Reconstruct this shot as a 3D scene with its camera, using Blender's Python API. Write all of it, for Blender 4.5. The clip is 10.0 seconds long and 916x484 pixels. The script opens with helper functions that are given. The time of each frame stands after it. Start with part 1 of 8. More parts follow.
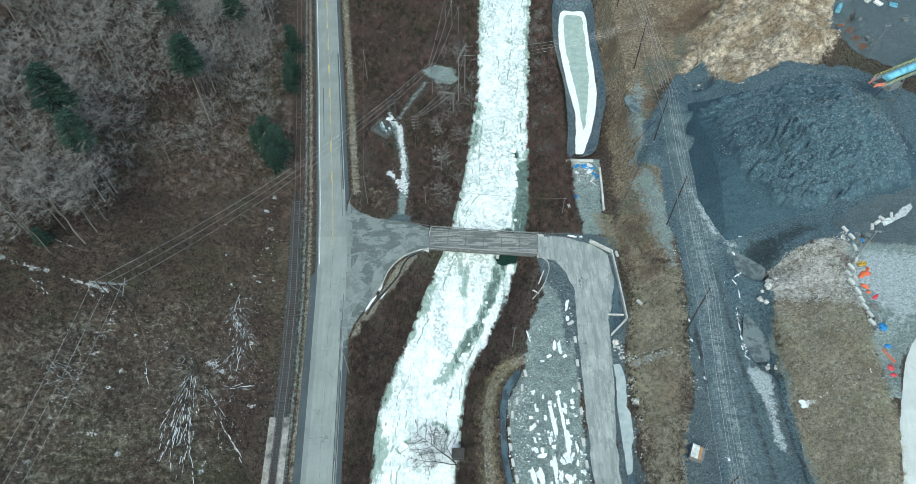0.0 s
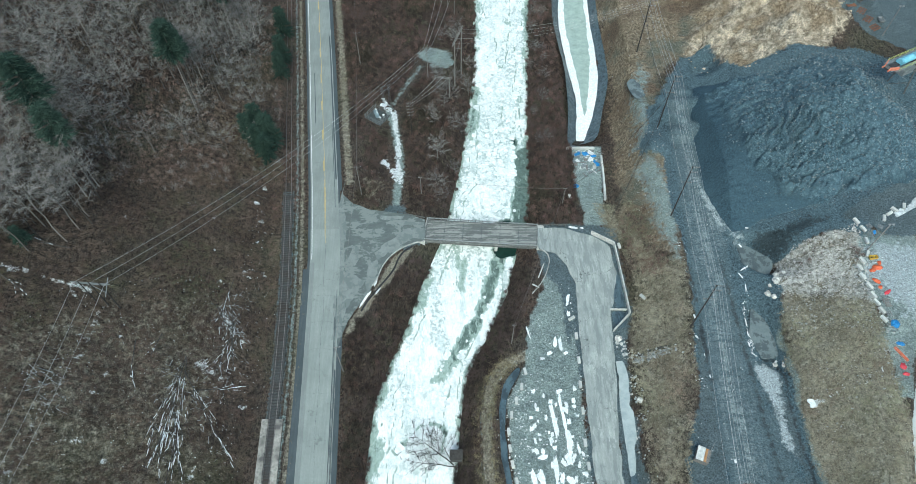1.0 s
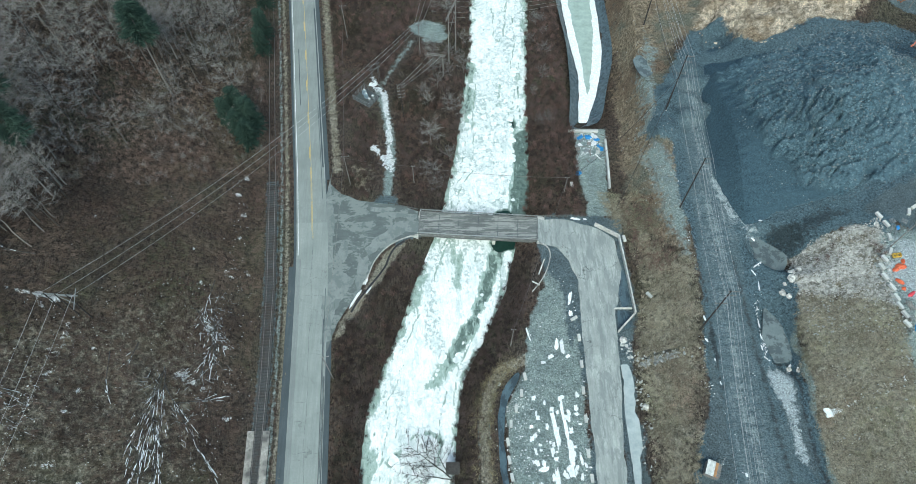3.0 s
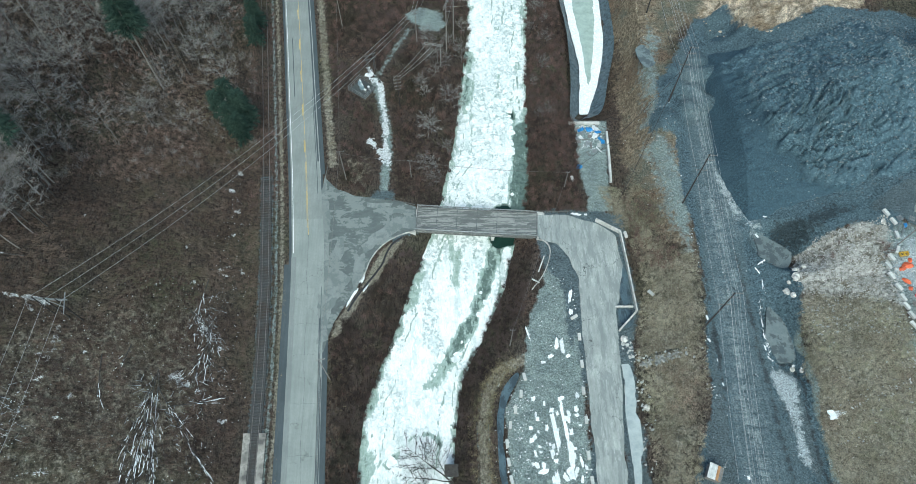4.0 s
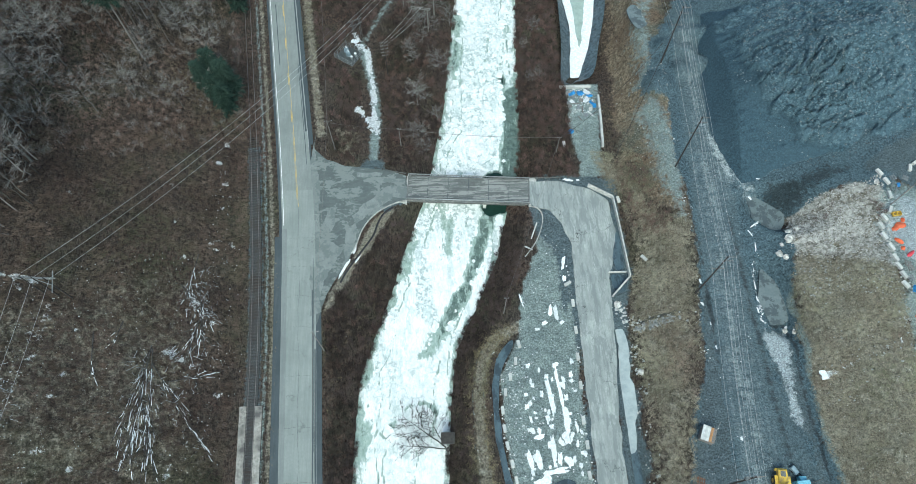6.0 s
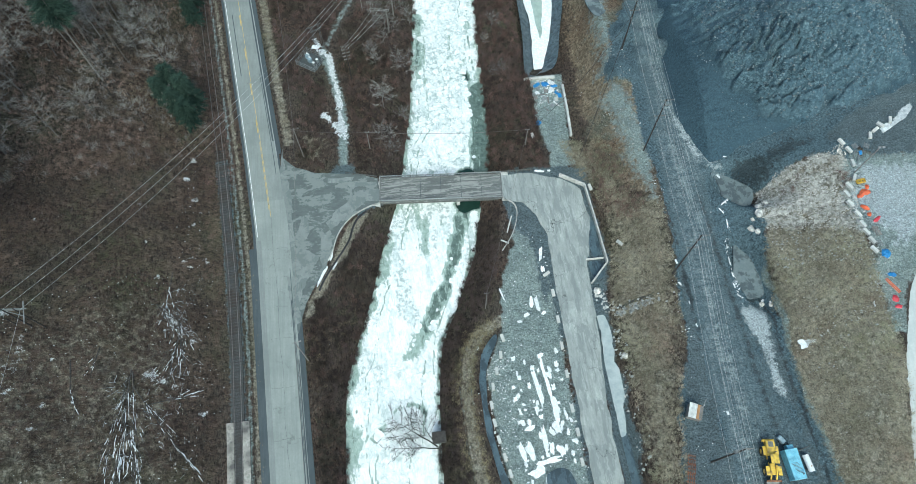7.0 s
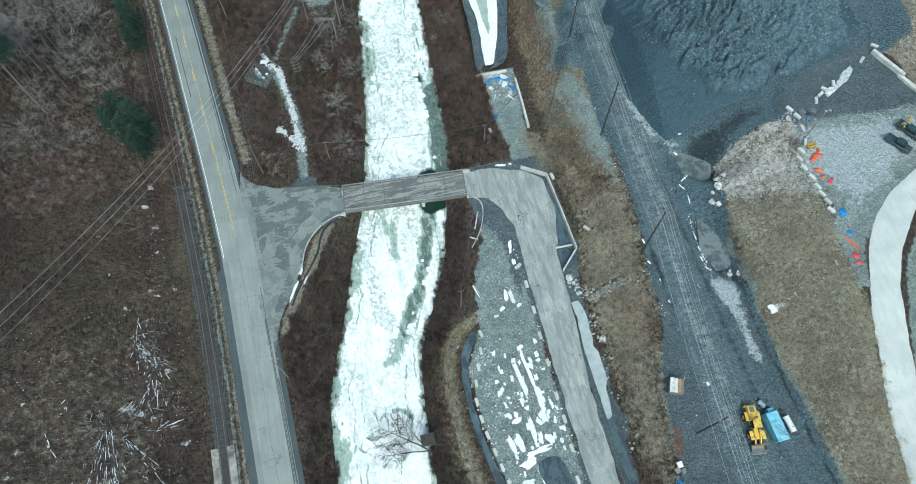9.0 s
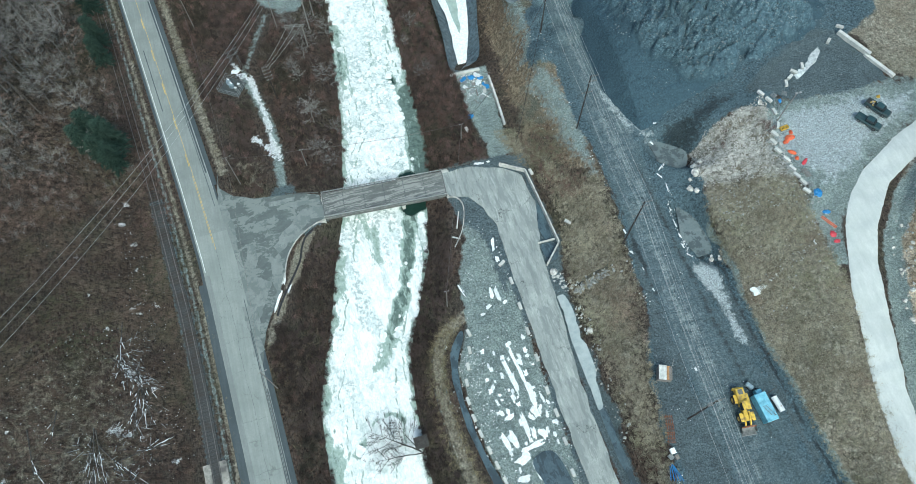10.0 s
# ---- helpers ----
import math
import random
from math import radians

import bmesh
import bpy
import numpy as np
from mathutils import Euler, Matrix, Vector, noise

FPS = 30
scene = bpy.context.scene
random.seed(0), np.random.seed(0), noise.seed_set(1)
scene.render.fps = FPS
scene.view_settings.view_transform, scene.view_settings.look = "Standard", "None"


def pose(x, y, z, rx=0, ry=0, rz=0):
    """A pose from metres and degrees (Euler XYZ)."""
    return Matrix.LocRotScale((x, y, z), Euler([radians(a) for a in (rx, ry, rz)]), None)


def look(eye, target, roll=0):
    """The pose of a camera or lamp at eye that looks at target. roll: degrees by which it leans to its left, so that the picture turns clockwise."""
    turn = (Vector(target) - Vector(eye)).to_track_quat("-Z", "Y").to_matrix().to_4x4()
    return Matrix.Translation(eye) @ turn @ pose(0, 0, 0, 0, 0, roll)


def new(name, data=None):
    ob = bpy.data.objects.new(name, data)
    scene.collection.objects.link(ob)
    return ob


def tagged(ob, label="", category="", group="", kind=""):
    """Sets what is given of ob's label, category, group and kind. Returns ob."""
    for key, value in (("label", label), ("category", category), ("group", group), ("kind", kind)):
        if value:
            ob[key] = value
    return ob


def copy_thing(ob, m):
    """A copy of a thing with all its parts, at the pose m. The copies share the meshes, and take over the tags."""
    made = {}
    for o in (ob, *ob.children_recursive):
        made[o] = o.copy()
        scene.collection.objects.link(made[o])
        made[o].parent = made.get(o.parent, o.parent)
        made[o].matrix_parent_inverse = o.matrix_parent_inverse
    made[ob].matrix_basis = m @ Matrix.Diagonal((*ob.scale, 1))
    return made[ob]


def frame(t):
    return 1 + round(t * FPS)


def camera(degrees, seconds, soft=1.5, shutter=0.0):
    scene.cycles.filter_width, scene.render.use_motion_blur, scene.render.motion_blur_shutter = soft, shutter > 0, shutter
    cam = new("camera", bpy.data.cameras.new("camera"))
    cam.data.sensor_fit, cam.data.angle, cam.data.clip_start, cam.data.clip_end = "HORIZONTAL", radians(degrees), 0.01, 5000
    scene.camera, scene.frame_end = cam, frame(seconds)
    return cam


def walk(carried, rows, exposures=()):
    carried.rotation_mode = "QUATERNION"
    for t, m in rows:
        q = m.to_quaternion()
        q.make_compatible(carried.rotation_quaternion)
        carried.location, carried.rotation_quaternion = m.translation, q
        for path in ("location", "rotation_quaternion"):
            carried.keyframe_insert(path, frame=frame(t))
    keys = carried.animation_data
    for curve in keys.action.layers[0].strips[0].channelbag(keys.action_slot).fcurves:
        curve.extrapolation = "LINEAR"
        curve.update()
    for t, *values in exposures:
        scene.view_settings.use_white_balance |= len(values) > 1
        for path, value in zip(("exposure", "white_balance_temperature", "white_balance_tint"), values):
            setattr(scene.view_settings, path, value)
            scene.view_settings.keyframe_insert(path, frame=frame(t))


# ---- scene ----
cam = camera(68.91, 10.0, soft=0.45)
ROWS = [  # seconds, x, y, z, yaw, pitch
    (0.0, 0.00, -0.00, 150.77, 0.00, -54.18),
    (0.5, -0.00, 3.35, 149.47, -0.23, -55.13),
    (1.0, 0.13, 6.81, 148.19, -0.37, -56.13),
    (1.5, 0.14, 10.48, 147.08, -0.55, -57.17),
    (2.0, 0.28, 13.74, 145.78, -0.70, -58.01),
    (2.5, 0.47, 17.17, 145.07, -0.80, -58.97),
    (4.0, 0.92, 25.92, 144.08, -1.04, -61.72),
    (4.5, 1.01, 26.99, 143.85, -1.19, -62.61),
    (5.0, 1.12, 27.23, 143.69, -1.30, -63.50),
    (5.5, 1.20, 27.17, 143.52, -1.38, -64.33),
    (7.0, 1.13, 27.07, 143.27, -7.13, -64.82),
    (7.5, 1.08, 26.97, 143.26, -9.52, -64.79),
    (8.0, 1.05, 27.02, 143.31, -10.93, -64.82),
    (8.5, 1.00, 26.88, 143.31, -12.28, -64.77),
    (9.0, 0.93, 26.54, 143.07, -13.42, -64.62),
    (9.5, 0.92, 26.49, 143.00, -15.06, -64.59),
    (10.0, 0.93, 26.67, 142.98, -16.93, -64.65),
]
walk(cam, [(t, pose(x, y, z, 90 + pitch, 0, yaw)) for t, x, y, z, yaw, pitch in ROWS], [(0.0, 0.58, 5850, -10), (10.0, 0.58, 5850, -10)])

# ---- light: a bright overcast sky ----
SUN_EL, SUN_AZ = radians(52), radians(184)
world = bpy.data.worlds.new("sky")
scene.world = world
world.use_nodes = True
wn = world.node_tree.nodes
sky = wn.new("ShaderNodeTexSky")
sky.sky_type = "NISHITA"
sky.sun_disc = False
sky.sun_elevation, sky.sun_rotation = SUN_EL, SUN_AZ
sky.air_density, sky.dust_density, sky.ozone_density = 1.0, 4.0, 1.0
world.node_tree.links.new(sky.outputs[0], wn["Background"].inputs[0])
wn["Background"].inputs[1].default_value = 0.15
sun = new("sun", bpy.data.lights.new("sun", "SUN"))
sun.data.energy, sun.data.angle, sun.data.color = 1.1, radians(25), (1.0, 0.97, 0.93)
sun_way = Vector((math.sin(SUN_AZ) * math.cos(SUN_EL), math.cos(SUN_AZ) * math.cos(SUN_EL), math.sin(SUN_EL)))
sun.matrix_world = look(sun_way * 200, (0, 0, 0))

# ---- materials ----
def nodes_of(name):
    m = bpy.data.materials.new(name)
    m.use_nodes = True
    t = m.node_tree
    return m, t.nodes, t.links, t.nodes["Principled BSDF"]


def noise_fac(n, l, vec, scale, detail=6, rough=0.6, lo=0.35, hi=0.65, kind="noise"):
    """A 0..1 field of given scale."""
    if kind == "noise":
        x = n.new("ShaderNodeTexNoise")
        x.inputs["Scale"].default_value, x.inputs["Detail"].default_value, x.inputs["Roughness"].default_value = scale, detail, rough
        out = x.outputs["Fac"]
    else:
        x = n.new("ShaderNodeTexVoronoi")
        x.inputs["Scale"].default_value = scale
        out = x.outputs["Distance"]
    l.new(vec, x.inputs["Vector"])
    r = n.new("ShaderNodeMapRange")
    r.inputs["From Min"].default_value, r.inputs["From Max"].default_value = lo, hi
    l.new(out, r.inputs["Value"])
    return r.outputs["Result"]


def mixed(n, l, fac, a, b):
    """Colour mix of a and b, each a colour or a socket."""
    x = n.new("ShaderNodeMix")
    x.data_type = "RGBA"
    l.new(fac, x.inputs["Factor"]) if not isinstance(fac, float) else setattr(x.inputs["Factor"], "default_value", fac)
    for s, v in ((x.inputs[6], a), (x.inputs[7], b)):
        if isinstance(v, tuple):
            s.default_value = (*v, 1)
        else:
            l.new(v, s)
    return x.outputs[2]


def calc(n, l, op, a, b=0.0, clamp=False):
    x = n.new("ShaderNodeMath")
    x.operation, x.use_clamp = op, clamp
    for s, v in zip(x.inputs, (a, b)):
        if isinstance(v, (int, float)):
            s.default_value = v
        else:
            l.new(v, s)
    return x.outputs[0]


def calc_vec(n, l, a, b, k):
    """a + k * (b - 0.5)"""
    x = n.new("ShaderNodeVectorMath")
    x.operation = "MULTIPLY_ADD"
    l.new(b, x.inputs[0])
    x.inputs[1].default_value = (k, k, 0)
    l.new(a, x.inputs[2])
    return x.outputs[0]


def bumped(n, l, bsdf, height, strength, distance):
    b = n.new("ShaderNodeBump")
    b.inputs["Strength"].default_value, b.inputs["Distance"].default_value = strength, distance
    l.new(height, b.inputs["Height"])
    l.new(b.outputs[0], bsdf.inputs["Normal"])


def simple(name, c1, c2, scale=3.0, rough=0.8, metal=0.0, bump=0.02, fine=25.0, c3=None, big=0.15, world_space=False):
    """Two-scale mottled material: c1/c2 by grain, c3 as larger stains."""
    m, n, l, p = nodes_of(name)
    if world_space:
        vec = n.new("ShaderNodeNewGeometry").outputs["Position"]
    else:
        vec = n.new("ShaderNodeTexCoord").outputs["Object"]
    f1 = noise_fac(n, l, vec, scale)
    col = mixed(n, l, f1, c1, c2)
    if c3:
        col = mixed(n, l, noise_fac(n, l, vec, big, 5, 0.6, 0.48, 0.62), col, c3)
    rnd = n.new("ShaderNodeObjectInfo").outputs["Random"]
    hsv = n.new("ShaderNodeHueSaturation")
    l.new(calc(n, l, "MULTIPLY_ADD", rnd, 0.25), hsv.inputs["Value"])
    hsv.inputs["Value"].links[0].from_node.inputs[2].default_value = 0.88
    l.new(col, hsv.inputs["Color"])
    l.new(hsv.outputs[0], p.inputs["Base Color"])
    p.inputs["Roughness"].default_value, p.inputs["Metallic"].default_value = rough, metal
    if bump:
        bumped(n, l, p, noise_fac(n, l, vec, fine, 4, 0.6, 0.2, 0.8), 0.6, bump)
    return m


def ground_material():
    """Leaf litter and dead grass, overlaid by coal, gravel, snow, rubble and turf where the sheet's zone layers say so."""
    m, n, l, p = nodes_of("ground")
    pos = n.new("ShaderNodeNewGeometry").outputs["Position"]

    def layer(name):
        a = n.new("ShaderNodeAttribute")
        a.attribute_name = name
        s = n.new("ShaderNodeSeparateColor")
        l.new(a.outputs["Color"], s.inputs[0])
        return s.outputs

    za, zb, zc, zd = layer("zone_a"), layer("zone_b"), layer("zone_c"), layer("zone_d")
    grain = noise_fac(n, l, pos, 1.3, 8, 0.75, 0.41, 0.59)
    fine = noise_fac(n, l, pos, 3.4, 5, 0.7, 0.38, 0.62)
    mid = noise_fac(n, l, pos, 0.3, 7, 0.65, 0.40, 0.60)
    big = noise_fac(n, l, pos, 0.05, 6, 0.6, 0.40, 0.60)
    mp = n.new("ShaderNodeMapping")
    mp.inputs["Scale"].default_value, mp.inputs["Rotation"].default_value = (2.6, 0.5, 1.0), (0, 0, 0.5)
    l.new(pos, mp.inputs["Vector"])
    stalks = noise_fac(n, l, mp.outputs[0], 1.6, 6, 0.75, 0.44, 0.60)
    edge = noise_fac(n, l, pos, 0.9, 8, 0.7, 0.25, 0.75)

    def mask(z, soft=0.16, noise_amount=0.55):
        """z crossed with noise for a ragged border."""
        e = calc(n, l, "SUBTRACT", edge, 0.5)
        e = calc(n, l, "MULTIPLY", e, noise_amount)
        e = calc(n, l, "ADD", e, z)
        r = n.new("ShaderNodeMapRange")
        r.interpolation_type = "SMOOTHSTEP"
        r.inputs["From Min"].default_value, r.inputs["From Max"].default_value = 0.5 - soft, 0.5 + soft
        l.new(e, r.inputs["Value"])
        return r.outputs["Result"]

    # litter under bare trees and shrubs
    litter = mixed(n, l, grain, (0.008, 0.0068, 0.006), (0.088, 0.070, 0.057))
    litter = mixed(n, l, calc(n, l, "MULTIPLY", mid, 0.7), litter, mixed(n, l, fine, (0.014, 0.011, 0.009), (0.125, 0.099, 0.08)))
    red = mixed(n, l, grain, (0.020, 0.012, 0.009), (0.125, 0.080, 0.062))
    litter = mixed(n, l, calc(n, l, "MULTIPLY", big, 0.9), litter, red)
    moss = noise_fac(n, l, pos, 0.035, 6, 0.65, 0.50, 0.62)
    litter = mixed(n, l, calc(n, l, "MULTIPLY", moss, 0.75), litter, mixed(n, l, grain, (0.02, 0.021, 0.012), (0.125, 0.125, 0.078)))
    litter = mixed(n, l, calc(n, l, "MULTIPLY", stalks, 0.4), litter, (0.185, 0.162, 0.135))
    # rough dead turf
    turf = mixed(n, l, grain, (0.112, 0.105, 0.083), (0.57, 0.53, 0.435))
    turf = mixed(n, l, calc(n, l, "MULTIPLY", mid, 0.6), turf, mixed(n, l, fine, (0.088, 0.072, 0.055), (0.42, 0.35, 0.265)))
    turf = mixed(n, l, calc(n, l, "MULTIPLY", big, 0.5), turf, mixed(n, l, fine, (0.095, 0.097, 0.066), (0.45, 0.43, 0.32)))
    patchy = noise_fac(n, l, pos, 0.11, 9, 0.72, 0.42, 0.60)
    turf = mixed(n, l, calc(n, l, "MULTIPLY", patchy, 0.6), turf, mixed(n, l, fine, (0.052, 0.046, 0.032), (0.27, 0.24, 0.165)))
    turf = mixed(n, l, calc(n, l, "MULTIPLY", stalks, 0.35), turf, (0.46, 0.42, 0.34))
    col = mixed(n, l, mask(zb[1]), litter, turf)
    # ochre earth
    ochre = mixed(n, l, grain, (0.115, 0.088, 0.058), (0.44, 0.355, 0.25))
    ochre = mixed(n, l, calc(n, l, "MULTIPLY", mid, 0.5), ochre, mixed(n, l, fine, (0.085, 0.068, 0.046), (0.28, 0.228, 0.165)))
    ochre = mixed(n, l, noise_fac(n, l, pos, 0.07, 8, 0.7, 0.50, 0.60), ochre, mixed(n, l, fine, (0.075, 0.052, 0.034), (0.275, 0.20, 0.14)))
    ochre = mixed(n, l, noise_fac(n, l, pos, 0.045, 8, 0.7, 0.54, 0.62), ochre, mixed(n, l, fine, (0.06, 0.06, 0.045), (0.27, 0.27, 0.215)))
    col = mixed(n, l, mask(zc[1]), col, ochre)
    # pale rubble and rock
    vor = n.new("ShaderNodeTexVoronoi")
    vor.inputs["Scale"].default_value = 1.5
    l.new(pos, vor.inputs["Vector"])
    stone_col = n.new("ShaderNodeSeparateColor")
    l.new(vor.outputs["Color"], stone_col.inputs[0])
    stone = mixed(n, l, stone_col.outputs[0], (0.24, 0.235, 0.21), (0.74, 0.735, 0.69))
    stone = mixed(n, l, noise_fac(n, l, vor.outputs["Position"], 0.4), stone, mixed(n, l, grain, (0.10, 0.09, 0.065), (0.30, 0.265, 0.20)))
    col = mixed(n, l, mask(zb[0]), col, stone)
    rock = mixed(n, l, noise_fac(n, l, pos, 0.55, 10, 0.78, 0.42, 0.58), (0.20, 0.165, 0.12), (0.80, 0.69, 0.54))
    rock = mixed(n, l, noise_fac(n, l, pos, 0.16, 6, 0.6, 0.42, 0.6), rock, mixed(n, l, grain, (0.17, 0.125, 0.08), (0.46, 0.36, 0.25)))
    col = mixed(n, l, mask(zc[0]), col, rock)
    # grey gravel
    pebbles = noise_fac(n, l, pos, 3.2, 6, 0.8, 0.38, 0.62)
    gravel = mixed(n, l, pebbles, (0.19, 0.234, 0.223), (0.46, 0.535, 0.512))
    gravel = mixed(n, l, mid, gravel, mixed(n, l, pebbles, (0.14, 0.178, 0.172), (0.34, 0.405, 0.39)))
    col = mixed(n, l, mask(za[1]), col, gravel)
    # coal and coal dust
    coal = mixed(n, l, noise_fac(n, l, pos, 2.0, 9, 0.82, 0.41, 0.60), (0.032, 0.053, 0.066), (0.175, 0.252, 0.292))
    dust = mixed(n, l, fine, (0.070, 0.112, 0.136), (0.195, 0.275, 0.312))
    coal = mixed(n, l, calc(n, l, "MULTIPLY", noise_fac(n, l, pos, 0.09, 8, 0.7, 0.40, 0.64), 0.7), coal, dust)
    ms = n.new("ShaderNodeMapping")
    ms.inputs["Scale"].default_value, ms.inputs["Rotation"].default_value = (1.0, 0.12, 1.0), (0, 0, -0.06)
    l.new(pos, ms.inputs["Vector"])
    tracks = noise_fac(n, l, ms.outputs[0], 0.9, 6, 0.7, 0.46, 0.60)
    coal = mixed(n, l, calc(n, l, "MULTIPLY", calc(n, l, "MULTIPLY", tracks, zc[2]), 0.9), coal, (0.27, 0.33, 0.345))
    speck = noise_fac(n, l, pos, 3.0, 4, 0.8, 0.60, 0.70)
    coal = mixed(n, l, calc(n, l, "MULTIPLY", speck, 0.6), coal, (0.25, 0.32, 0.35))
    packed = mixed(n, l, noise_fac(n, l, pos, 1.8, 8, 0.78, 0.40, 0.60), (0.098, 0.138, 0.157), (0.18, 0.243, 0.268))
    packed = mixed(n, l, calc(n, l, "MULTIPLY", mid, 0.45), packed, (0.078, 0.110, 0.126))
    packed = mixed(n, l, calc(n, l, "MULTIPLY", tracks, 0.4), packed, (0.17, 0.222, 0.242))
    mb = n.new("ShaderNodeMapping")
    mb.inputs["Scale"].default_value, mb.inputs["Rotation"].default_value = (0.42, 1.25, 1.0), (0, 0, -0.05)
    l.new(pos, mb.inputs["Vector"])
    blotch = calc(n, l, "MULTIPLY", noise_fac(n, l, mb.outputs[0], 0.9, 8, 0.76, 0.44, 0.54), zd[1])
    blotch = calc(n, l, "MULTIPLY", blotch, calc(n, l, "ADD", calc(n, l, "MULTIPLY", tracks, 0.7), 0.22))
    packed = mixed(n, l, blotch, packed, (0.34, 0.40, 0.41))
    coal = mixed(n, l, mask(zd[0], 0.25, 0.5), coal, packed)
    col = mixed(n, l, mask(za[0]), col, coal)
    # dark cinders and worn asphalt crumbs
    cinder = mixed(n, l, pebbles, (0.078, 0.104, 0.115), (0.205, 0.258, 0.277))
    cinder = mixed(n, l, calc(n, l, "MULTIPLY", mid, 0.5), cinder, mixed(n, l, fine, (0.05, 0.068, 0.077), (0.125, 0.16, 0.174)))
    col = mixed(n, l, mask(zd[2], 0.2, 0.7), col, cinder)
    # pale dried mud, driven lanes
    mud = mixed(n, l, fine, (0.37, 0.43, 0.45), (0.64, 0.70, 0.715))
    col = mixed(n, l, mask(zc[2], 0.2, 0.9), col, mud)
    # thin snow
    snow = mixed(n, l, fine, (0.70, 0.73, 0.74), (0.90, 0.92, 0.92))
    col = mixed(n, l, mask(za[2], 0.10, 1.15), col, snow)
    # standing wet ground, and the stone drain's painted-in shaded edge: darker and glossier
    wet = mask(zb[2], 0.12, 0.5)
    col = mixed(n, l, calc(n, l, "MULTIPLY", wet, 0.8), col, mixed(n, l, fine, (0.014, 0.019, 0.023), (0.05, 0.064, 0.07)))
    grit = noise_fac(n, l, pos, 3.0, 3, 0.85, 0.36, 0.64)
    hsv = n.new("ShaderNodeHueSaturation")
    l.new(calc(n, l, "ADD", calc(n, l, "MULTIPLY", grit, 0.75), 0.65), hsv.inputs["Value"])
    l.new(col, hsv.inputs["Color"])
    l.new(hsv.outputs[0], p.inputs["Base Color"])
    r = n.new("ShaderNodeMapRange")
    r.inputs["To Min"].default_value, r.inputs["To Max"].default_value = 0.95, 0.35
    l.new(wet, r.inputs["Value"])
    l.new(r.outputs[0], p.inputs["Roughness"])
    p.inputs["Specular IOR Level"].default_value = 0.25
    h = calc(n, l, "ADD", grain, calc(n, l, "MULTIPLY", fine, 0.4))
    bumped(n, l, p, h, 0.9, 0.35)
    return m


def coal_material():
    """Coal: fine dark slack on the slopes, coarse lumps of many greys where the heap is rough."""
    m, n, l, p = nodes_of("coal")
    pos = n.new("ShaderNodeNewGeometry").outputs["Position"]
    a = n.new("ShaderNodeAttribute")
    a.attribute_name = "rough"
    slack = mixed(n, l, noise_fac(n, l, pos, 2.2, 9, 0.82, 0.38, 0.64), (0.017, 0.034, 0.047), (0.082, 0.140, 0.180))
    slack = mixed(n, l, calc(n, l, "MULTIPLY", noise_fac(n, l, pos, 0.12, 8, 0.7, 0.42, 0.62), 0.5), slack, (0.062, 0.106, 0.136))
    vor = n.new("ShaderNodeTexVoronoi")
    vor.inputs["Scale"].default_value = 3.0
    l.new(pos, vor.inputs["Vector"])
    cell = n.new("ShaderNodeSeparateColor")
    l.new(vor.outputs["Color"], cell.inputs[0])
    lumps = mixed(n, l, noise_fac(n, l, pos, 1.5, 9, 0.84, 0.38, 0.62), (0.015, 0.031, 0.043), (0.112, 0.188, 0.235))
    r = n.new("ShaderNodeMapRange")
    r.inputs["From Min"].default_value, r.inputs["From Max"].default_value = 0.70, 1.0
    l.new(cell.outputs[0], r.inputs["Value"])
    lumps = mixed(n, l, calc(n, l, "MULTIPLY", r.outputs[0], 0.5), lumps, (0.28, 0.385, 0.43))
    lumps = mixed(n, l, calc(n, l, "MULTIPLY", noise_fac(n, l, pos, 0.16, 8, 0.7, 0.40, 0.62), 0.4), lumps, (0.115, 0.178, 0.215))
    l.new(mixed(n, l, a.outputs["Fac"], slack, lumps), p.inputs["Base Color"])
    p.inputs["Roughness"].default_value = 0.8
    p.inputs["Specular IOR Level"].default_value = 0.3
    h = calc(n, l, "ADD", noise_fac(n, l, pos, 1.6, 8, 0.75, 0.2, 0.8), calc(n, l, "MULTIPLY", cell.outputs[1], a.outputs["Fac"]))
    bumped(n, l, p, h, 0.9, 0.4)
    return m


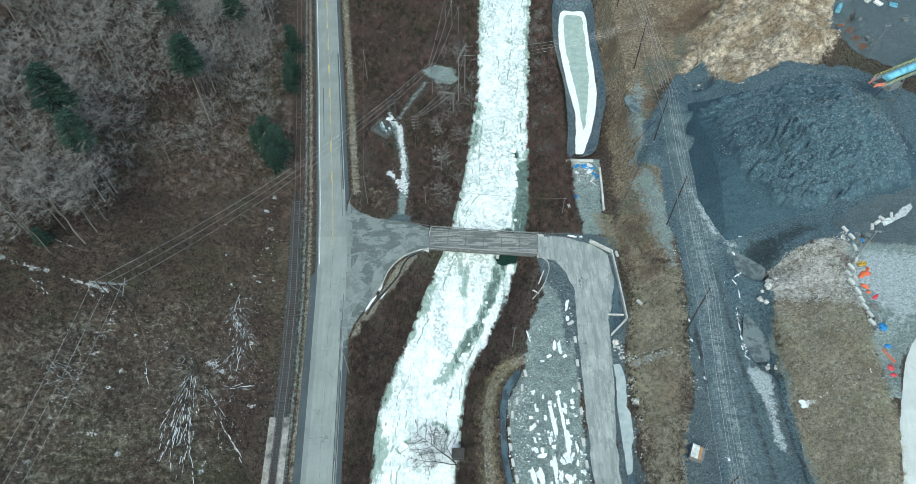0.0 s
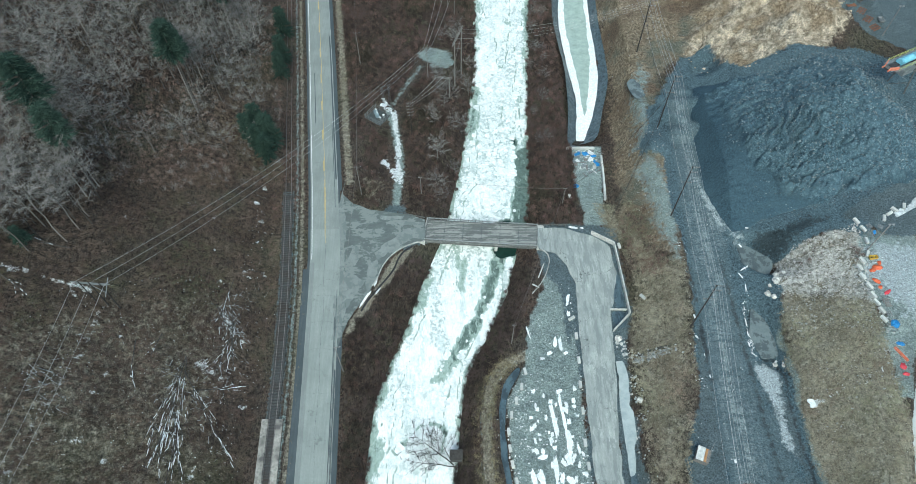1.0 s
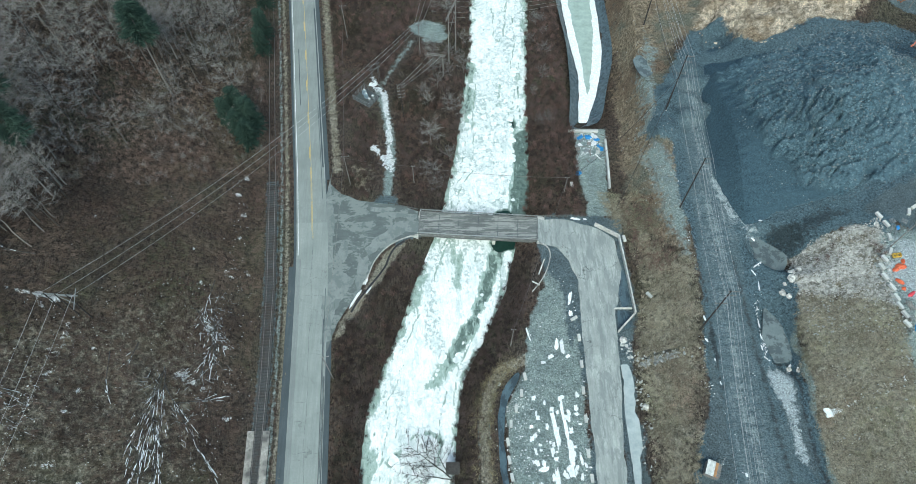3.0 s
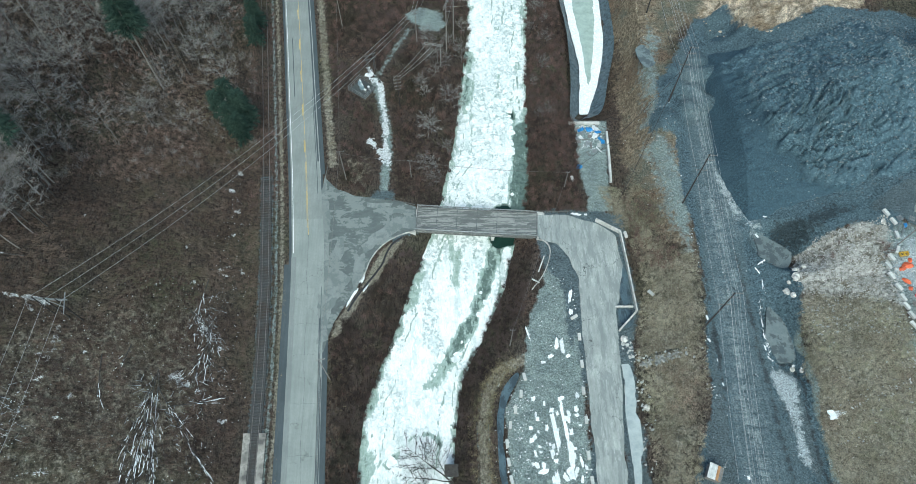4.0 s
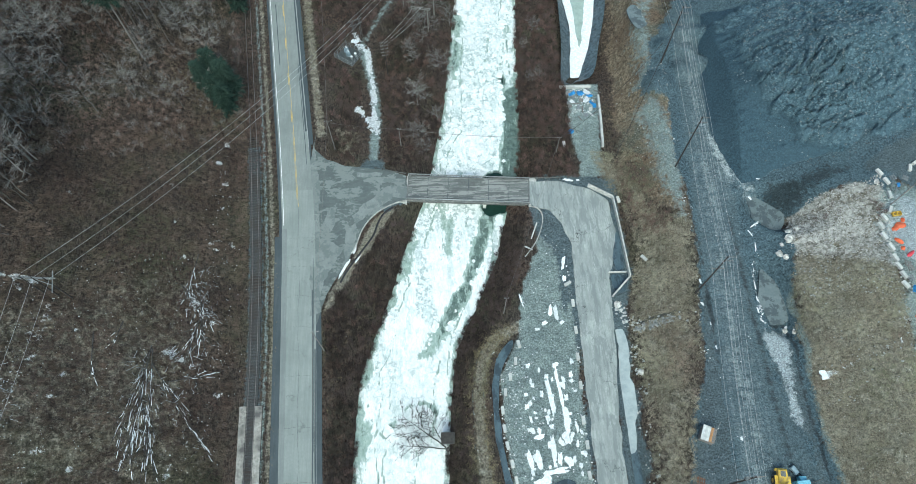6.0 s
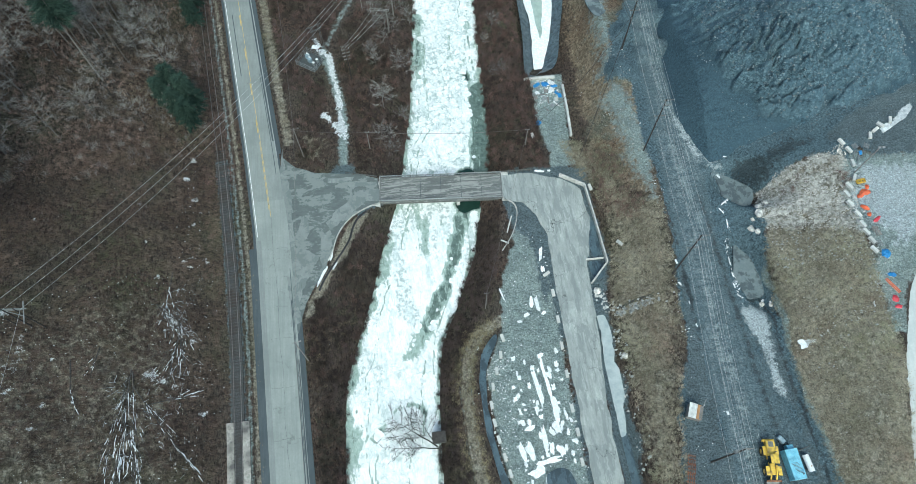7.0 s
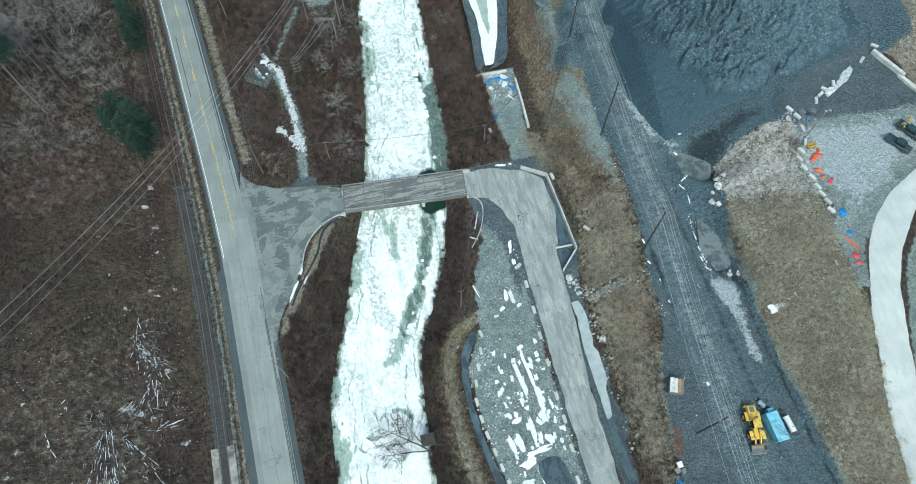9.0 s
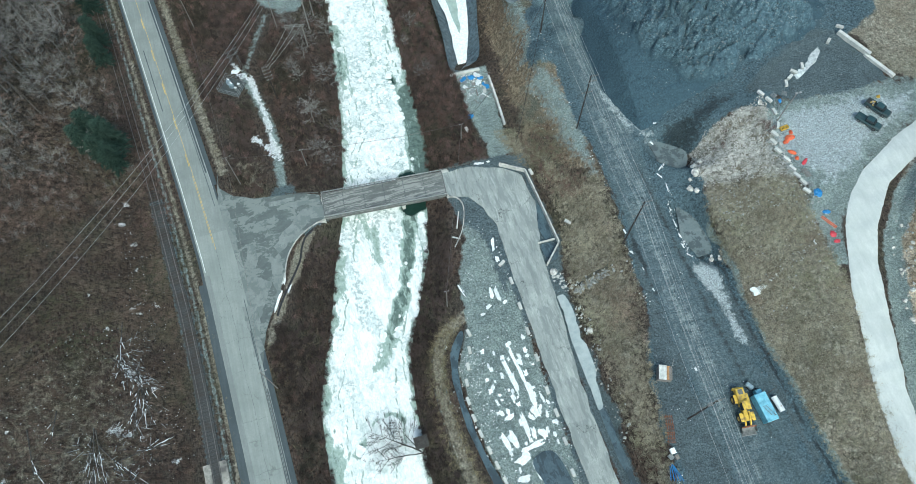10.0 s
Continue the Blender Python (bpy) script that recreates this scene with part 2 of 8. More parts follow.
def pavement_material(name, c1, c2, stain, crack=0.5, streak=(1.0, 1.0, 1.0), patch=None, patch_scale=0.42, patch_mix=0.8):
    """Worn road surface: grain, long streaks, stains, ragged repairs and cracks."""
    m, n, l, p = nodes_of(name)
    pos = n.new("ShaderNodeNewGeometry").outputs["Position"]
    mp = n.new("ShaderNodeMapping")
    mp.inputs["Scale"].default_value = streak
    l.new(pos, mp.inputs["Vector"])
    f = noise_fac(n, l, pos, 2.4, 9, 0.85, 0.36, 0.64)
    s = noise_fac(n, l, mp.outputs[0], 0.8, 9, 0.72, 0.35, 0.65)
    b = noise_fac(n, l, pos, 0.12, 8, 0.7, 0.42, 0.62)
    col = mixed(n, l, s, c1, c2)
    col = mixed(n, l, calc(n, l, "MULTIPLY", f, 0.55), col, stain)
    col = mixed(n, l, calc(n, l, "MULTIPLY", b, 0.5), col, stain)
    if patch:
        bent = n.new("ShaderNodeTexNoise")
        bent.inputs["Scale"].default_value, bent.inputs["Detail"].default_value = 0.25, 4
        l.new(pos, bent.inputs["Vector"])
        plates = noise_fac(n, l, calc_vec(n, l, mp.outputs[0], bent.outputs["Color"], 2.0), patch_scale, 12, 0.74, 0.50, 0.53)
        col = mixed(n, l, calc(n, l, "MULTIPLY", plates, patch_mix), col, patch)
    v = n.new("ShaderNodeTexVoronoi")
    v.feature = "DISTANCE_TO_EDGE"
    v.inputs["Scale"].default_value = 0.11
    w = n.new("ShaderNodeTexNoise")
    w.inputs["Scale"].default_value, w.inputs["Detail"].default_value = 0.7, 6
    l.new(pos, w.inputs["Vector"])
    l.new(calc_vec(n, l, pos, w.outputs["Color"], 5.0), v.inputs["Vector"])
    r = n.new("ShaderNodeMapRange")
    r.inputs["From Min"].default_value, r.inputs["From Max"].default_value = 0.002, 0.009
    r.inputs["To Min"].default_value, r.inputs["To Max"].default_value = crack, 0.0
    l.new(v.outputs["Distance"], r.inputs["Value"])
    gone = noise_fac(n, l, pos, 0.13, 4, 0.6, 0.45, 0.58)
    col = mixed(n, l, calc(n, l, "MULTIPLY", r.outputs[0], gone), col, (0.05, 0.055, 0.055))
    l.new(col, p.inputs["Base Color"])
    p.inputs["Roughness"].default_value = 0.85
    bumped(n, l, p, f, 0.4, 0.02)
    return m


def ice_material():
    """Snow-covered river ice: white crust, grey-green thin ice, rubble of broken floes and streaks along the flow."""
    m, n, l, p = nodes_of("river_ice")
    pos = n.new("ShaderNodeNewGeometry").outputs["Position"]
    a = n.new("ShaderNodeAttribute")
    a.attribute_name = "thin"
    sep = n.new("ShaderNodeSeparateColor")
    l.new(a.outputs["Color"], sep.inputs[0])
    mp = n.new("ShaderNodeMapping")
    mp.inputs["Scale"].default_value, mp.inputs["Rotation"].default_value = (1.3, 0.42, 1.0), (0, 0, 0.36)
    l.new(pos, mp.inputs["Vector"])
    f = noise_fac(n, l, pos, 1.4, 9, 0.78, 0.36, 0.56)
    crust = mixed(n, l, noise_fac(n, l, pos, 0.35, 10, 0.75, 0.32, 0.52), (0.64, 0.68, 0.675), (0.83, 0.845, 0.84))
    jumble = mixed(n, l, noise_fac(n, l, pos, 0.9, 10, 0.76, 0.455, 0.525), (0.30, 0.37, 0.355), (0.78, 0.80, 0.795))
    region = noise_fac(n, l, mp.outputs[0], 0.085, 12, 0.70, 0.50, 0.55)
    region = calc(n, l, "MAXIMUM", region, calc(n, l, "MULTIPLY", sep.outputs[1], noise_fac(n, l, pos, 0.14, 9, 0.72, 0.47, 0.54)))
    col = mixed(n, l, calc(n, l, "MULTIPLY", region, 0.85), crust, jumble)
    smear = noise_fac(n, l, mp.outputs[0], 0.30, 12, 0.76, 0.545, 0.585)
    col = mixed(n, l, calc(n, l, "MULTIPLY", smear, 0.7), col, mixed(n, l, f, (0.36, 0.44, 0.415), (0.58, 0.64, 0.625)))
    veins = noise_fac(n, l, mp.outputs[0], 0.6, 8, 0.7, 0.49, 0.515)
    veins = calc(n, l, "SUBTRACT", veins, noise_fac(n, l, mp.outputs[0], 0.6, 8, 0.7, 0.515, 0.54), True)
    col = mixed(n, l, calc(n, l, "MULTIPLY", veins, 0.45), col, (0.42, 0.49, 0.47))
    # broken floes frozen together
    wob = n.new("ShaderNodeTexNoise")
    wob.inputs["Scale"].default_value, wob.inputs["Detail"].default_value = 0.9, 5
    l.new(pos, wob.inputs["Vector"])
    vor = n.new("ShaderNodeTexVoronoi")
    vor.feature = "DISTANCE_TO_EDGE"
    vor.inputs["Scale"].default_value = 0.62
    l.new(calc_vec(n, l, pos, wob.outputs["Color"], 3.0), vor.inputs["Vector"])
    seam = n.new("ShaderNodeMapRange")
    seam.inputs["From Min"].default_value, seam.inputs["From Max"].default_value = 0.015, 0.085
    seam.inputs["To Min"].default_value, seam.inputs["To Max"].default_value = 1.0, 0.0
    l.new(vor.outputs["Distance"], seam.inputs["Value"])
    field = noise_fac(n, l, pos, 0.14, 9, 0.72, 0.46, 0.56)
    seam = calc(n, l, "MULTIPLY", calc(n, l, "MULTIPLY", seam.outputs[0], field), calc(n, l, "MULTIPLY", sep.outputs[1], 1.2), True)
    col = mixed(n, l, seam, col, (0.27, 0.35, 0.33))
    rubble = noise_fac(n, l, pos, 0.75, 9, 0.75, 0.50, 0.56)
    patchy = noise_fac(n, l, pos, 0.10, 7, 0.65, 0.44, 0.56)
    rubble = calc(n, l, "MULTIPLY", calc(n, l, "MULTIPLY", rubble, sep.outputs[1]), calc(n, l, "ADD", calc(n, l, "MULTIPLY", patchy, 0.8), 0.2))
    col = mixed(n, l, calc(n, l, "MULTIPLY", rubble, 0.5), col, (0.42, 0.50, 0.485))
    ragged = calc(n, l, "ADD", calc(n, l, "MULTIPLY", noise_fac(n, l, mp.outputs[0], 0.55, 11, 0.78, 0.2, 0.8), 0.9), calc(n, l, "MULTIPLY", noise_fac(n, l, pos, 2.6, 6, 0.75, 0.2, 0.8), 0.35))
    e = calc(n, l, "ADD", sep.outputs[0], calc(n, l, "SUBTRACT", ragged, 0.625))

    def stage(lo, hi):
        r = n.new("ShaderNodeMapRange")
        r.interpolation_type = "SMOOTHSTEP"
        r.inputs["From Min"].default_value, r.inputs["From Max"].default_value = lo, hi
        l.new(e, r.inputs["Value"])
        return r.outputs[0]

    slush = mixed(n, l, noise_fac(n, l, pos, 1.1, 8, 0.75, 0.36, 0.64), (0.19, 0.265, 0.222), (0.38, 0.465, 0.42))
    col = mixed(n, l, calc(n, l, "MULTIPLY", stage(0.34, 0.44), 0.95), col, slush)
    water = mixed(n, l, noise_fac(n, l, pos, 0.9, 8, 0.75, 0.4, 0.6), (0.05, 0.078, 0.068), (0.13, 0.175, 0.155))
    col = mixed(n, l, calc(n, l, "MULTIPLY", stage(0.62, 0.72), 0.95), col, water)
    l.new(col, p.inputs["Base Color"])
    p.inputs["Roughness"].default_value = 0.7
    p.inputs["Specular IOR Level"].default_value = 0.3
    bumped(n, l, p, f, 0.35, 0.06)
    return m


def water_material(name, col, rough=0.12):
    m, n, l, p = nodes_of(name)
    pos = n.new("ShaderNodeNewGeometry").outputs["Position"]
    f = noise_fac(n, l, pos, 0.5, 6, 0.65, 0.3, 0.7)
    l.new(mixed(n, l, f, col, tuple(c * 1.5 for c in col)), p.inputs["Base Color"])
    p.inputs["Roughness"].default_value, p.inputs["IOR"].default_value = rough, 1.33
    bumped(n, l, p, noise_fac(n, l, pos, 2.5, 4, 0.6, 0.2, 0.8), 0.3, 0.05)
    return m


GROUND = ground_material()
ASPHALT = pavement_material("worn_asphalt", (0.22, 0.243, 0.231), (0.295, 0.318, 0.303), (0.155, 0.172, 0.165), 0.25, (2.2, 0.12, 1))
CONCRETE_ROAD = pavement_material("concrete_road", (0.235, 0.260, 0.246), (0.315, 0.340, 0.322), (0.18, 0.20, 0.19), 0.5, (2.2, 0.10, 1))
SHOULDER = pavement_material("dark_shoulder", (0.052, 0.066, 0.073), (0.088, 0.106, 0.114), (0.042, 0.053, 0.06), 0.0, (1.5, 0.2, 1))
APRON = pavement_material("patched_apron", (0.092, 0.109, 0.107), (0.142, 0.162, 0.157), (0.078, 0.092, 0.091), 0.3, (0.5, 0.85, 1), patch=(0.215, 0.236, 0.224), patch_scale=0.42, patch_mix=0.75)
APRON_PALE = pavement_material("pale_apron", (0.185, 0.205, 0.196), (0.265, 0.286, 0.273), (0.155, 0.174, 0.168), 0.3, (0.7, 0.6, 1), patch=(0.135, 0.154, 0.15), patch_scale=0.4, patch_mix=0.8)
LANE = pavement_material("dusty_lane", (0.235, 0.258, 0.247), (0.46, 0.48, 0.457), (0.20, 0.22, 0.215), 0.9, (1.1, 0.2, 1), patch=(0.175, 0.195, 0.193), patch_scale=0.6, patch_mix=0.65)
DECK = pavement_material("bridge_deck", (0.105, 0.113, 0.111), (0.185, 0.193, 0.188), (0.075, 0.08, 0.076), 0.0, (0.15, 2.0, 1), patch=(0.30, 0.305, 0.285), patch_scale=0.8, patch_mix=0.75)
HAUL_WHITE = pavement_material("white_gravel_road", (0.44, 0.465, 0.455), (0.57, 0.595, 0.58), (0.36, 0.385, 0.38), 0.0, (1.2, 0.25, 1))
ICE = ice_material()
WATER = water_material("river_water", (0.014, 0.032, 0.026))
PUDDLE = pavement_material("muddy_water", (0.13, 0.16, 0.168), (0.19, 0.225, 0.23), (0.10, 0.125, 0.133), 0.0, (1, 1, 1), patch=(0.055, 0.072, 0.08))
PUDDLE_DARK = pavement_material("dark_water", (0.06, 0.095, 0.115), (0.13, 0.18, 0.205), (0.035, 0.05, 0.06), 0.0, (0.8, 0.4, 1), patch=(0.025, 0.035, 0.042), patch_scale=0.6)
PUDDLE_DARK.node_tree.nodes["Principled BSDF"].inputs["Roughness"].default_value = 0.3
POND = water_material("pond_ice", (0.26, 0.32, 0.29), 0.4)
CONCRETE = simple("concrete", (0.40, 0.40, 0.38), (0.58, 0.58, 0.55), 2.0, 0.9, 0, 0.01, c3=(0.30, 0.30, 0.28), big=0.6)
PALE_CONCRETE = simple("pale_concrete", (0.42, 0.43, 0.41), (0.58, 0.58, 0.555), 2.0, 0.9, 0, 0.01, c3=(0.42, 0.42, 0.39), big=0.5)
STEEL = simple("weathered_steel", (0.10, 0.105, 0.105), (0.19, 0.19, 0.185), 2.5, 0.6, 0.4, 0.005)
GALV = simple("galvanised_steel", (0.20, 0.215, 0.215), (0.33, 0.345, 0.345), 2.0, 0.5, 0.5, 0.004)
RUST = simple("rusty_steel", (0.16, 0.07, 0.04), (0.30, 0.15, 0.09), 2.0, 0.85, 0.2, 0.01)
RAIL = simple("rail_steel", (0.14, 0.13, 0.125), (0.24, 0.22, 0.21), 2.0, 0.5, 0.5, 0.004)
TIMBER = simple("old_timber", (0.03, 0.029, 0.029), (0.068, 0.066, 0.064), 3.0, 0.9, 0, 0.01)
BALLAST = simple("ballast", (0.02, 0.021, 0.022), (0.10, 0.105, 0.106), 7.0, 0.95, 0, 0.06, 9.0, c3=(0.045, 0.036, 0.03), big=0.2, world_space=True)
POLE_WOOD = simple("creosoted_wood", (0.018, 0.016, 0.015), (0.045, 0.04, 0.037), 3.0, 0.9, 0, 0.01)
GREY_WOOD = simple("grey_wood", (0.12, 0.113, 0.105), (0.26, 0.245, 0.23), 3.0, 0.9, 0, 0.01)
WIRE = simple("aluminium_wire", (0.48, 0.49, 0.49), (0.64, 0.65, 0.65), 1.0, 0.45, 0.3, 0)
CABLE = simple("black_cable", (0.02, 0.02, 0.022), (0.04, 0.04, 0.042), 1.0, 0.6, 0, 0)
WORN_PAINT = pavement_material("worn_paint", (0.36, 0.38, 0.375), (0.52, 0.54, 0.53), (0.2, 0.212, 0.208), 0.0, (3, 0.5, 1), patch=(0.2, 0.212, 0.208))
EDGE_STRIP = pavement_material("edge_asphalt", (0.20, 0.218, 0.212), (0.27, 0.288, 0.279), (0.15, 0.166, 0.163), 0.1, (2.5, 0.12, 1))
WHITE_PAINT = simple("white_paint", (0.70, 0.72, 0.72), (0.82, 0.83, 0.83), 3.0, 0.6, 0, 0)
YELLOW_LINE = simple("yellow_line", (0.46, 0.32, 0.09), (0.60, 0.43, 0.15), 3.0, 0.7, 0, 0)
SNOW = simple("old_snow", (0.60, 0.63, 0.64), (0.85, 0.87, 0.87), 2.0, 0.75, 0, 0.05, 6.0, world_space=True)

# ---- the lie of the land ----
def value_noise(x, y, scale, seed):
    """Smooth lattice noise in -1..1 on arrays."""
    lattice = np.random.RandomState(seed).rand(256, 256) * 2 - 1
    u, v = x / scale + 40.3, y / scale + 17.7
    i, j = np.floor(u).astype(int), np.floor(v).astype(int)
    a, b = u - i, v - j
    a, b = a * a * (3 - 2 * a), b * b * (3 - 2 * b)
    g = lambda p, q: lattice[p % 256, q % 256]
    return (g(i, j) * (1 - a) + g(i + 1, j) * a) * (1 - b) + (g(i, j + 1) * (1 - a) + g(i + 1, j + 1) * a) * b


def fbm(x, y, scale, seed, octaves=4):
    return sum(value_noise(x, y, scale / 2 ** k, seed + k) / 2 ** k for k in range(octaves)) / 1.6


# lines that run north, as x over y
RIVER_W = ((0, -21), (48, -19.8), (65, -18.5), (80, -13), (95, -8.6), (107, -4.2), (117, -1.6), (136, 2), (156, 4.3), (176, 6.7), (225, 7.6), (400, 10))
RIVER_E = ((0, -1), (45, -0.3), (58, 0.8), (69, 2.3), (80, 7.6), (92, 13), (106, 16.8), (118, 20.5), (126, 21.4), (150, 22.2), (176, 24), (225, 27.8), (400, 34))
ROAD_MID = ((-60, -24.2), (43, -30.9), (70, -32.3), (91.5, -33.5), (103, -34.3), (113, -35.4), (124.5, -36.7), (149, -39.9), (174, -43.1), (219, -49.2), (400, -76))
RAIL_MID = ((-60, -37.5), (43.5, -41.0), (70, -42.0), (91.6, -43.4), (124, -46.8), (174, -53.2), (219, -59.3), (400, -86))
TOE_W = ((0, -45.5), (50, -46), (100, -49), (130, -52), (170, -58), (230, -67), (400, -91))
LOT_E = ((0, 37.5), (70, 41.5), (85, 44), (105, 44), (118, 44), (145, 48.5), (170, 50), (215, 51), (400, 55))
BENCH_W = ((0, 44), (30, 46), (50, 48.5), (58, 52.5), (66, 54), (400, 54))
YARD_TOP = ((0, 84), (20, 86), (40, 87), (60, 91), (76, 93), (95, 96), (110, 100), (160, 96), (230, 105), (400, 110))
YARD_Z = ((0, 11), (20, 12.5), (45, 16), (60, 18), (75, 19.5), (110, 19.5), (150, 22), (230, 30), (400, 40))
CLIFF = ((0, 90), (20, 93), (33, 96), (48, 101), (62, 108), (70, 116), (80, 128), (90, 140), (120, 160), (400, 260))


def line(curve, y):
    return np.interp(y, [c[0] for c in curve], [c[1] for c in curve])


def bench_z(y):
    """Height of the haul road."""
    return np.interp(y, (0, 30, 50, 77, 108, 138, 170, 230), (6.0, 6.4, 6.8, 7.6, 8.6, 9.4, 9.2, 11.0))


def rough_height(x, y):
    """Cross profile of the valley, west to east, for arrays of the same shape."""
    flat_x, flat_y = np.ravel(x), np.ravel(y)
    out = np.empty_like(flat_x)
    for yy in np.unique(flat_y):
        k = flat_y == yy
        w, e, toe, lot, top, yz, cl, bw = (float(line(c, yy)) for c in (RIVER_W, RIVER_E, TOE_W, LOT_E, YARD_TOP, YARD_Z, CLIFF, BENCH_W))
        bz = float(bench_z(yy))
        kx = [-1600, -300, -140, toe - 24, toe, toe + 3, w - 5.5, w - 0.5, w + 2, e - 2, e + 0.5, e + 6, lot, bw, bw + 2, 70.0, 73.5, top - 2, top + 2, max(cl, top + 6), max(cl, top + 6) + 16, 260, 1600]
        kz = [330, 145, 68, 15.0, 0.6, -0.05, -0.15, -3.35, -4.6, -4.6, -3.35, -0.2, -0.05, bz - 0.3, bz, bz - 0.2, bz + 0.6, yz - 0.4, yz, yz + 0.4, yz + 15, yz + 50, yz + 260]
        out[k] = np.interp(flat_x[k], kx, kz)
    return out.reshape(np.shape(x))


def heap_base(x, y):
    """The coal heap's broad cone."""
    dx, dy = x - 101.0, y - 131.0
    ang = np.arctan2(dy, dx)
    r = np.hypot(dx / 1.05, dy / (1.0 + 0.12 * (dy > 0))) + 2.5 * np.sin(3 * ang + 0.8) + fbm(x, y, 14, 71) * 2.5
    return np.minimum(33.0 - 0.62 * r - np.clip(70.5 - x, 0, 9) * 1.0, 30.6 + fbm(x, y, 9, 55) * 0.8)


SLUMP = ((71.5, 146), (70.5, 137), (71.5, 128), (74.5, 121), (79, 117.5), (81, 113.5), (82, 109.5), (88, 108), (94.5, 112), (101, 108.6), (107, 110), (113.5, 114.5), (118.5, 124), (119, 138), (117, 150), (106, 156), (92, 155), (80, 152))


def heap_top(x, y):
    """Height of the heap and how coarse it is: a slumped lumpy mass that ends in ragged scarps over smooth fine slopes."""
    wx, wy = fbm(x, y, 10, 81, 5) * 6.0, fbm(x, y, 10, 88, 5) * 6.0
    d = inside(SLUMP, x + wx, y + wy)
    coarse = np.clip(d / 1.1 + 0.5, 0, 1)
    coarse = coarse * coarse * (3 - 2 * coarse)
    south = np.clip((136 - y) / 18, 0.15, 1)
    u = fbm(x + wx * 1.2, y + wy * 1.2, 17, 101, 5) * 4.2 + (y - 110) * 0.085 + (x - 90) * 0.02
    saw = u - np.floor(u)
    saw = np.where(saw < 0.9, saw / 0.9, (1 - saw) / 0.1)
    west = np.exp(-((x - 84) / 15) ** 2 - ((y - 121) / 13) ** 2)
    blocks = np.abs(fbm(x, y, 4.5, 93, 4)) * 1.6 + np.abs(fbm(x, y, 1.7, 94, 3)) * 0.75
    cracks = np.exp(-(fbm(x, y * 1.2, 8.0, 91, 5) / 0.05) ** 2) * (0.5 + 1.6 * west)
    rills = np.tanh(fbm(x * 0.5 + y * 0.2, y * 1.5, 3.0, 99, 4) * 6) * 0.14 + fbm(x, y, 1.0, 97, 2) * 0.12
    terraces = np.exp(-((x - 80) / 8) ** 2 - ((y - 137) / 7) ** 2) * np.tanh(fbm(x * 0.35, y * 2.2, 4, 105, 4) * 8) * 0.7
    detail = coarse * (1.5 * south * np.clip(d / 3 + 0.4, 0, 1) - 0.5 + saw * (0.3 + 2.8 * west) + blocks * 1.2 - cracks) + (1 - coarse) * rills + terraces
    return pools(heap_base(x, y) + detail, x, y), coarse


def pools(h, x, y):
    """Tailing pools beside the haul road."""
    for cx, cy, rx, ry, turn, floor in ((75.0, 96.3, 5.0, 3.4, -0.75, 6.35), (71.8, 75.0, 2.6, 7.4, 0.12, 5.4)):
        u, v = (x - cx) * np.cos(turn) + (y - cy) * np.sin(turn), -(x - cx) * np.sin(turn) + (y - cy) * np.cos(turn)
        h = np.minimum(h, floor + np.maximum(0, np.hypot(u / rx, v / ry) - 1) * 5.5 + fbm(x, y, 3, 45) * 0.3)
    return h


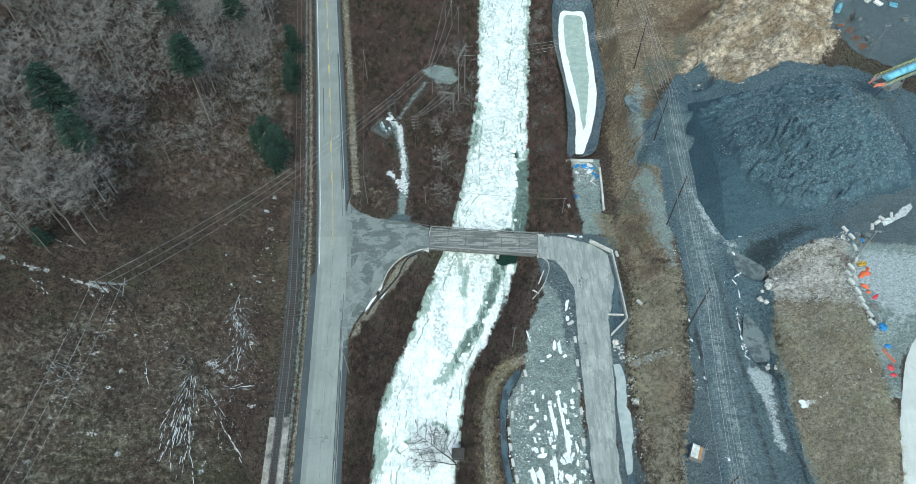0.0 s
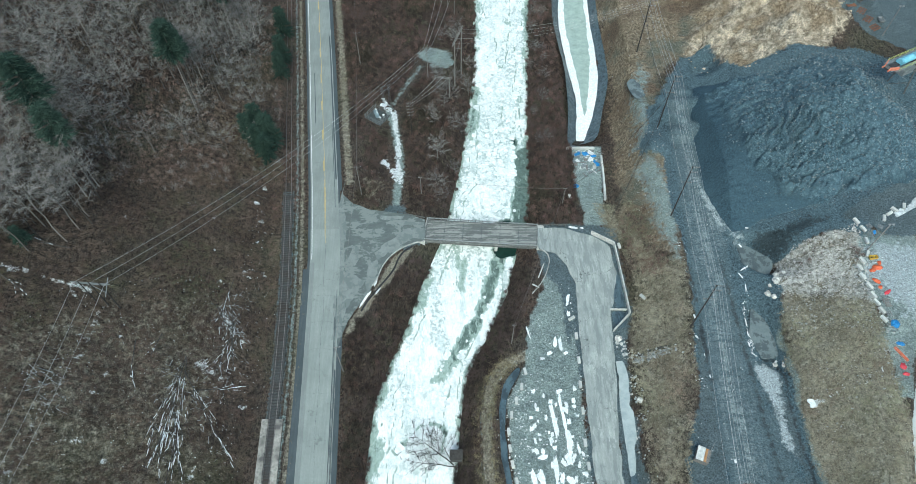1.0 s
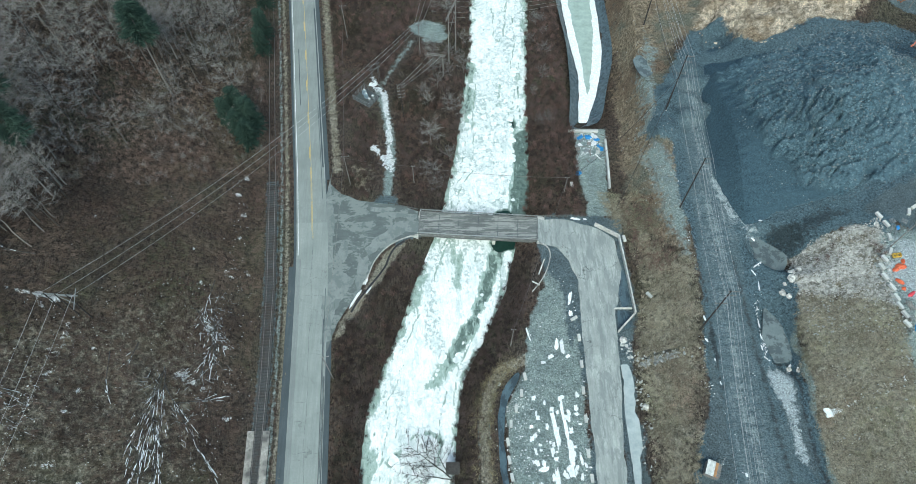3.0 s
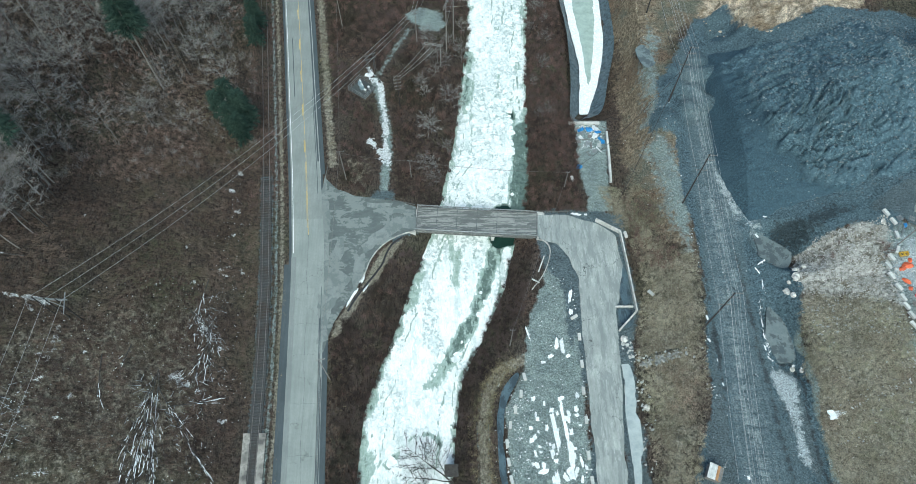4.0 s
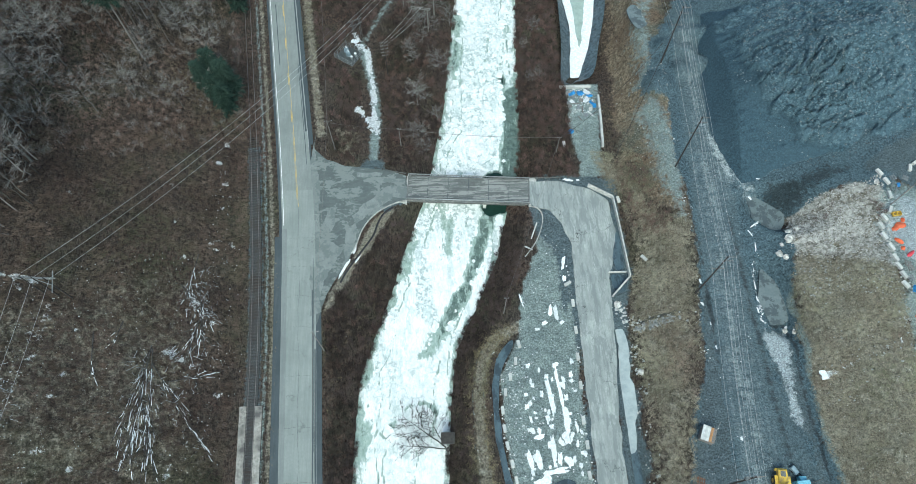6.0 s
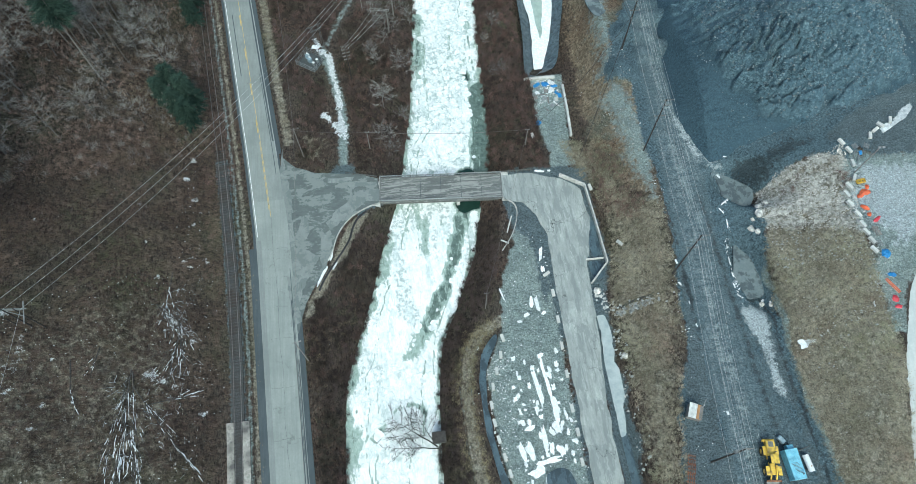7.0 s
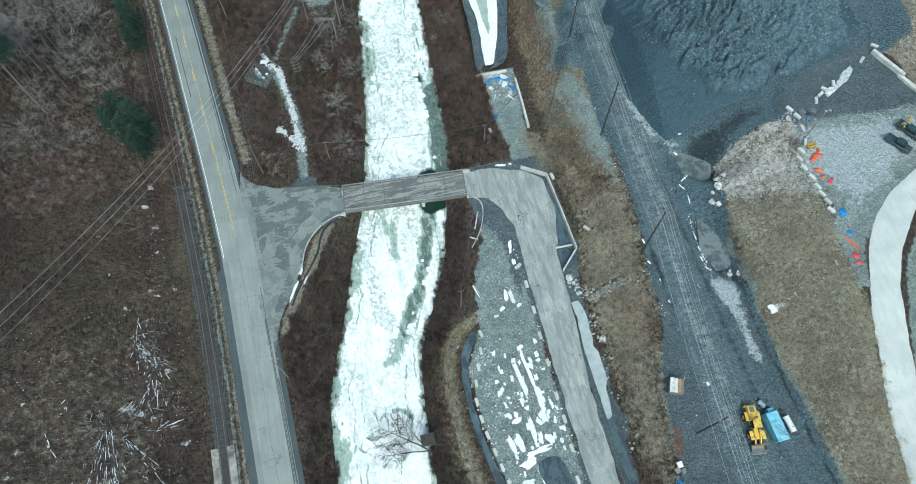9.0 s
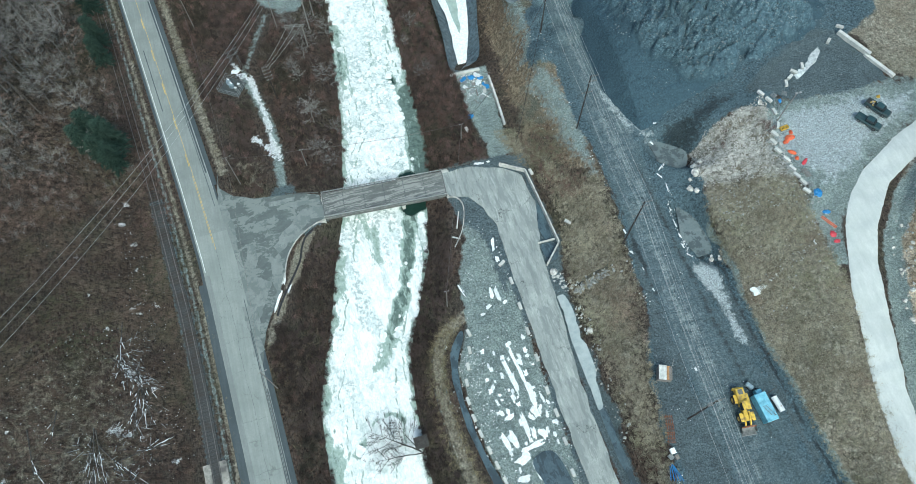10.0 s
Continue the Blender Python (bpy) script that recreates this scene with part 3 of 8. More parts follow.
def land(x, y):
    """Height of the ground, with its unevenness."""
    h = rough_height(x, y)
    hill = np.clip((line(TOE_W, y) - x) / 12, 0, 1)
    slope = np.clip((x - line(LOT_E, y)) / 8, 0, 1)
    haul = np.exp(-((x - 63) / 9.5) ** 4) * (y < 140)
    h = h + hill * (fbm(x, y, 18, 11) * 1.6 + fbm(x, y, 3, 21, 3) * 0.35)
    h = h + slope * (1 - haul) * (fbm(x, y, 12, 31) * 0.7 + fbm(x, y, 2.5, 41, 3) * 0.22)
    # quarried rock north of the heap
    q = np.clip((y - 158) / 8, 0, 1) * np.clip((x - 68) / 10, 0, 1) * np.clip((128 - x) / 14, 0, 1)
    ridge = np.abs(fbm(x + y * 0.4, y - x * 0.3, 16, 61, 5))
    h = h + q * (4.5 * ridge + 1.2 * fbm(x, y, 4, 66, 3) + 1.1 * np.tanh(fbm(x + y * 0.5, y, 9, 68, 4) * 9) + 0.5 * np.tanh(fbm(x, y, 3.5, 69, 3) * 8))
    # lined pond and drain hollows
    pond = np.exp(-(((x - 41 - (y - 178) * 0.03) / 7.2) ** 6)) * np.clip((y - 140) / 6, 0, 1) * np.clip((222 - y) / 5, 0, 1)
    h = h - 2.6 * pond
    ditch = np.exp(-((x - 39.3) / 1.6) ** 4) * np.clip((73 - y) / 2, 0, 1) * np.clip((y - 20) / 3, 0, 1)
    h = h - 1.0 * ditch
    drain = np.exp(-((x - line(((30, 15.3), (40, 12.6), (50, 11.2), (60, 11.2), (66, 12.4), (72, 16)), y)) / 1.2) ** 4) * np.clip((73.5 - y) / 2, 0, 1)
    h = h - 0.9 * drain
    # small dumped mounds and a cut north-west of the heap
    for cx, cy, r, d in ((59.5, 143.5, 2.8, 2.4), (64.0, 141, 2.6, 2.6), (62.5, 136, 2.6, 2.2), (67.5, 137.5, 2.6, 2.4), (56, 132, 3.4, 1.8), (65.5, 147, 2.6, 2.4), (70, 147.5, 2.4, 2.0), (61, 149, 2.4, 1.8), (67, 153, 2.4, 1.8), (76, 163.5, 4.0, -4.2)):
        h = h + d * np.exp(-(((x - cx) ** 2 + (y - cy) ** 2) / r ** 2) ** 2)
    return pools(np.maximum(h, heap_base(x, y) - 2.4), x, y)


def axis(lo, a, b, hi, step):
    """Even steps from a to b, growing ones out to lo and hi."""
    mid = list(np.arange(a, b + step / 2, step))
    out, s = [mid[-1]], step
    while out[-1] < hi:
        s *= 1.35
        out.append(out[-1] + s)
    low, s = [mid[0]], step
    while low[-1] > lo:
        s *= 1.35
        low.append(low[-1] - s)
    return np.array(low[:0:-1] + mid + out[1:])


GX, GY = axis(-1500, -112, 146, 1500, 0.6), axis(-1500, 8, 238, 1500, 0.6)
XX, YY = np.meshgrid(GX, GY)
ZZ = land(XX, YY)


def ground(x, y):
    """Height of the finished sheet at a place."""
    i = int(np.clip(np.searchsorted(GX, x) - 1, 0, len(GX) - 2))
    j = int(np.clip(np.searchsorted(GY, y) - 1, 0, len(GY) - 2))
    a, b = (x - GX[i]) / (GX[i + 1] - GX[i]), (y - GY[j]) / (GY[j + 1] - GY[j])
    return float((ZZ[j, i] * (1 - a) + ZZ[j, i + 1] * a) * (1 - b) + (ZZ[j + 1, i] * (1 - a) + ZZ[j + 1, i + 1] * a) * b)

# ---- ground sheet ----
def inside(poly, x, y):
    """Signed distance to a polygon's border, positive inside."""
    p = np.array(poly, float)
    d = np.full(np.shape(x), 1e9)
    odd = np.zeros(np.shape(x), bool)
    for (ax, ay), (bx, by) in zip(p, np.roll(p, -1, 0)):
        ex, ey = bx - ax, by - ay
        t = np.clip(((x - ax) * ex + (y - ay) * ey) / (ex * ex + ey * ey), 0, 1)
        d = np.minimum(d, np.hypot(x - ax - t * ex, y - ay - t * ey))
        if by != ay:
            odd ^= ((ay > y) != (by > y)) & (x < (bx - ax) * (y - ay) / (by - ay) + ax)
    return np.where(odd, d, -d)


def along(pts, x, y):
    """Distance to an open line."""
    d = np.full(np.shape(x), 1e9)
    for (ax, ay), (bx, by) in zip(pts, pts[1:]):
        ex, ey = bx - ax, by - ay
        t = np.clip(((x - ax) * ex + (y - ay) * ey) / (ex * ex + ey * ey), 0, 1)
        d = np.minimum(d, np.hypot(x - ax - t * ex, y - ay - t * ey))
    return d


def zone(*polys, soft=1.2):
    """0..1 field: 1 inside any of the polygons."""
    d = np.full(XX.shape, -1e9)
    for p in polys:
        d = np.maximum(d, inside(p, XX, YY))
    return np.clip(0.5 + (d + RAGGED * min(soft, 2.0)) / (2 * soft), 0, 1)


RAGGED = fbm(XX, YY, 6, 301) * 0.8 + fbm(XX, YY, 1.8, 305, 2) * 0.5


def streak(pts, width, soft=0.6):
    return np.clip(0.5 + (width / 2 - along(pts, XX, YY)) / (2 * soft), 0, 1)


def mesh_grid(name, z, xx, yy, keep=None):
    """A mesh of a grid of places."""
    ny, nx = xx.shape
    co = np.stack([xx, yy, z], -1).reshape(-1, 3).astype(np.float32)
    idx = np.arange(nx * ny).reshape(ny, nx)
    q = np.stack([idx[:-1, :-1], idx[:-1, 1:], idx[1:, 1:], idx[1:, :-1]], -1).reshape(-1, 4)
    if keep is not None:
        q = q[keep.reshape(-1)]
        used = np.unique(q)
        re = np.zeros(nx * ny, int)
        re[used] = np.arange(len(used))
        co, q = co[used], re[q]
    me = bpy.data.meshes.new(name)
    me.vertices.add(len(co))
    me.vertices.foreach_set("co", co.ravel())
    me.loops.add(q.size)
    me.loops.foreach_set("vertex_index", q.ravel().astype(np.int32))
    me.polygons.add(len(q))
    me.polygons.foreach_set("loop_start", np.arange(0, q.size, 4, dtype=np.int32))
    me.polygons.foreach_set("loop_total", np.full(len(q), 4, np.int32))
    me.polygons.foreach_set("use_smooth", np.ones(len(q), bool))
    me.update(calc_edges=True)
    return me, (None if keep is None else used)


def paint(me, name, r, g, b):
    a = me.attributes.new(name, "FLOAT_COLOR", "POINT")
    a.data.foreach_set("color", np.stack([r, g, b, np.ones_like(r)], -1).astype(np.float32).ravel())


COAL_ZONE = ((43, -40), (45.5, 25), (47.5, 40), (49.5, 51), (53, 57), (54.5, 64), (55, 72), (57, 88), (57, 100), (56.5, 117), (57.5, 134), (60, 147), (65, 158), (76, 166), (83, 156), (98, 157), (112, 156), (121, 153),
             (130, 144), (136, 125), (134, 112), (116, 105), (100, 97.5), (95, 95), (90, 98), (83, 96), (79, 95), (77, 88), (75.0, 70), (74.0, 57), (74.4, 42), (75.5, 27), (76, -40))
NE_YARD = ((112, 166), (122, 176), (128, 205), (150, 240), (230, 240), (230, 120), (142, 122), (136, 150))
YARD_GRAVEL = ((92.5, 86), (96, 96), (101, 95.5), (114.5, 94.5), (124.5, 94), (131, 91), (146, 94), (146, 90), (124, 81), (106, 73), (97, 64), (92, 68))
YARD_DARK = ((92, 100), (96.5, 98.5), (101, 94.5), (114.5, 93.8), (125, 93.5), (124, 102), (121, 110), (116, 112), (100, 106))
CINDERS = (((29, -20), (29.2, 60), (29.0, 84), (27, 92), (23, 96), (22, 104.5), (27, 103.5), (31, 98), (31.6, 90), (30.8, 60), (31, -20)), ((36, -20), (36, 45), (36.4, 62), (36.9, 80), (39.5, 92), (40.8, 104), (43.6, 105.5), (43.9, 84), (41.2, 77), (40.8, 66), (41.2, 50), (40.8, 30), (42, -20)),
           ((21, 108), (21.6, 113), (31, 112.5), (43, 110.5), (44, 104), (40, 104), (36, 108)), ((-28, 119), (-24, 117), (-19, 116.5), (-18.6, 119), (-14, 119), (-13.4, 115), (-30, 112)),
           ((27.4, 75), (27.0, 88), (25, 96), (29, 92), (29, 80)), ((-13, 104), (-7, 106.5), (-7, 108), (-14, 106)))
YARD_SOUTH = ((92, 72), (97, 66), (93.6, 55), (91, 56))
LOT = ((24, 97), (29.6, 92), (29.8, 70), (29.6, 30), (29.4, -20), (18, -20), (15, 32), (12, 50), (12, 62), (16, 70), (19, 84))
PATH_N = ((35, 140), (42.8, 139.6), (42, 125), (40.6, 112), (35.4, 111), (34.8, 125))
GRAVEL_E = ((53.5, 95), (57.5, 93), (59.4, 107), (58.5, 118), (56, 128), (51, 131), (48.8, 126), (51, 112), (51.5, 102))
GRAVEL_N = ((50, 134), (57, 128), (58, 140), (57, 150), (60, 160), (56, 168), (52, 158), (52, 146))
SPUR = ((-21, 113), (-13.5, 114), (-13.5, 128), (-14.6, 140), (-16, 148), (-17.5, 157), (-22, 162), (-24, 158), (-20, 150), (-19.5, 138), (-22, 134), (-19, 128))
PAD = ((-20, 156), (-17, 158), (-9, 174), (-1, 172), (1, 178), (-2, 184), (-12, 184), (-13, 175))
RUBBLE = ((76.4, 87.1), (80, 94), (83, 96.6), (88.6, 97), (95.4, 98), (94.2, 86.4), (91.8, 76.5), (88.2, 79.1), (81.8, 81.7), (77, 83.5))
TURF_E = ((75.5, -40), (75.2, 30), (74.2, 50), (74.6, 66), (76.2, 82.4), (81.8, 82.4), (88.8, 79.5), (92, 76), (91.5, 62.4), (92, 51), (90, 38.7), (87, 10), (86, -40))
TURF_W = ((-46, -40), (-46.5, 45), (-48, 70), (-52, 92), (-66, 90), (-90, 75), (-120, 60), (-120, -40))
TURF_BANK = ((38.5, 119), (40.6, 110.7), (44.2, 104), (46, 91), (42.6, 79), (41.8, 71), (41.8, 55), (41.5, 40), (42, -20), (44, -20), (46, 25), (48, 41), (50.5, 52), (54, 62.7), (55.6, 80), (57, 94), (53, 96), (51, 104), (50.5, 110), (48.5, 117))
OCHRE = ((49, 165), (50, 215), (58, 260), (130, 260), (118, 200), (110, 172), (84, 158), (72, 170), (60, 160), (56, 150), (50, 130), (46, 128))
ROCK = ((70, 167), (74, 178), (92, 196), (112, 205), (119, 190), (117, 176), (113, 165), (106, 158), (96, 157), (84, 155), (77, 159))
SCRAP_EDGE = ((110, 166), (113, 172), (118, 186), (122, 206), (126, 206), (122, 178), (114, 166))
CLIFF_ROCK = ((90, 0), (94.5, 30), (99, 47), (104.5, 59), (112, 66), (122, 70), (150, 82), (220, 90), (220, -60), (98, -60))

me, _ = mesh_grid("ground", ZZ, XX, YY)
coal = zone(COAL_ZONE, NE_YARD, YARD_DARK, soft=1.2)
coal = np.maximum(coal, 0.9 * zone(((52, 131), (58, 127), (66, 128), (74, 150), (80, 160), (78, 170), (70, 169), (60, 152), (55, 145)), soft=1.6))
gravel = np.maximum(np.maximum(zone(YARD_SOUTH, LOT, PATH_N), zone(YARD_GRAVEL, soft=3.5)), 0.66 * zone(GRAVEL_E, GRAVEL_N, soft=3.0))
gravel = np.maximum(gravel, 0.85 * streak(((-16.5, 116), (-16.2, 124), (-15.6, 130), (-16.2, 138), (-17.8, 147), (-20, 155)), 2.6, 1.2))
gravel = np.maximum(gravel, 0.6 * streak(((-20, 156), (-15.5, 166), (-11, 175)), 2.6, 1.6))
gravel = np.maximum(gravel, 0.9 * zone(((-12, 181.6), (-10.7, 177.9), (-6.5, 174.5), (-1.3, 172.9), (0.2, 177.0), (-2, 183), (-8, 184)), soft=1.4))
edge_w = np.abs(XX - line(RAIL_MID, YY))
snow = np.zeros_like(XX)
rng = np.random.RandomState(5)
for _ in range(46):  # windblown remnants on the hill and beside the lot
    x0, y0 = rng.uniform(-82, -48), rng.uniform(42, 112)
    snow = np.maximum(snow, 0.5 * np.exp(-((XX - x0) ** 2 + (YY - y0) ** 2) / rng.uniform(0.3, 1.4)))
snow = np.maximum(snow, 0.75 * np.exp(-(((XX + 56.5) / 2.2) ** 2 + ((YY - 68) / 1.8) ** 2)))
snow = np.maximum(snow, streak(((-22, 160), (-21, 156.5), (-18.5, 154), (-17.6, 146.6), (-16.5, 139), (-16.5, 132), (-15.3, 128.2), (-15.6, 126)), 1.5, 0.9))
snow = np.maximum(snow, 0.78 * streak(((-20.6, 134.4), (-17.4, 131), (-16.4, 128)), 2.4, 1.0))
snow = np.maximum(snow, 0.95 * streak(((-97, 80), (-93.5, 79.6), (-89.4, 80.2), (-85.6, 80), (-80, 80)), 1.0, 0.7))
snow = np.maximum(snow, 0.66 * streak(((-77.1, 76), (-77.7, 66.5), (-78.4, 59.7), (-79.8, 52.4), (-80.8, 46), (-82.5, 38)), 0.6, 0.9))
for a, b, r in ((-53.1, 123.5, 0.7), (-54.2, 117.5, 0.6), (-52.6, 115, 0.7), (-52.2, 112, 0.6), (-52, 105.4, 0.7), (-51.8, 96.6, 0.9), (-53.6, 95, 0.7), (-52.2, 94, 0.7), (-58.4, 68.2, 0.9), (-56, 67, 1.0), (-53.4, 66, 0.8), (-57, 69.4, 0.8)):
    snow = np.maximum(snow, 0.8 * np.exp(-((XX - a) ** 2 + (YY - b) ** 2) / r))
snow = np.maximum(snow, 0.7 * streak(((71.2, 92.2), (69.9, 90), (70.5, 85), (69.4, 81), (68.8, 76), (67.6, 71.3), (69.4, 68.7), (73.7, 69)), 0.4, 0.5))
snow = np.maximum(snow, 0.62 * streak(((14.1, 72.1), (10.6, 67.3), (8.6, 61), (7.9, 54.6)), 0.3, 0.5))
snow = np.maximum(snow, streak(((76, 57.2), (78, 57.6)), 1.4, 0.6))
snow = np.maximum(snow, 0.55 * streak(((79, 57.8), (84, 59.5), (90, 62)), 0.9, 1.0))
rubble = zone(RUBBLE, soft=4.5)
rubble = np.maximum(rubble, 0.6 * np.clip(1 - np.abs(XX - line(CLIFF, YY) + 1) / 4, 0, 1) * (YY < 75))
turf = np.maximum(np.maximum(zone(TURF_E, soft=3.0), 0.6 * zone(TURF_BANK, soft=3.0)), 0.46 * zone(TURF_W, soft=9.0))
turf = np.maximum(turf, zone(((121, 112), (124.6, 104), (127.5, 95.5), (131, 92), (170, 96), (180, 120), (140, 132), (128, 119)), soft=1.5))
turf = np.maximum(turf, 0.75 * zone(((-8, 105.8), (-12, 104.8), (-16.4, 101.4), (-18.6, 97), (-21.6, 91), (-25, 85), (-27.6, 78), (-25.5, 80), (-21.5, 87), (-17, 93.5), (-14.5, 98.5), (-12, 102.5)), soft=0.8))
turf = np.maximum(turf, 0.6 * zone(((-28, 121), (-21, 118.5), (-18.5, 124), (-21, 130), (-26, 129)), soft=2.5))
track = streak(((17.5, 73.9), (11.4, 70.9), (8.3, 65.9), (7, 59.2), (6.9, 49.3), (7.4, 43), (9, 28)), 3.4, 0.8)
turf = np.maximum(turf, 0.58 * track)
ruts = np.maximum(streak(((16.5, 74.6), (10.8, 72.0), (7.0, 66.6), (5.6, 59.4), (5.5, 49.3), (6.0, 43), (7.6, 28)), 0.3, 0.35), streak(((17.5, 73.2), (12.0, 70.2), (9.2, 65.4), (8.0, 59), (7.9, 49.3), (8.4, 43), (10, 28)), 0.3, 0.35))
snow = np.maximum(snow, 0.5 * streak(((12, 72.6), (7.6, 66.4), (6.1, 59.4), (6.0, 49.3), (6.4, 43), (8, 28)), 0.3, 0.4))
turf = np.maximum(turf, 0.62 * np.clip(0.5 + (0.8 - np.abs(XX - (line(RAIL_MID, YY) + 3.9))) / 1.4, 0, 1))
turf = np.maximum(turf, 0.6 * np.clip(0.5 + (1.6 - np.abs(XX - (line(ROAD_MID, YY) + 7.0))) / 2.0, 0, 1) * (YY > 126))
wet = 0.9 * streak(((69.6, 69), (73.2, 69.4), (73.6, 66), (72.9, 57.9), (73.1, 48.5), (73.5, 40), (74.5, 25), (75, 0)), 0.7, 0.6)
wet = np.maximum(wet, 0.66 * streak(((65.8, 95), (66.2, 80), (66.4, 66), (67, 50), (67.5, 30)), 2.0, 1.6))
wet = np.maximum(wet, 0.62 * zone(((-28, 116), (-26, 108), (-27, 102), (-24, 103), (-18, 110), (-22, 115)), soft=1.5))
wet = np.maximum(wet, 0.62 * zone(((74, 90), (79, 94), (84, 97), (92, 101), (86, 104), (76, 103), (71, 99)), soft=3.0))
wet = np.maximum(wet, 0.7 * zone(((56.2, 60), (57.4, 60), (58.6, 84), (58.6, 100), (57.4, 100), (57, 84)), soft=1.0))
# shaded edge above the drain stones, painted dark through this layer; not wet ground
wet = np.maximum(wet, streak(((43.5, 72.9), (46, 73.2), (51.4, 73.7)), 0.8, 0.4))
ochre = np.maximum(zone(OCHRE, soft=4.0), 0.85 * zone(((45, 118), (47, 108), (52, 98), (58, 92), (60, 130), (62, 165), (50, 170), (46, 140)), soft=2.5))
rock = np.maximum(zone(ROCK, soft=4.0), zone(CLIFF_ROCK, soft=2.5))
mud = 0.62 * zone(((64, 122), (66, 119), (69.6, 106), (68, 103), (65, 112)), soft=1.0)
mud = np.maximum(mud, 0.78 * zone(((67.8, 66.9), (72.6, 67.4), (72.0, 60.6), (71.2, 55), (71.6, 46), (69.6, 50), (69.4, 59), (67.7, 63.6)), soft=1.0))
mud = np.maximum(mud, 0.74 * zone(YARD_GRAVEL[:1] + ((98, 93), (114, 91.5), (129, 89), (126, 84), (106, 76), (97, 72)), soft=3.0))
mud = np.maximum(mud, 0.55 * streak(((67, 112), (71, 103), (74, 96)), 3.0, 2.0))
gravel = np.maximum(gravel, streak(((90.5, 10), (95, 30), (99.6, 46), (104.6, 58), (112, 66.2), (121, 71.4), (131, 75.4), (150, 82)), 3.6, 0.9))
gravel = np.maximum(gravel, 0.56 * np.clip(1.2 - np.abs(XX - line(RAIL_MID, YY) - 2.5) / 0.9, 0, 1))
gravel = np.maximum(gravel, 0.9 * streak(((75.2, 80), (75.2, 69), (75.2, 64), (74.1, 57), (74.3, 48), (74.9, 40), (76, 25), (76, 0)), 1.2, 0.8))
snow = np.maximum(snow, 0.2 * zone(((100.9, 93.3), (114.3, 92.2), (129.9, 89.2), (125.9, 84), (119.7, 83.6), (105.8, 77.9), (96.6, 73), (94, 64), (92.5, 66), (94.5, 78), (97, 90)), soft=1.6))
snow = snow * np.clip(0.85 + 0.7 * fbm(XX, YY, 2.2, 251), 0.4, 1.25)
paint(me, "zone_a", coal, gravel, snow)
paint(me, "zone_b", rubble, turf, wet)
haul = zone(((62, 158), (60.5, 140), (60, 118), (58.2, 100), (57.4, 85), (56.8, 70), (56.4, 56), (56, 41), (56, 0), (72, 0), (72, 20), (71.4, 45), (69, 55), (67.4, 65), (66.8, 75), (67.6, 85), (68.5, 100), (69, 108), (68, 118), (67.5, 140), (68, 156)), soft=1.4)
band = streak(((63.2, 112), (62.6, 100), (62.2, 85), (61.5, 70), (61.4, 56), (61, 41), (60.5, 20)), 6.0, 1.6)
band = np.maximum(band, 0.8 * streak(((63.4, 110), (64.0, 122), (64.2, 134), (64.5, 148)), 4.0, 1.4))
band = np.maximum(band, zone(((63, 124), (66, 121), (70, 106), (70.5, 98), (67, 98), (64, 110)), soft=1.2))
paint(me, "zone_c", rock, ochre, mud)
cinders = np.maximum(0.85 * zone(*CINDERS, SCRAP_EDGE, NE_YARD, YARD_DARK, ((46, 20), (48, 41), (51, 52), (54.5, 62), (56.2, 75), (57.5, 95), (58.4, 95), (57.2, 70), (56.8, 56), (56.6, 41), (56.4, 20)), ((71.4, 45), (69, 55), (67.4, 67), (72.6, 68), (73.2, 57), (73.2, 45), (74, 20), (72, 20)), soft=1.0), 0.55 * np.clip((2.4 - edge_w) / 0.9, 0, 1) * (YY < 124))
for pts in (((127, 92), (116, 93), (106, 91), (99, 86)), ((128, 88.5), (117, 90), (108, 87.5), (101, 80)), ((126, 86), (114, 86.5), (104, 80)), ((122, 106), (116, 98), (112, 93)), ((118, 106), (111, 99), (105, 93)), ((124, 98), (117, 94), (109, 84))):
    cinders = np.maximum(cinders, 0.62 * streak(pts, 0.7, 0.8))
cinders = np.maximum(cinders, 0.7 * ruts)
paint(me, "zone_d", haul, band, cinders)
me.materials.append(GROUND)
tagged(new("ground", me), "brown leaf litter, dead turf, coal dust and gravel on a winter valley floor", "ground", kind="structure")


# ---- coal heap ----
hx, hy = np.meshgrid(np.arange(58, 144, 0.3), np.arange(90, 176, 0.3))
hz, coarse = heap_top(hx, hy)
bed = np.array([ground(a, b) for a, b in zip(hx[::4, ::4].ravel(), hy[::4, ::4].ravel())]).reshape(hx[::4, ::4].shape)
bed = np.repeat(np.repeat(bed, 4, 0), 4, 1)[:hx.shape[0], :hx.shape[1]]
keep = ((hz > bed - 0.9) & (np.hypot(hx - 101, hy - 131) < 46))[:-1, :-1]
me, used = mesh_grid("coal_heap", hz, hx, hy, keep)
paint(me, "rough", coarse.ravel()[used], coarse.ravel()[used], coarse.ravel()[used])
me.materials.append(coal_material())
tagged(new("coal_heap", me), "large blue-black coal heap with slumped lumpy scarps on the valley floor", "coal heap", kind="structure")


def on_heap(x, y):
    """The higher of heap and ground."""
    i, j = int((x - 58) / 0.3), int((y - 90) / 0.3)
    return max(ground(x, y), float(hz[j, i]) if 0 <= i < hz.shape[1] and 0 <= j < hz.shape[0] else -99)


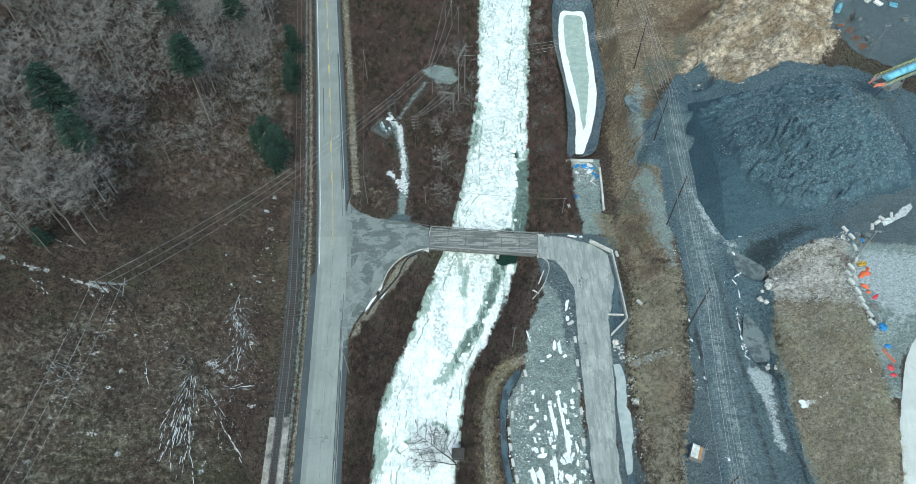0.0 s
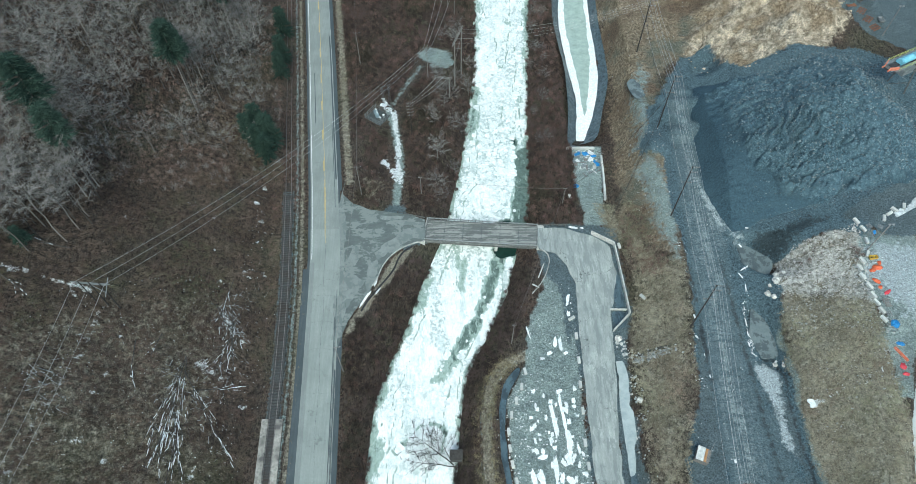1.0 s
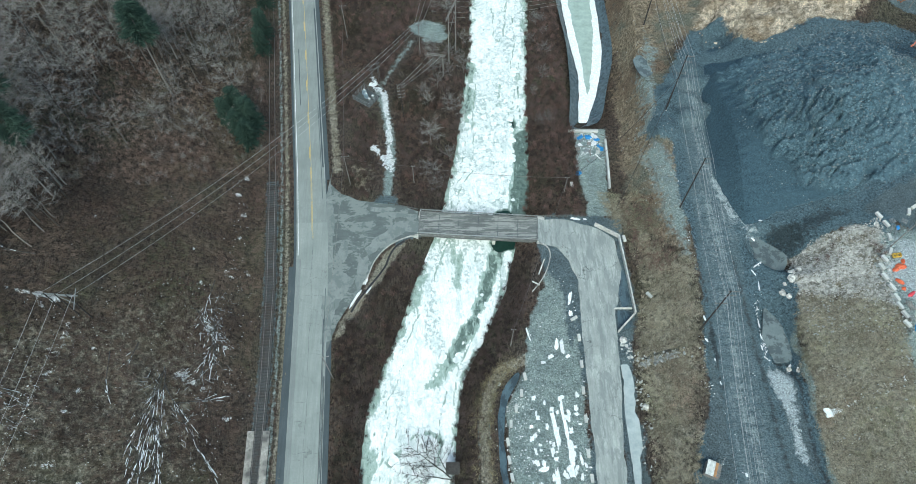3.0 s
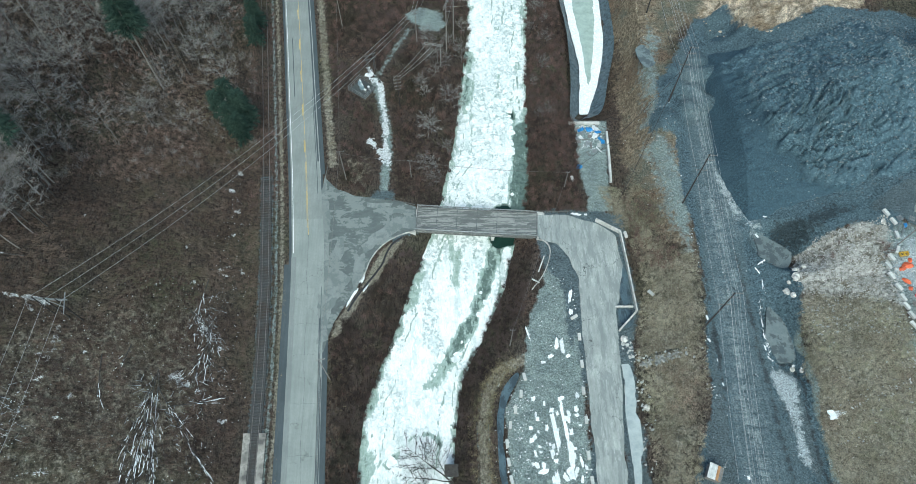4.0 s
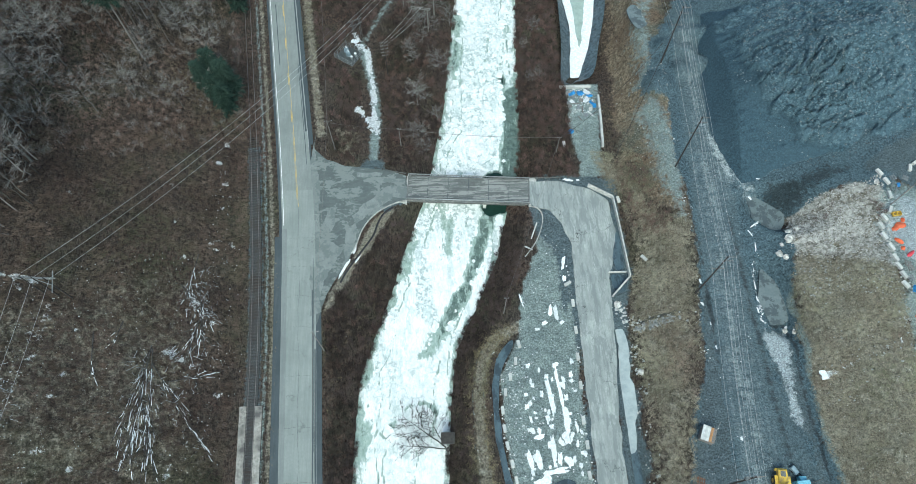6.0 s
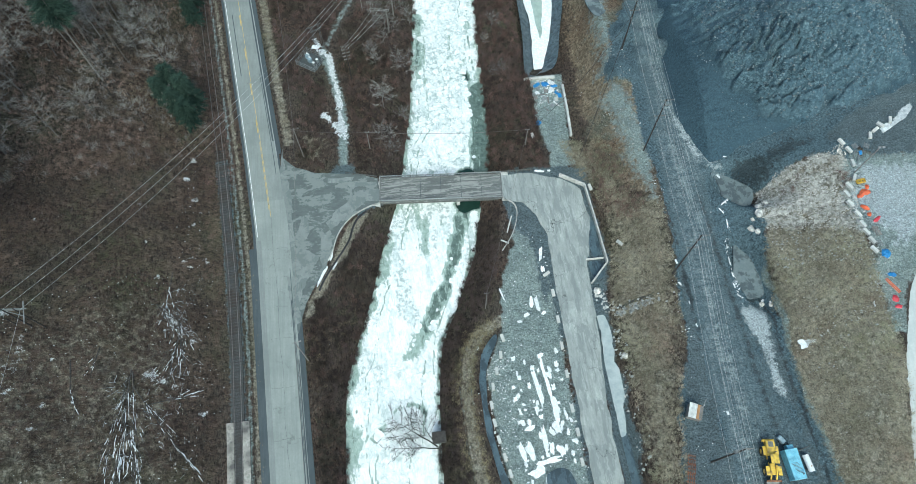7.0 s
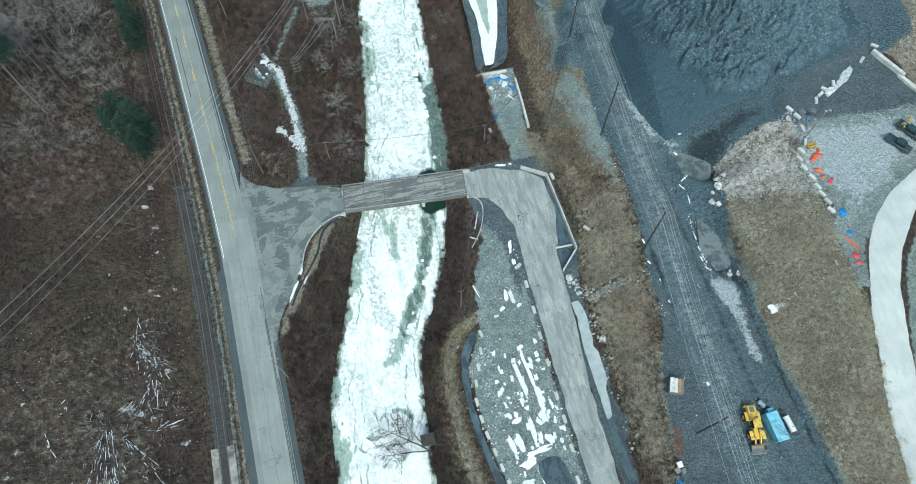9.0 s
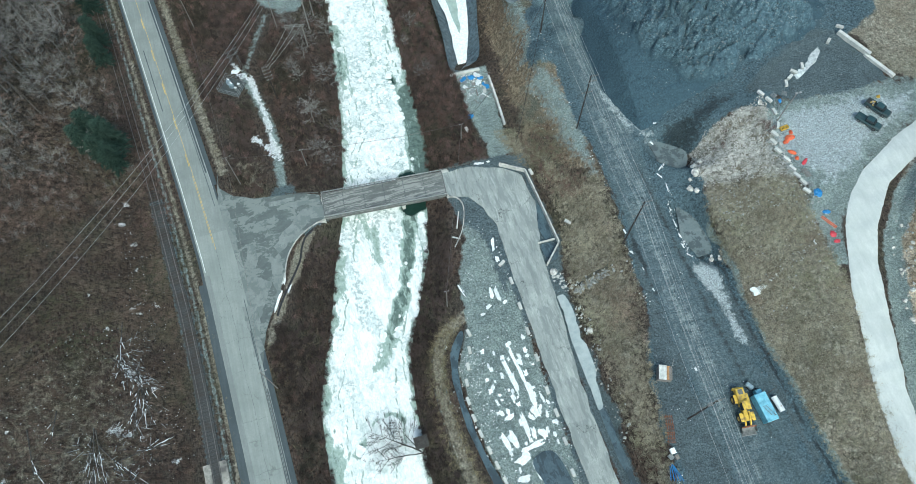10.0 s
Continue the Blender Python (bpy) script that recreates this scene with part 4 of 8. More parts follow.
# ---- river ----
IX, IY = np.arange(-24, 33, 0.4), np.arange(-20, 262, 0.4)
ix, iy = np.meshgrid(IX, IY)
open_water = np.zeros_like(ix)


def lead(pts, width, soft, amount=1.0, wander=1.1):
    global open_water
    d = along(pts, ix, iy) + fbm(ix, iy, 5, 207, 5) * soft * wander
    open_water = np.maximum(open_water, amount * np.clip(0.5 + (width / 2 - d) / (2 * soft), 0, 1))


lead(((14.2, 113), (14.2, 107), (13.6, 105.2)), 6.6, 0.6, 1.0, 3.4)
lead(((13.4, 106), (12.2, 101.5), (10.6, 98)), 4.4, 1.2, 0.74, 2.4)
lead(((10.6, 102), (9.4, 95), (6.0, 86), (2.5, 79), (0.5, 75.5)), 3.6, 0.7, 0.7, 2.2)
lead(((10.8, 104), (9.8, 97), (8.6, 92)), 1.2, 0.6, 0.78)
lead(((5.0, 83.5), (0.0, 75)), 3.2, 0.7, 0.72, 2.2)
lead(((-5.5, 68.5), (-3, 70.5), (-1.0, 74)), 3.0, 1.4, 0.58)
lead(((18.0, 108), (18.9, 121), (19.8, 130), (20.6, 140)), 5.4, 0.5, 0.81, 1.6)
lead(((2.5, 150), (4.4, 158), (5.6, 168)), 2.4, 1.0, 0.7)
lead(((18.4, 139), (18.8, 152), (20.5, 166)), 2.2, 1.4, 0.5)
lead(((-3.0, 107), (-2.4, 100)), 1.6, 0.9, 0.8)
lead(((0.5, 105), (1.6, 99), (1, 94)), 4.4, 1.8, 0.56)
lead(((6.8, 106), (6.4, 101)), 1.2, 0.8, 0.5)
lead(((-13.5, 51.5), (-10.4, 55.5), (-8, 57.5), (-4.5, 58), (-2.5, 56)), 1.1, 0.7, 0.75)
lead(((-17.6, 64), (-16.8, 70), (-14.8, 77)), 1.8, 1.0, 0.72)
lead(((-11.5, 84), (-9.0, 92)), 1.6, 1.0, 0.45)
lead(((18, 146), (18.5, 144)), 2.0, 0.8, 0.9)
lead(((24.4, 176), (24, 185), (26, 200), (26.5, 222)), 2.6, 1.4, 0.66)
lead(((6.6, 170), (6.0, 158), (5.0, 146)), 3.0, 1.4, 0.68)
lead(((14, 152), (15, 160)), 1.6, 1.4, 0.42)
lead(((17, 186), (18.5, 200), (19, 220)), 1.6, 1.6, 0.42)
iz = -3.46 + fbm(ix, iy, 6, 211) * 0.12 + fbm(ix, iy, 1.4, 217, 3) * 0.10 - 0.62 * np.clip((open_water - 0.82) * 6, 0, 1)
me, used = mesh_grid("river_ice", iz, ix, iy, (((ix > line(RIVER_W, iy) - 1.2) & (ix < line(RIVER_E, iy) + 1.2))[:-1, :-1]))
floes = np.clip((iy - 110) / 8, 0, 1) * (0.75 - 0.4 * np.clip((iy - 150) / 20, 0, 1)) + 0.25 * np.clip((75 - iy) / 10, 0, 1) + 0.1
bank = np.minimum(ix - line(RIVER_W, iy), line(RIVER_E, iy) - ix)
shore = np.clip(1 - (bank + fbm(ix, iy, 5, 231) * 1.4) / 1.5, 0, 1) * 0.5
shore = np.maximum(shore, np.clip(1 - (ix - line(RIVER_W, iy) + fbm(ix, iy, 7, 233) * 4.4) / 3.8, 0, 1) * 0.56 * (iy < 100))
shore = np.maximum(shore, np.clip(1 - (bank + fbm(ix, iy, 9, 235) * 4) / 4.2, 0, 1) * 0.42 * (iy > 112))
thin = np.maximum(open_water, shore)
for off, sd in ((2.2, 241), (4.0, 243), (7.0, 245)):  # cracks along the shores
    thin = np.maximum(thin, 0.62 * np.exp(-((bank - off - fbm(ix, iy, 9, sd) * 2.4) / 0.28) ** 2) * (fbm(ix, iy, 14, sd + 1) > -0.08))
paint(me, "thin", thin.ravel()[used], floes.ravel()[used], floes.ravel()[used])
me.materials.append(ICE)
river_ice = tagged(new("river_ice", me), "white snow-covered river ice with broken floes", "ice", kind="structure")
fr = random.Random(19)
FLOE = simple("floe_ice", (0.55, 0.60, 0.595), (0.80, 0.82, 0.815), 1.2, 0.75, 0, 0.03, 5.0)


def floe_mesh():
    """A thin angular plate of ice with a raised rim."""
    k = fr.randint(6, 9)
    a0 = fr.uniform(0, 6.28)
    ring = [(math.cos(a0 + 6.283 * j / k) * fr.uniform(0.7, 1.15), math.sin(a0 + 6.283 * j / k) * fr.uniform(0.55, 0.95)) for j in range(k)]
    verts = [(x, y, -0.1) for x, y in ring] + [(x * 0.95, y * 0.95, 0.13) for x, y in ring] + [(x * 0.8, y * 0.8, 0.09) for x, y in ring]
    faces = [(j + o, (j + 1) % k + o, (j + 1) % k + o + k, j + o + k) for o in (0, k) for j in range(k)] + [tuple(range(2 * k, 3 * k))]
    m_ = bpy.data.meshes.new("floe")
    m_.from_pydata(verts, [], faces)
    m_.materials.append(FLOE)
    return m_


FLOES = [floe_mesh() for _ in range(16)]
for n_, x0, x1, y0, y1, lo, hi in ((150, -3, 22, 113, 152, 0.5, 1.2), (40, 3, 26, 152, 200, 0.8, 1.7), (14, -6, 9, 70, 92, 0.4, 1.1), (8, -14, -2, 48, 64, 0.8, 1.8)):
    made, spots = 0, []
    while made < n_ and len(spots) < 4000:
        x, y = fr.uniform(x0, x1), fr.uniform(y0, y1)
        spots.append((x, y))
        edge = min(x - float(line(RIVER_W, y)), float(line(RIVER_E, y)) - x)
        i, j = int((x + 24) / 0.4), int((y + 20) / 0.4)
        if edge < 1.0 or (y0 == 70 and not 0.3 < open_water[j, i] < 0.8) or open_water[j, i] > 0.8:
            continue
        ob = new("floe", fr.choice(FLOES))
        ob.parent = river_ice
        sc = fr.uniform(lo, hi)
        ob.matrix_basis = pose(x, y, float(iz[j, i]) + 0.04, fr.uniform(-4, 4), fr.uniform(-4, 4), fr.uniform(0, 360)) @ Matrix.Diagonal((sc, sc, 1, 1))
        made += 1
wx, wy = np.meshgrid(np.arange(-26, 37, 3.0), np.arange(-60, 300, 3.0))
me, _ = mesh_grid("river_water", np.full_like(wx, -3.68), wx, wy)
me.materials.append(WATER)
tagged(new("river_water", me), "dark green open river water between the ice", "water", kind="structure")


# ---- building helpers ----
def add_box(bm, centre, size, rz=0.0, bevel=0.0, rx=0.0, ry=0.0):
    geo = bmesh.ops.create_cube(bm, size=1.0, matrix=pose(*centre, rx, ry, rz) @ Matrix.Diagonal((*size, 1)))
    if bevel:
        edges = list({e for v in geo["verts"] for e in v.link_edges})
        bmesh.ops.bevel(bm, geom=edges, offset=bevel, segments=1, affect="EDGES")
    return bm


def add_rod(bm, a, b, r0, r1=None, sides=6):
    """A tapered rod from a to b."""
    a, b = Vector(a), Vector(b)
    d = b - a
    m = Matrix.Translation((a + b) / 2) @ d.to_track_quat("Z", "Y").to_matrix().to_4x4()
    bmesh.ops.create_cone(bm, cap_ends=True, segments=sides, radius1=r0, radius2=r0 if r1 is None else r1, depth=d.length, matrix=m)
    return bm


def box_mesh(centre, size, rz=0.0, bevel=0.0, rx=0.0, ry=0.0):
    return add_box(bmesh.new(), centre, size, rz, bevel, rx, ry)


def rod_mesh(a, b, r0, r1=None, sides=6):
    return add_rod(bmesh.new(), a, b, r0, r1, sides)


def to_mesh(bm, name, material):
    me = bpy.data.meshes.new(name)
    bm.to_mesh(me)
    bm.free()
    me.materials.append(material)
    return me


def part(name, bm, material, parent, label=""):
    """One mesh under a thing or a part."""
    ob = new(name, bm if isinstance(bm, bpy.types.Mesh) else to_mesh(bm, name, material))
    ob.parent = parent
    return tagged(ob, label)


def thing(name, m, label, category, group="", kind=""):
    """An Empty at a thing's base."""
    ob = new(name)
    ob.empty_display_size = 0.3
    ob.matrix_basis = m
    return tagged(ob, label, category, group, kind)


def single(name, bm, material, m, label, category, group="", kind=""):
    ob = new(name, bm if isinstance(bm, bpy.types.Mesh) else to_mesh(bm, name, material))
    ob.matrix_basis = m
    return tagged(ob, label, category, group, kind)


def smooth_loop(pts, n=6, closed=True):
    """Catmull-Rom points through a line of places."""
    out, k = [], len(pts)
    for i in range(k if closed else k - 1):
        p = [Vector(pts[(i + j) % k] if closed else pts[min(max(i + j, 0), k - 1)]).to_2d() for j in (-1, 0, 1, 2)]
        for s in range(n):
            t = s / n
            out.append(0.5 * (2 * p[1] + (p[2] - p[0]) * t + (2 * p[0] - 5 * p[1] + 4 * p[2] - p[3]) * t * t + (3 * p[1] - p[0] - 3 * p[2] + p[3]) * t ** 3))
    if not closed:
        out.append(Vector(pts[-1]).to_2d())
    return out


def sheet(outline, z, depth=0.12, wobble=0.0, seed=1):
    """A flat slab with a given outline, its top at z; wobble frays the border."""
    bm = bmesh.new()
    pts = []
    for i, p in enumerate(outline):
        q = outline[(i + 1) % len(outline)]
        k = max(1, int((Vector(q) - Vector(p)).length / 0.8)) if wobble else 1
        for s in range(k):
            pts.append((p[0] + (q[0] - p[0]) * s / k, p[1] + (q[1] - p[1]) * s / k))
    if wobble:
        a = np.array(pts)
        ox, oy = fbm(a[:, 0], a[:, 1], 3.0, seed) * wobble, fbm(a[:, 0] + 50, a[:, 1], 3.0, seed) * wobble
        pts = list(zip(a[:, 0] + ox, a[:, 1] + oy))
    vs = [bm.verts.new((x, y, z)) for x, y in pts]
    f = bm.faces.new(vs)
    if f.normal.z < 0:
        f.normal_flip()
    f.normal_update()
    ext = bmesh.ops.extrude_face_region(bm, geom=[f])
    bmesh.ops.translate(bm, verts=[v for v in ext["geom"] if isinstance(v, bmesh.types.BMVert)], vec=(0, 0, 0))
    low = [v for v in vs]
    bmesh.ops.translate(bm, verts=low, vec=(0, 0, -depth))
    bmesh.ops.recalc_face_normals(bm, faces=bm.faces)
    bmesh.ops.triangulate(bm, faces=[g for g in bm.faces if len(g.verts) > 4])
    return bm


def strip(curve, left, right, y0, y1, z, step=2.0, depth=0.1):
    """A slab that follows x = curve(y) between two side offsets."""
    ys = np.arange(y0, y1 + step / 2, step)
    xs = line(curve, ys)
    out = [(x + left, y) for x, y in zip(xs, ys)] + [(x + right, y) for x, y in zip(xs[::-1], ys[::-1])]
    bm = bmesh.new()
    n = len(ys)
    top = [[bm.verts.new((x + o, y, z)) for o in (left, right)] for x, y in zip(xs, ys)]
    low = [[bm.verts.new((x + o, y, z - depth)) for o in (left, right)] for x, y in zip(xs, ys)]
    for i in range(n - 1):
        bm.faces.new((top[i][0], top[i][1], top[i + 1][1], top[i + 1][0]))
        bm.faces.new((low[i][0], top[i][0], top[i + 1][0], low[i + 1][0]))
        bm.faces.new((top[i][1], low[i][1], low[i + 1][1], top[i + 1][1]))
    bm.faces.new((top[0][0], low[0][0], low[0][1], top[0][1]))
    bm.faces.new((top[-1][0], top[-1][1], low[-1][1], low[-1][0]))
    return bm


def hung(a, b, sag, r=0.03, n=14):
    """A wire between two places, with its sag."""
    bm = bmesh.new()
    a, b = Vector(a), Vector(b)
    rings = []
    side = (b - a).cross(Vector((0, 0, 1))).normalized() * r
    for i in range(n + 1):
        t = i / n
        p = a.lerp(b, t) - Vector((0, 0, sag * 4 * t * (1 - t)))
        rings.append([bm.verts.new(p + o) for o in (side, Vector((0, 0, r)), -side, Vector((0, 0, -r)))])
    for p, q in zip(rings, rings[1:]):
        for k in range(4):
            bm.faces.new((p[k], p[(k + 1) % 4], q[(k + 1) % 4], q[k]))
    return bm


# ---- main road ----
road = tagged(new("road", to_mesh(strip(ROAD_MID, -4.0, 4.2, -60, 300, 0.03), "road", SHOULDER)), "two-lane valley road of pale worn concrete slabs and grey asphalt", "road", kind="structure")
part("asphalt_lane", strip(ROAD_MID, -3.95, 3.75, 110.6, 300, 0.0765), ASPHALT, road, "grey worn asphalt carriageway")
rnd = random.Random(3)


def uneven(y, seed):
    """A joint across the road: y at six places from edge to edge."""
    j = random.Random(seed)
    lean = j.uniform(-0.5, 0.5)
    return [y + lean * (k / 5 - 0.5) + j.uniform(-0.16, 0.16) for k in range(6)]


def wander(y):
    """Sideways drift of the joint between the lanes."""
    return 0.16 * math.sin(y * 0.31) + 0.10 * math.sin(y * 0.83 + 1)


def slab(near, far, side, z):
    """One cast slab between two joints, on one side of the middle joint."""
    bm = bmesh.new()
    top = []
    for row in range(5):
        r = []
        for k in range(6):
            f = k / 5
            y0, y1 = near[k] + 0.02, far[k] - 0.02
            yy = y0 + (y1 - y0) * row / 4
            inner, outer = wander(yy) + 0.022 * side, -3.95 if side < 0 else 3.9
            r.append(bm.verts.new((float(line(ROAD_MID, yy)) + inner + (outer - inner) * f, yy, z)))
        top.append(r)
    for a, b in zip(top, top[1:]):
        for k in range(5):
            bm.faces.new((a[k], a[k + 1], b[k + 1], b[k]))
    ext = bmesh.ops.extrude_face_region(bm, geom=bm.faces[:])
    bmesh.ops.translate(bm, verts=[v for v in ext["geom"] if isinstance(v, bmesh.types.BMVert)], vec=(0, 0, -0.1))
    bmesh.ops.recalc_face_normals(bm, faces=bm.faces)
    return bm


y, k = -40.0, 0
cuts = []
while y < 105:
    cuts.append(y)
    y += rnd.choice((6.2, 7.4, 9.1, 11.0))
cuts.append(111.2)
for k, (a, b) in enumerate(zip(cuts, cuts[1:])):
    for side in (-1, 1):
        part("slab", slab(uneven(a, 900 + k), uneven(b, 901 + k), side, 0.07 + rnd.uniform(-0.004, 0.004)), CONCRETE_ROAD, road)
part("edge_strip", strip(ROAD_MID, -3.9, -2.75, -40, 100, 0.079, depth=0.004), EDGE_STRIP, road, "greyish asphalt strip along the slabs")
for a, b, y0, y1 in ((3.02, 3.22, 20, 84), (3.5, 3.8, 10, 70), (3.3, 3.42, 48, 92), (3.1, 3.5, 128, 190), (2.75, 2.9, 118, 150), (-2.2, -2.0, 150, 172)):
    part("crack_seal", strip(ROAD_MID, a, b, y0, y1, 0.081, depth=0.004), SHOULDER, road, "dark tar band")
part("edge_line", strip(ROAD_MID, -3.59, -3.48, 101, 300, 0.082, depth=0.006), WHITE_PAINT, road, "white painted edge line")
part("edge_line", strip(ROAD_MID, 3.6, 3.72, 122, 300, 0.084, depth=0.006), WORN_PAINT, road, "worn white painted edge line")
part("centre_line", strip(ROAD_MID, -0.14, -0.04, 108, 128, 0.082, depth=0.006), YELLOW_LINE, road, "yellow painted centre line")
part("centre_line", strip(ROAD_MID, 0.1, 0.2, 106, 300, 0.082, depth=0.006), YELLOW_LINE, road, "yellow painted centre line")
for k in range(14):
    part("centre_dash", strip(ROAD_MID, -0.2, 0.0, 131 + 12.2 * k, 134.2 + 12.2 * k, 0.083, depth=0.006), YELLOW_LINE, road, "yellow painted centre dash")
tagged(new("road_shoulder", to_mesh(strip(ROAD_MID, -5.7, -4.0, -60, 98, 0.02), "road_shoulder", SHOULDER)), "dark gravel shoulder beside the road", "road shoulder", kind="structure")
tagged(new("road_shoulder", to_mesh(strip(ROAD_MID, -4.6, -4.0, 98, 300, 0.02), "road_shoulder", SHOULDER)), "narrow dark gravel shoulder beside the road", "road shoulder", kind="structure")
tagged(new("road_shoulder", to_mesh(strip(ROAD_MID, 4.2, 5.1, -60, 80, 0.02), "road_shoulder", SHOULDER)), "dark gravel shoulder beside the road", "road shoulder", kind="structure")
tagged(new("road_shoulder", to_mesh(strip(ROAD_MID, 4.2, 4.9, 124, 300, 0.02), "road_shoulder", SHOULDER)), "dark gravel shoulder beside the road", "road shoulder", kind="structure")

APRON_LINE = ((-31.3, 129), (-31.4, 122.4), (-28.2, 119.2), (-23.7, 117.2), (-16.3, 115.9), (-11.9, 115.2), (-8.0, 113.6), (-7.8, 106.9), (-10.4, 106.5), (-13.9, 104.8),
              (-16.7, 102.3), (-18.7, 99.2), (-19.9, 95.8), (-22.5, 90.5), (-24.6, 86.9), (-26.8, 82.5), (-28.2, 77), (-29.6, 74), (-29.7, 90), (-30.6, 104), (-31.8, 115))
tagged(new("apron", to_mesh(sheet(APRON_LINE, 0.062, 0.1, 0.25, 9), "apron", APRON)), "patched dark and pale asphalt apron leading onto the bridge", "road", kind="structure")
PALE = "pale worn asphalt repair on the apron"
for pts, seed in ((((-31.6, 124), (-31.2, 120.7), (-29.5, 109.9), (-29.0, 100.1), (-28.4, 92.8), (-27.6, 85.0), (-28.0, 78.7), (-30, 78), (-31.4, 92), (-32.4, 104), (-33, 116)), 3), (((-28, 96.8), (-25.6, 96), (-23.3, 93.3), (-24.6, 90.8), (-26.5, 88.6), (-27.4, 85.4), (-28.6, 92.5)), 4),
                  (((-22.6, 98.8), (-20.4, 100.4), (-20.0, 97.5), (-22.0, 91.2), (-23.2, 90.6)), 5), (((-13, 110.4), (-8.2, 110.6), (-8.2, 107.4), (-11.5, 107.6), (-14.3, 105.6), (-20.4, 101.2), (-21.4, 103.2), (-16.8, 107.4)), 6), (((-16, 113.2), (-8.4, 113.0), (-8.4, 112.0), (-15.6, 111.8)), 10),
                  (((-27.4, 104.6), (-25.4, 105), (-25.2, 100.6), (-26.4, 98.6), (-28, 100.4)), 8), (((-20.5, 115.4), (-14, 114.6), (-14.6, 113.6), (-20.6, 114)), 9)):
    tagged(new("apron_patch", to_mesh(sheet(pts, 0.068 + 0.001 * seed, 0.08, 0.75, seed + 40), "apron_patch", APRON_PALE)), PALE, "road patch", kind="structure")
LANE_LINE = ((22, 111.0), (30, 110.3), (37, 108.2), (41.2, 104.5), (41.7, 97), (40.6, 91), (38.7, 84), (37.8, 70), (36.5, 56), (36.1, 43), (36.2, 20), (36.4, -30),
             (30.6, -30), (30.3, 30), (30.1, 53), (30.2, 69), (30.5, 85), (30.9, 93), (29.2, 99), (26.2, 102.6), (22.2, 104.4))
tagged(new("lane", to_mesh(sheet(LANE_LINE, 0.05, 0.1, 0.4, 12), "lane", LANE)), "pale dusty cracked access lane beside the gravel lot", "road", kind="structure")
YARD_ROAD = ((84, 2), (85.6, 20), (87.2, 32), (91, 48.5), (94, 57), (97.6, 65), (101.5, 69.6), (107, 73.8), (117.5, 79), (126, 82), (150, 92),
             (152, 84), (128, 76.5), (119.5, 73.6), (110.5, 69.3), (103, 61.5), (99.8, 54.5), (97.4, 47.5), (93, 30), (91, 18), (89, 2))


def draped(name, outline, lift, material, label, category, res=0.7, kind="structure"):
    """A sheet over uneven ground."""
    xs = [p[0] for p in outline]
    ys = [p[1] for p in outline]
    gx, gy = np.meshgrid(np.arange(min(xs) - 1, max(xs) + 1, res), np.arange(min(ys) - 1, max(ys) + 1, res))
    d = inside(outline, gx, gy) + fbm(gx, gy, 4, 33) * 0.35
    z = np.array([ground(a, b) for a, b in zip(gx.ravel(), gy.ravel())]).reshape(gx.shape)
    z = z + np.where(d > 0, np.minimum(lift, d * 0.4), np.maximum(d * 0.25, -0.3))
    me, _ = mesh_grid(name, z, gx, gy, ((d > -1.0)[:-1, :-1]))
    me.materials.append(material)
    return tagged(new(name, me), label, category, kind=kind)


draped("haul_road", YARD_ROAD, 0.16, HAUL_WHITE, "white crushed-stone haul road curving past the rock face", "road")

# ---- bridge ----
BR = pose(-7.85, 110.25, 0, 0, 0, -4.65)  # west end, middle of the deck; x runs along it
bridge = thing("bridge", BR, "low steel girder bridge with worn asphalt deck over the icy river", "bridge")
LEN, WID = 30.0, 7.0
part("deck", box_mesh((LEN / 2, 0, -0.13), (LEN, WID, 0.4)), DECK, bridge, "patched asphalt deck with long wheel streaks")
for k in range(1, 6):
    part("deck_joint", box_mesh((LEN * k / 6, 0, 0.074), (0.09, WID - 0.7, 0.012)), SHOULDER, bridge)
for x0 in (0.05, LEN - 0.05):
    part("end_joint", box_mesh((x0, 0, 0.078), (0.28, WID - 0.2, 0.03)), STEEL, bridge, "steel expansion joint")
for s in (-1, 1):
    part("kerb", box_mesh((LEN / 2, s * (WID / 2 - 0.17), 0.17), (LEN, 0.3, 0.2), bevel=0.03), STEEL, bridge)
    for yy in (3.2, 1.1):
        g = bmesh.new()
        add_box(g, (LEN / 2, s * yy, -0.75), (LEN - 0.4, 0.03, 0.86))
        for zz in (-0.36, -1.16):
            add_box(g, (LEN / 2, s * yy, zz), (LEN - 0.4, 0.34, 0.05))
        part("girder", g, STEEL, bridge, "dark steel plate girder")
    rail_part = part("guard_rail", box_mesh((LEN / 2, s * (WID / 2 - 0.08), 0.78), (LEN + 0.3, 0.07, 0.30), bevel=0.02), GALV, bridge, "weathered steel guard rail")
    part("top_rail", rod_mesh((-0.1, s * (WID / 2 - 0.06), 1.08), (LEN + 0.1, s * (WID / 2 - 0.06), 1.08), 0.045), GALV, bridge)
    post = to_mesh(box_mesh((0, 0, 0.62), (0.12, 0.14, 0.98)), "post", STEEL)
    for k in range(17):
        part("post", post, STEEL, bridge).matrix_basis = pose(0.2 + k * (LEN - 0.4) / 16, s * (WID / 2 - 0.12), 0)
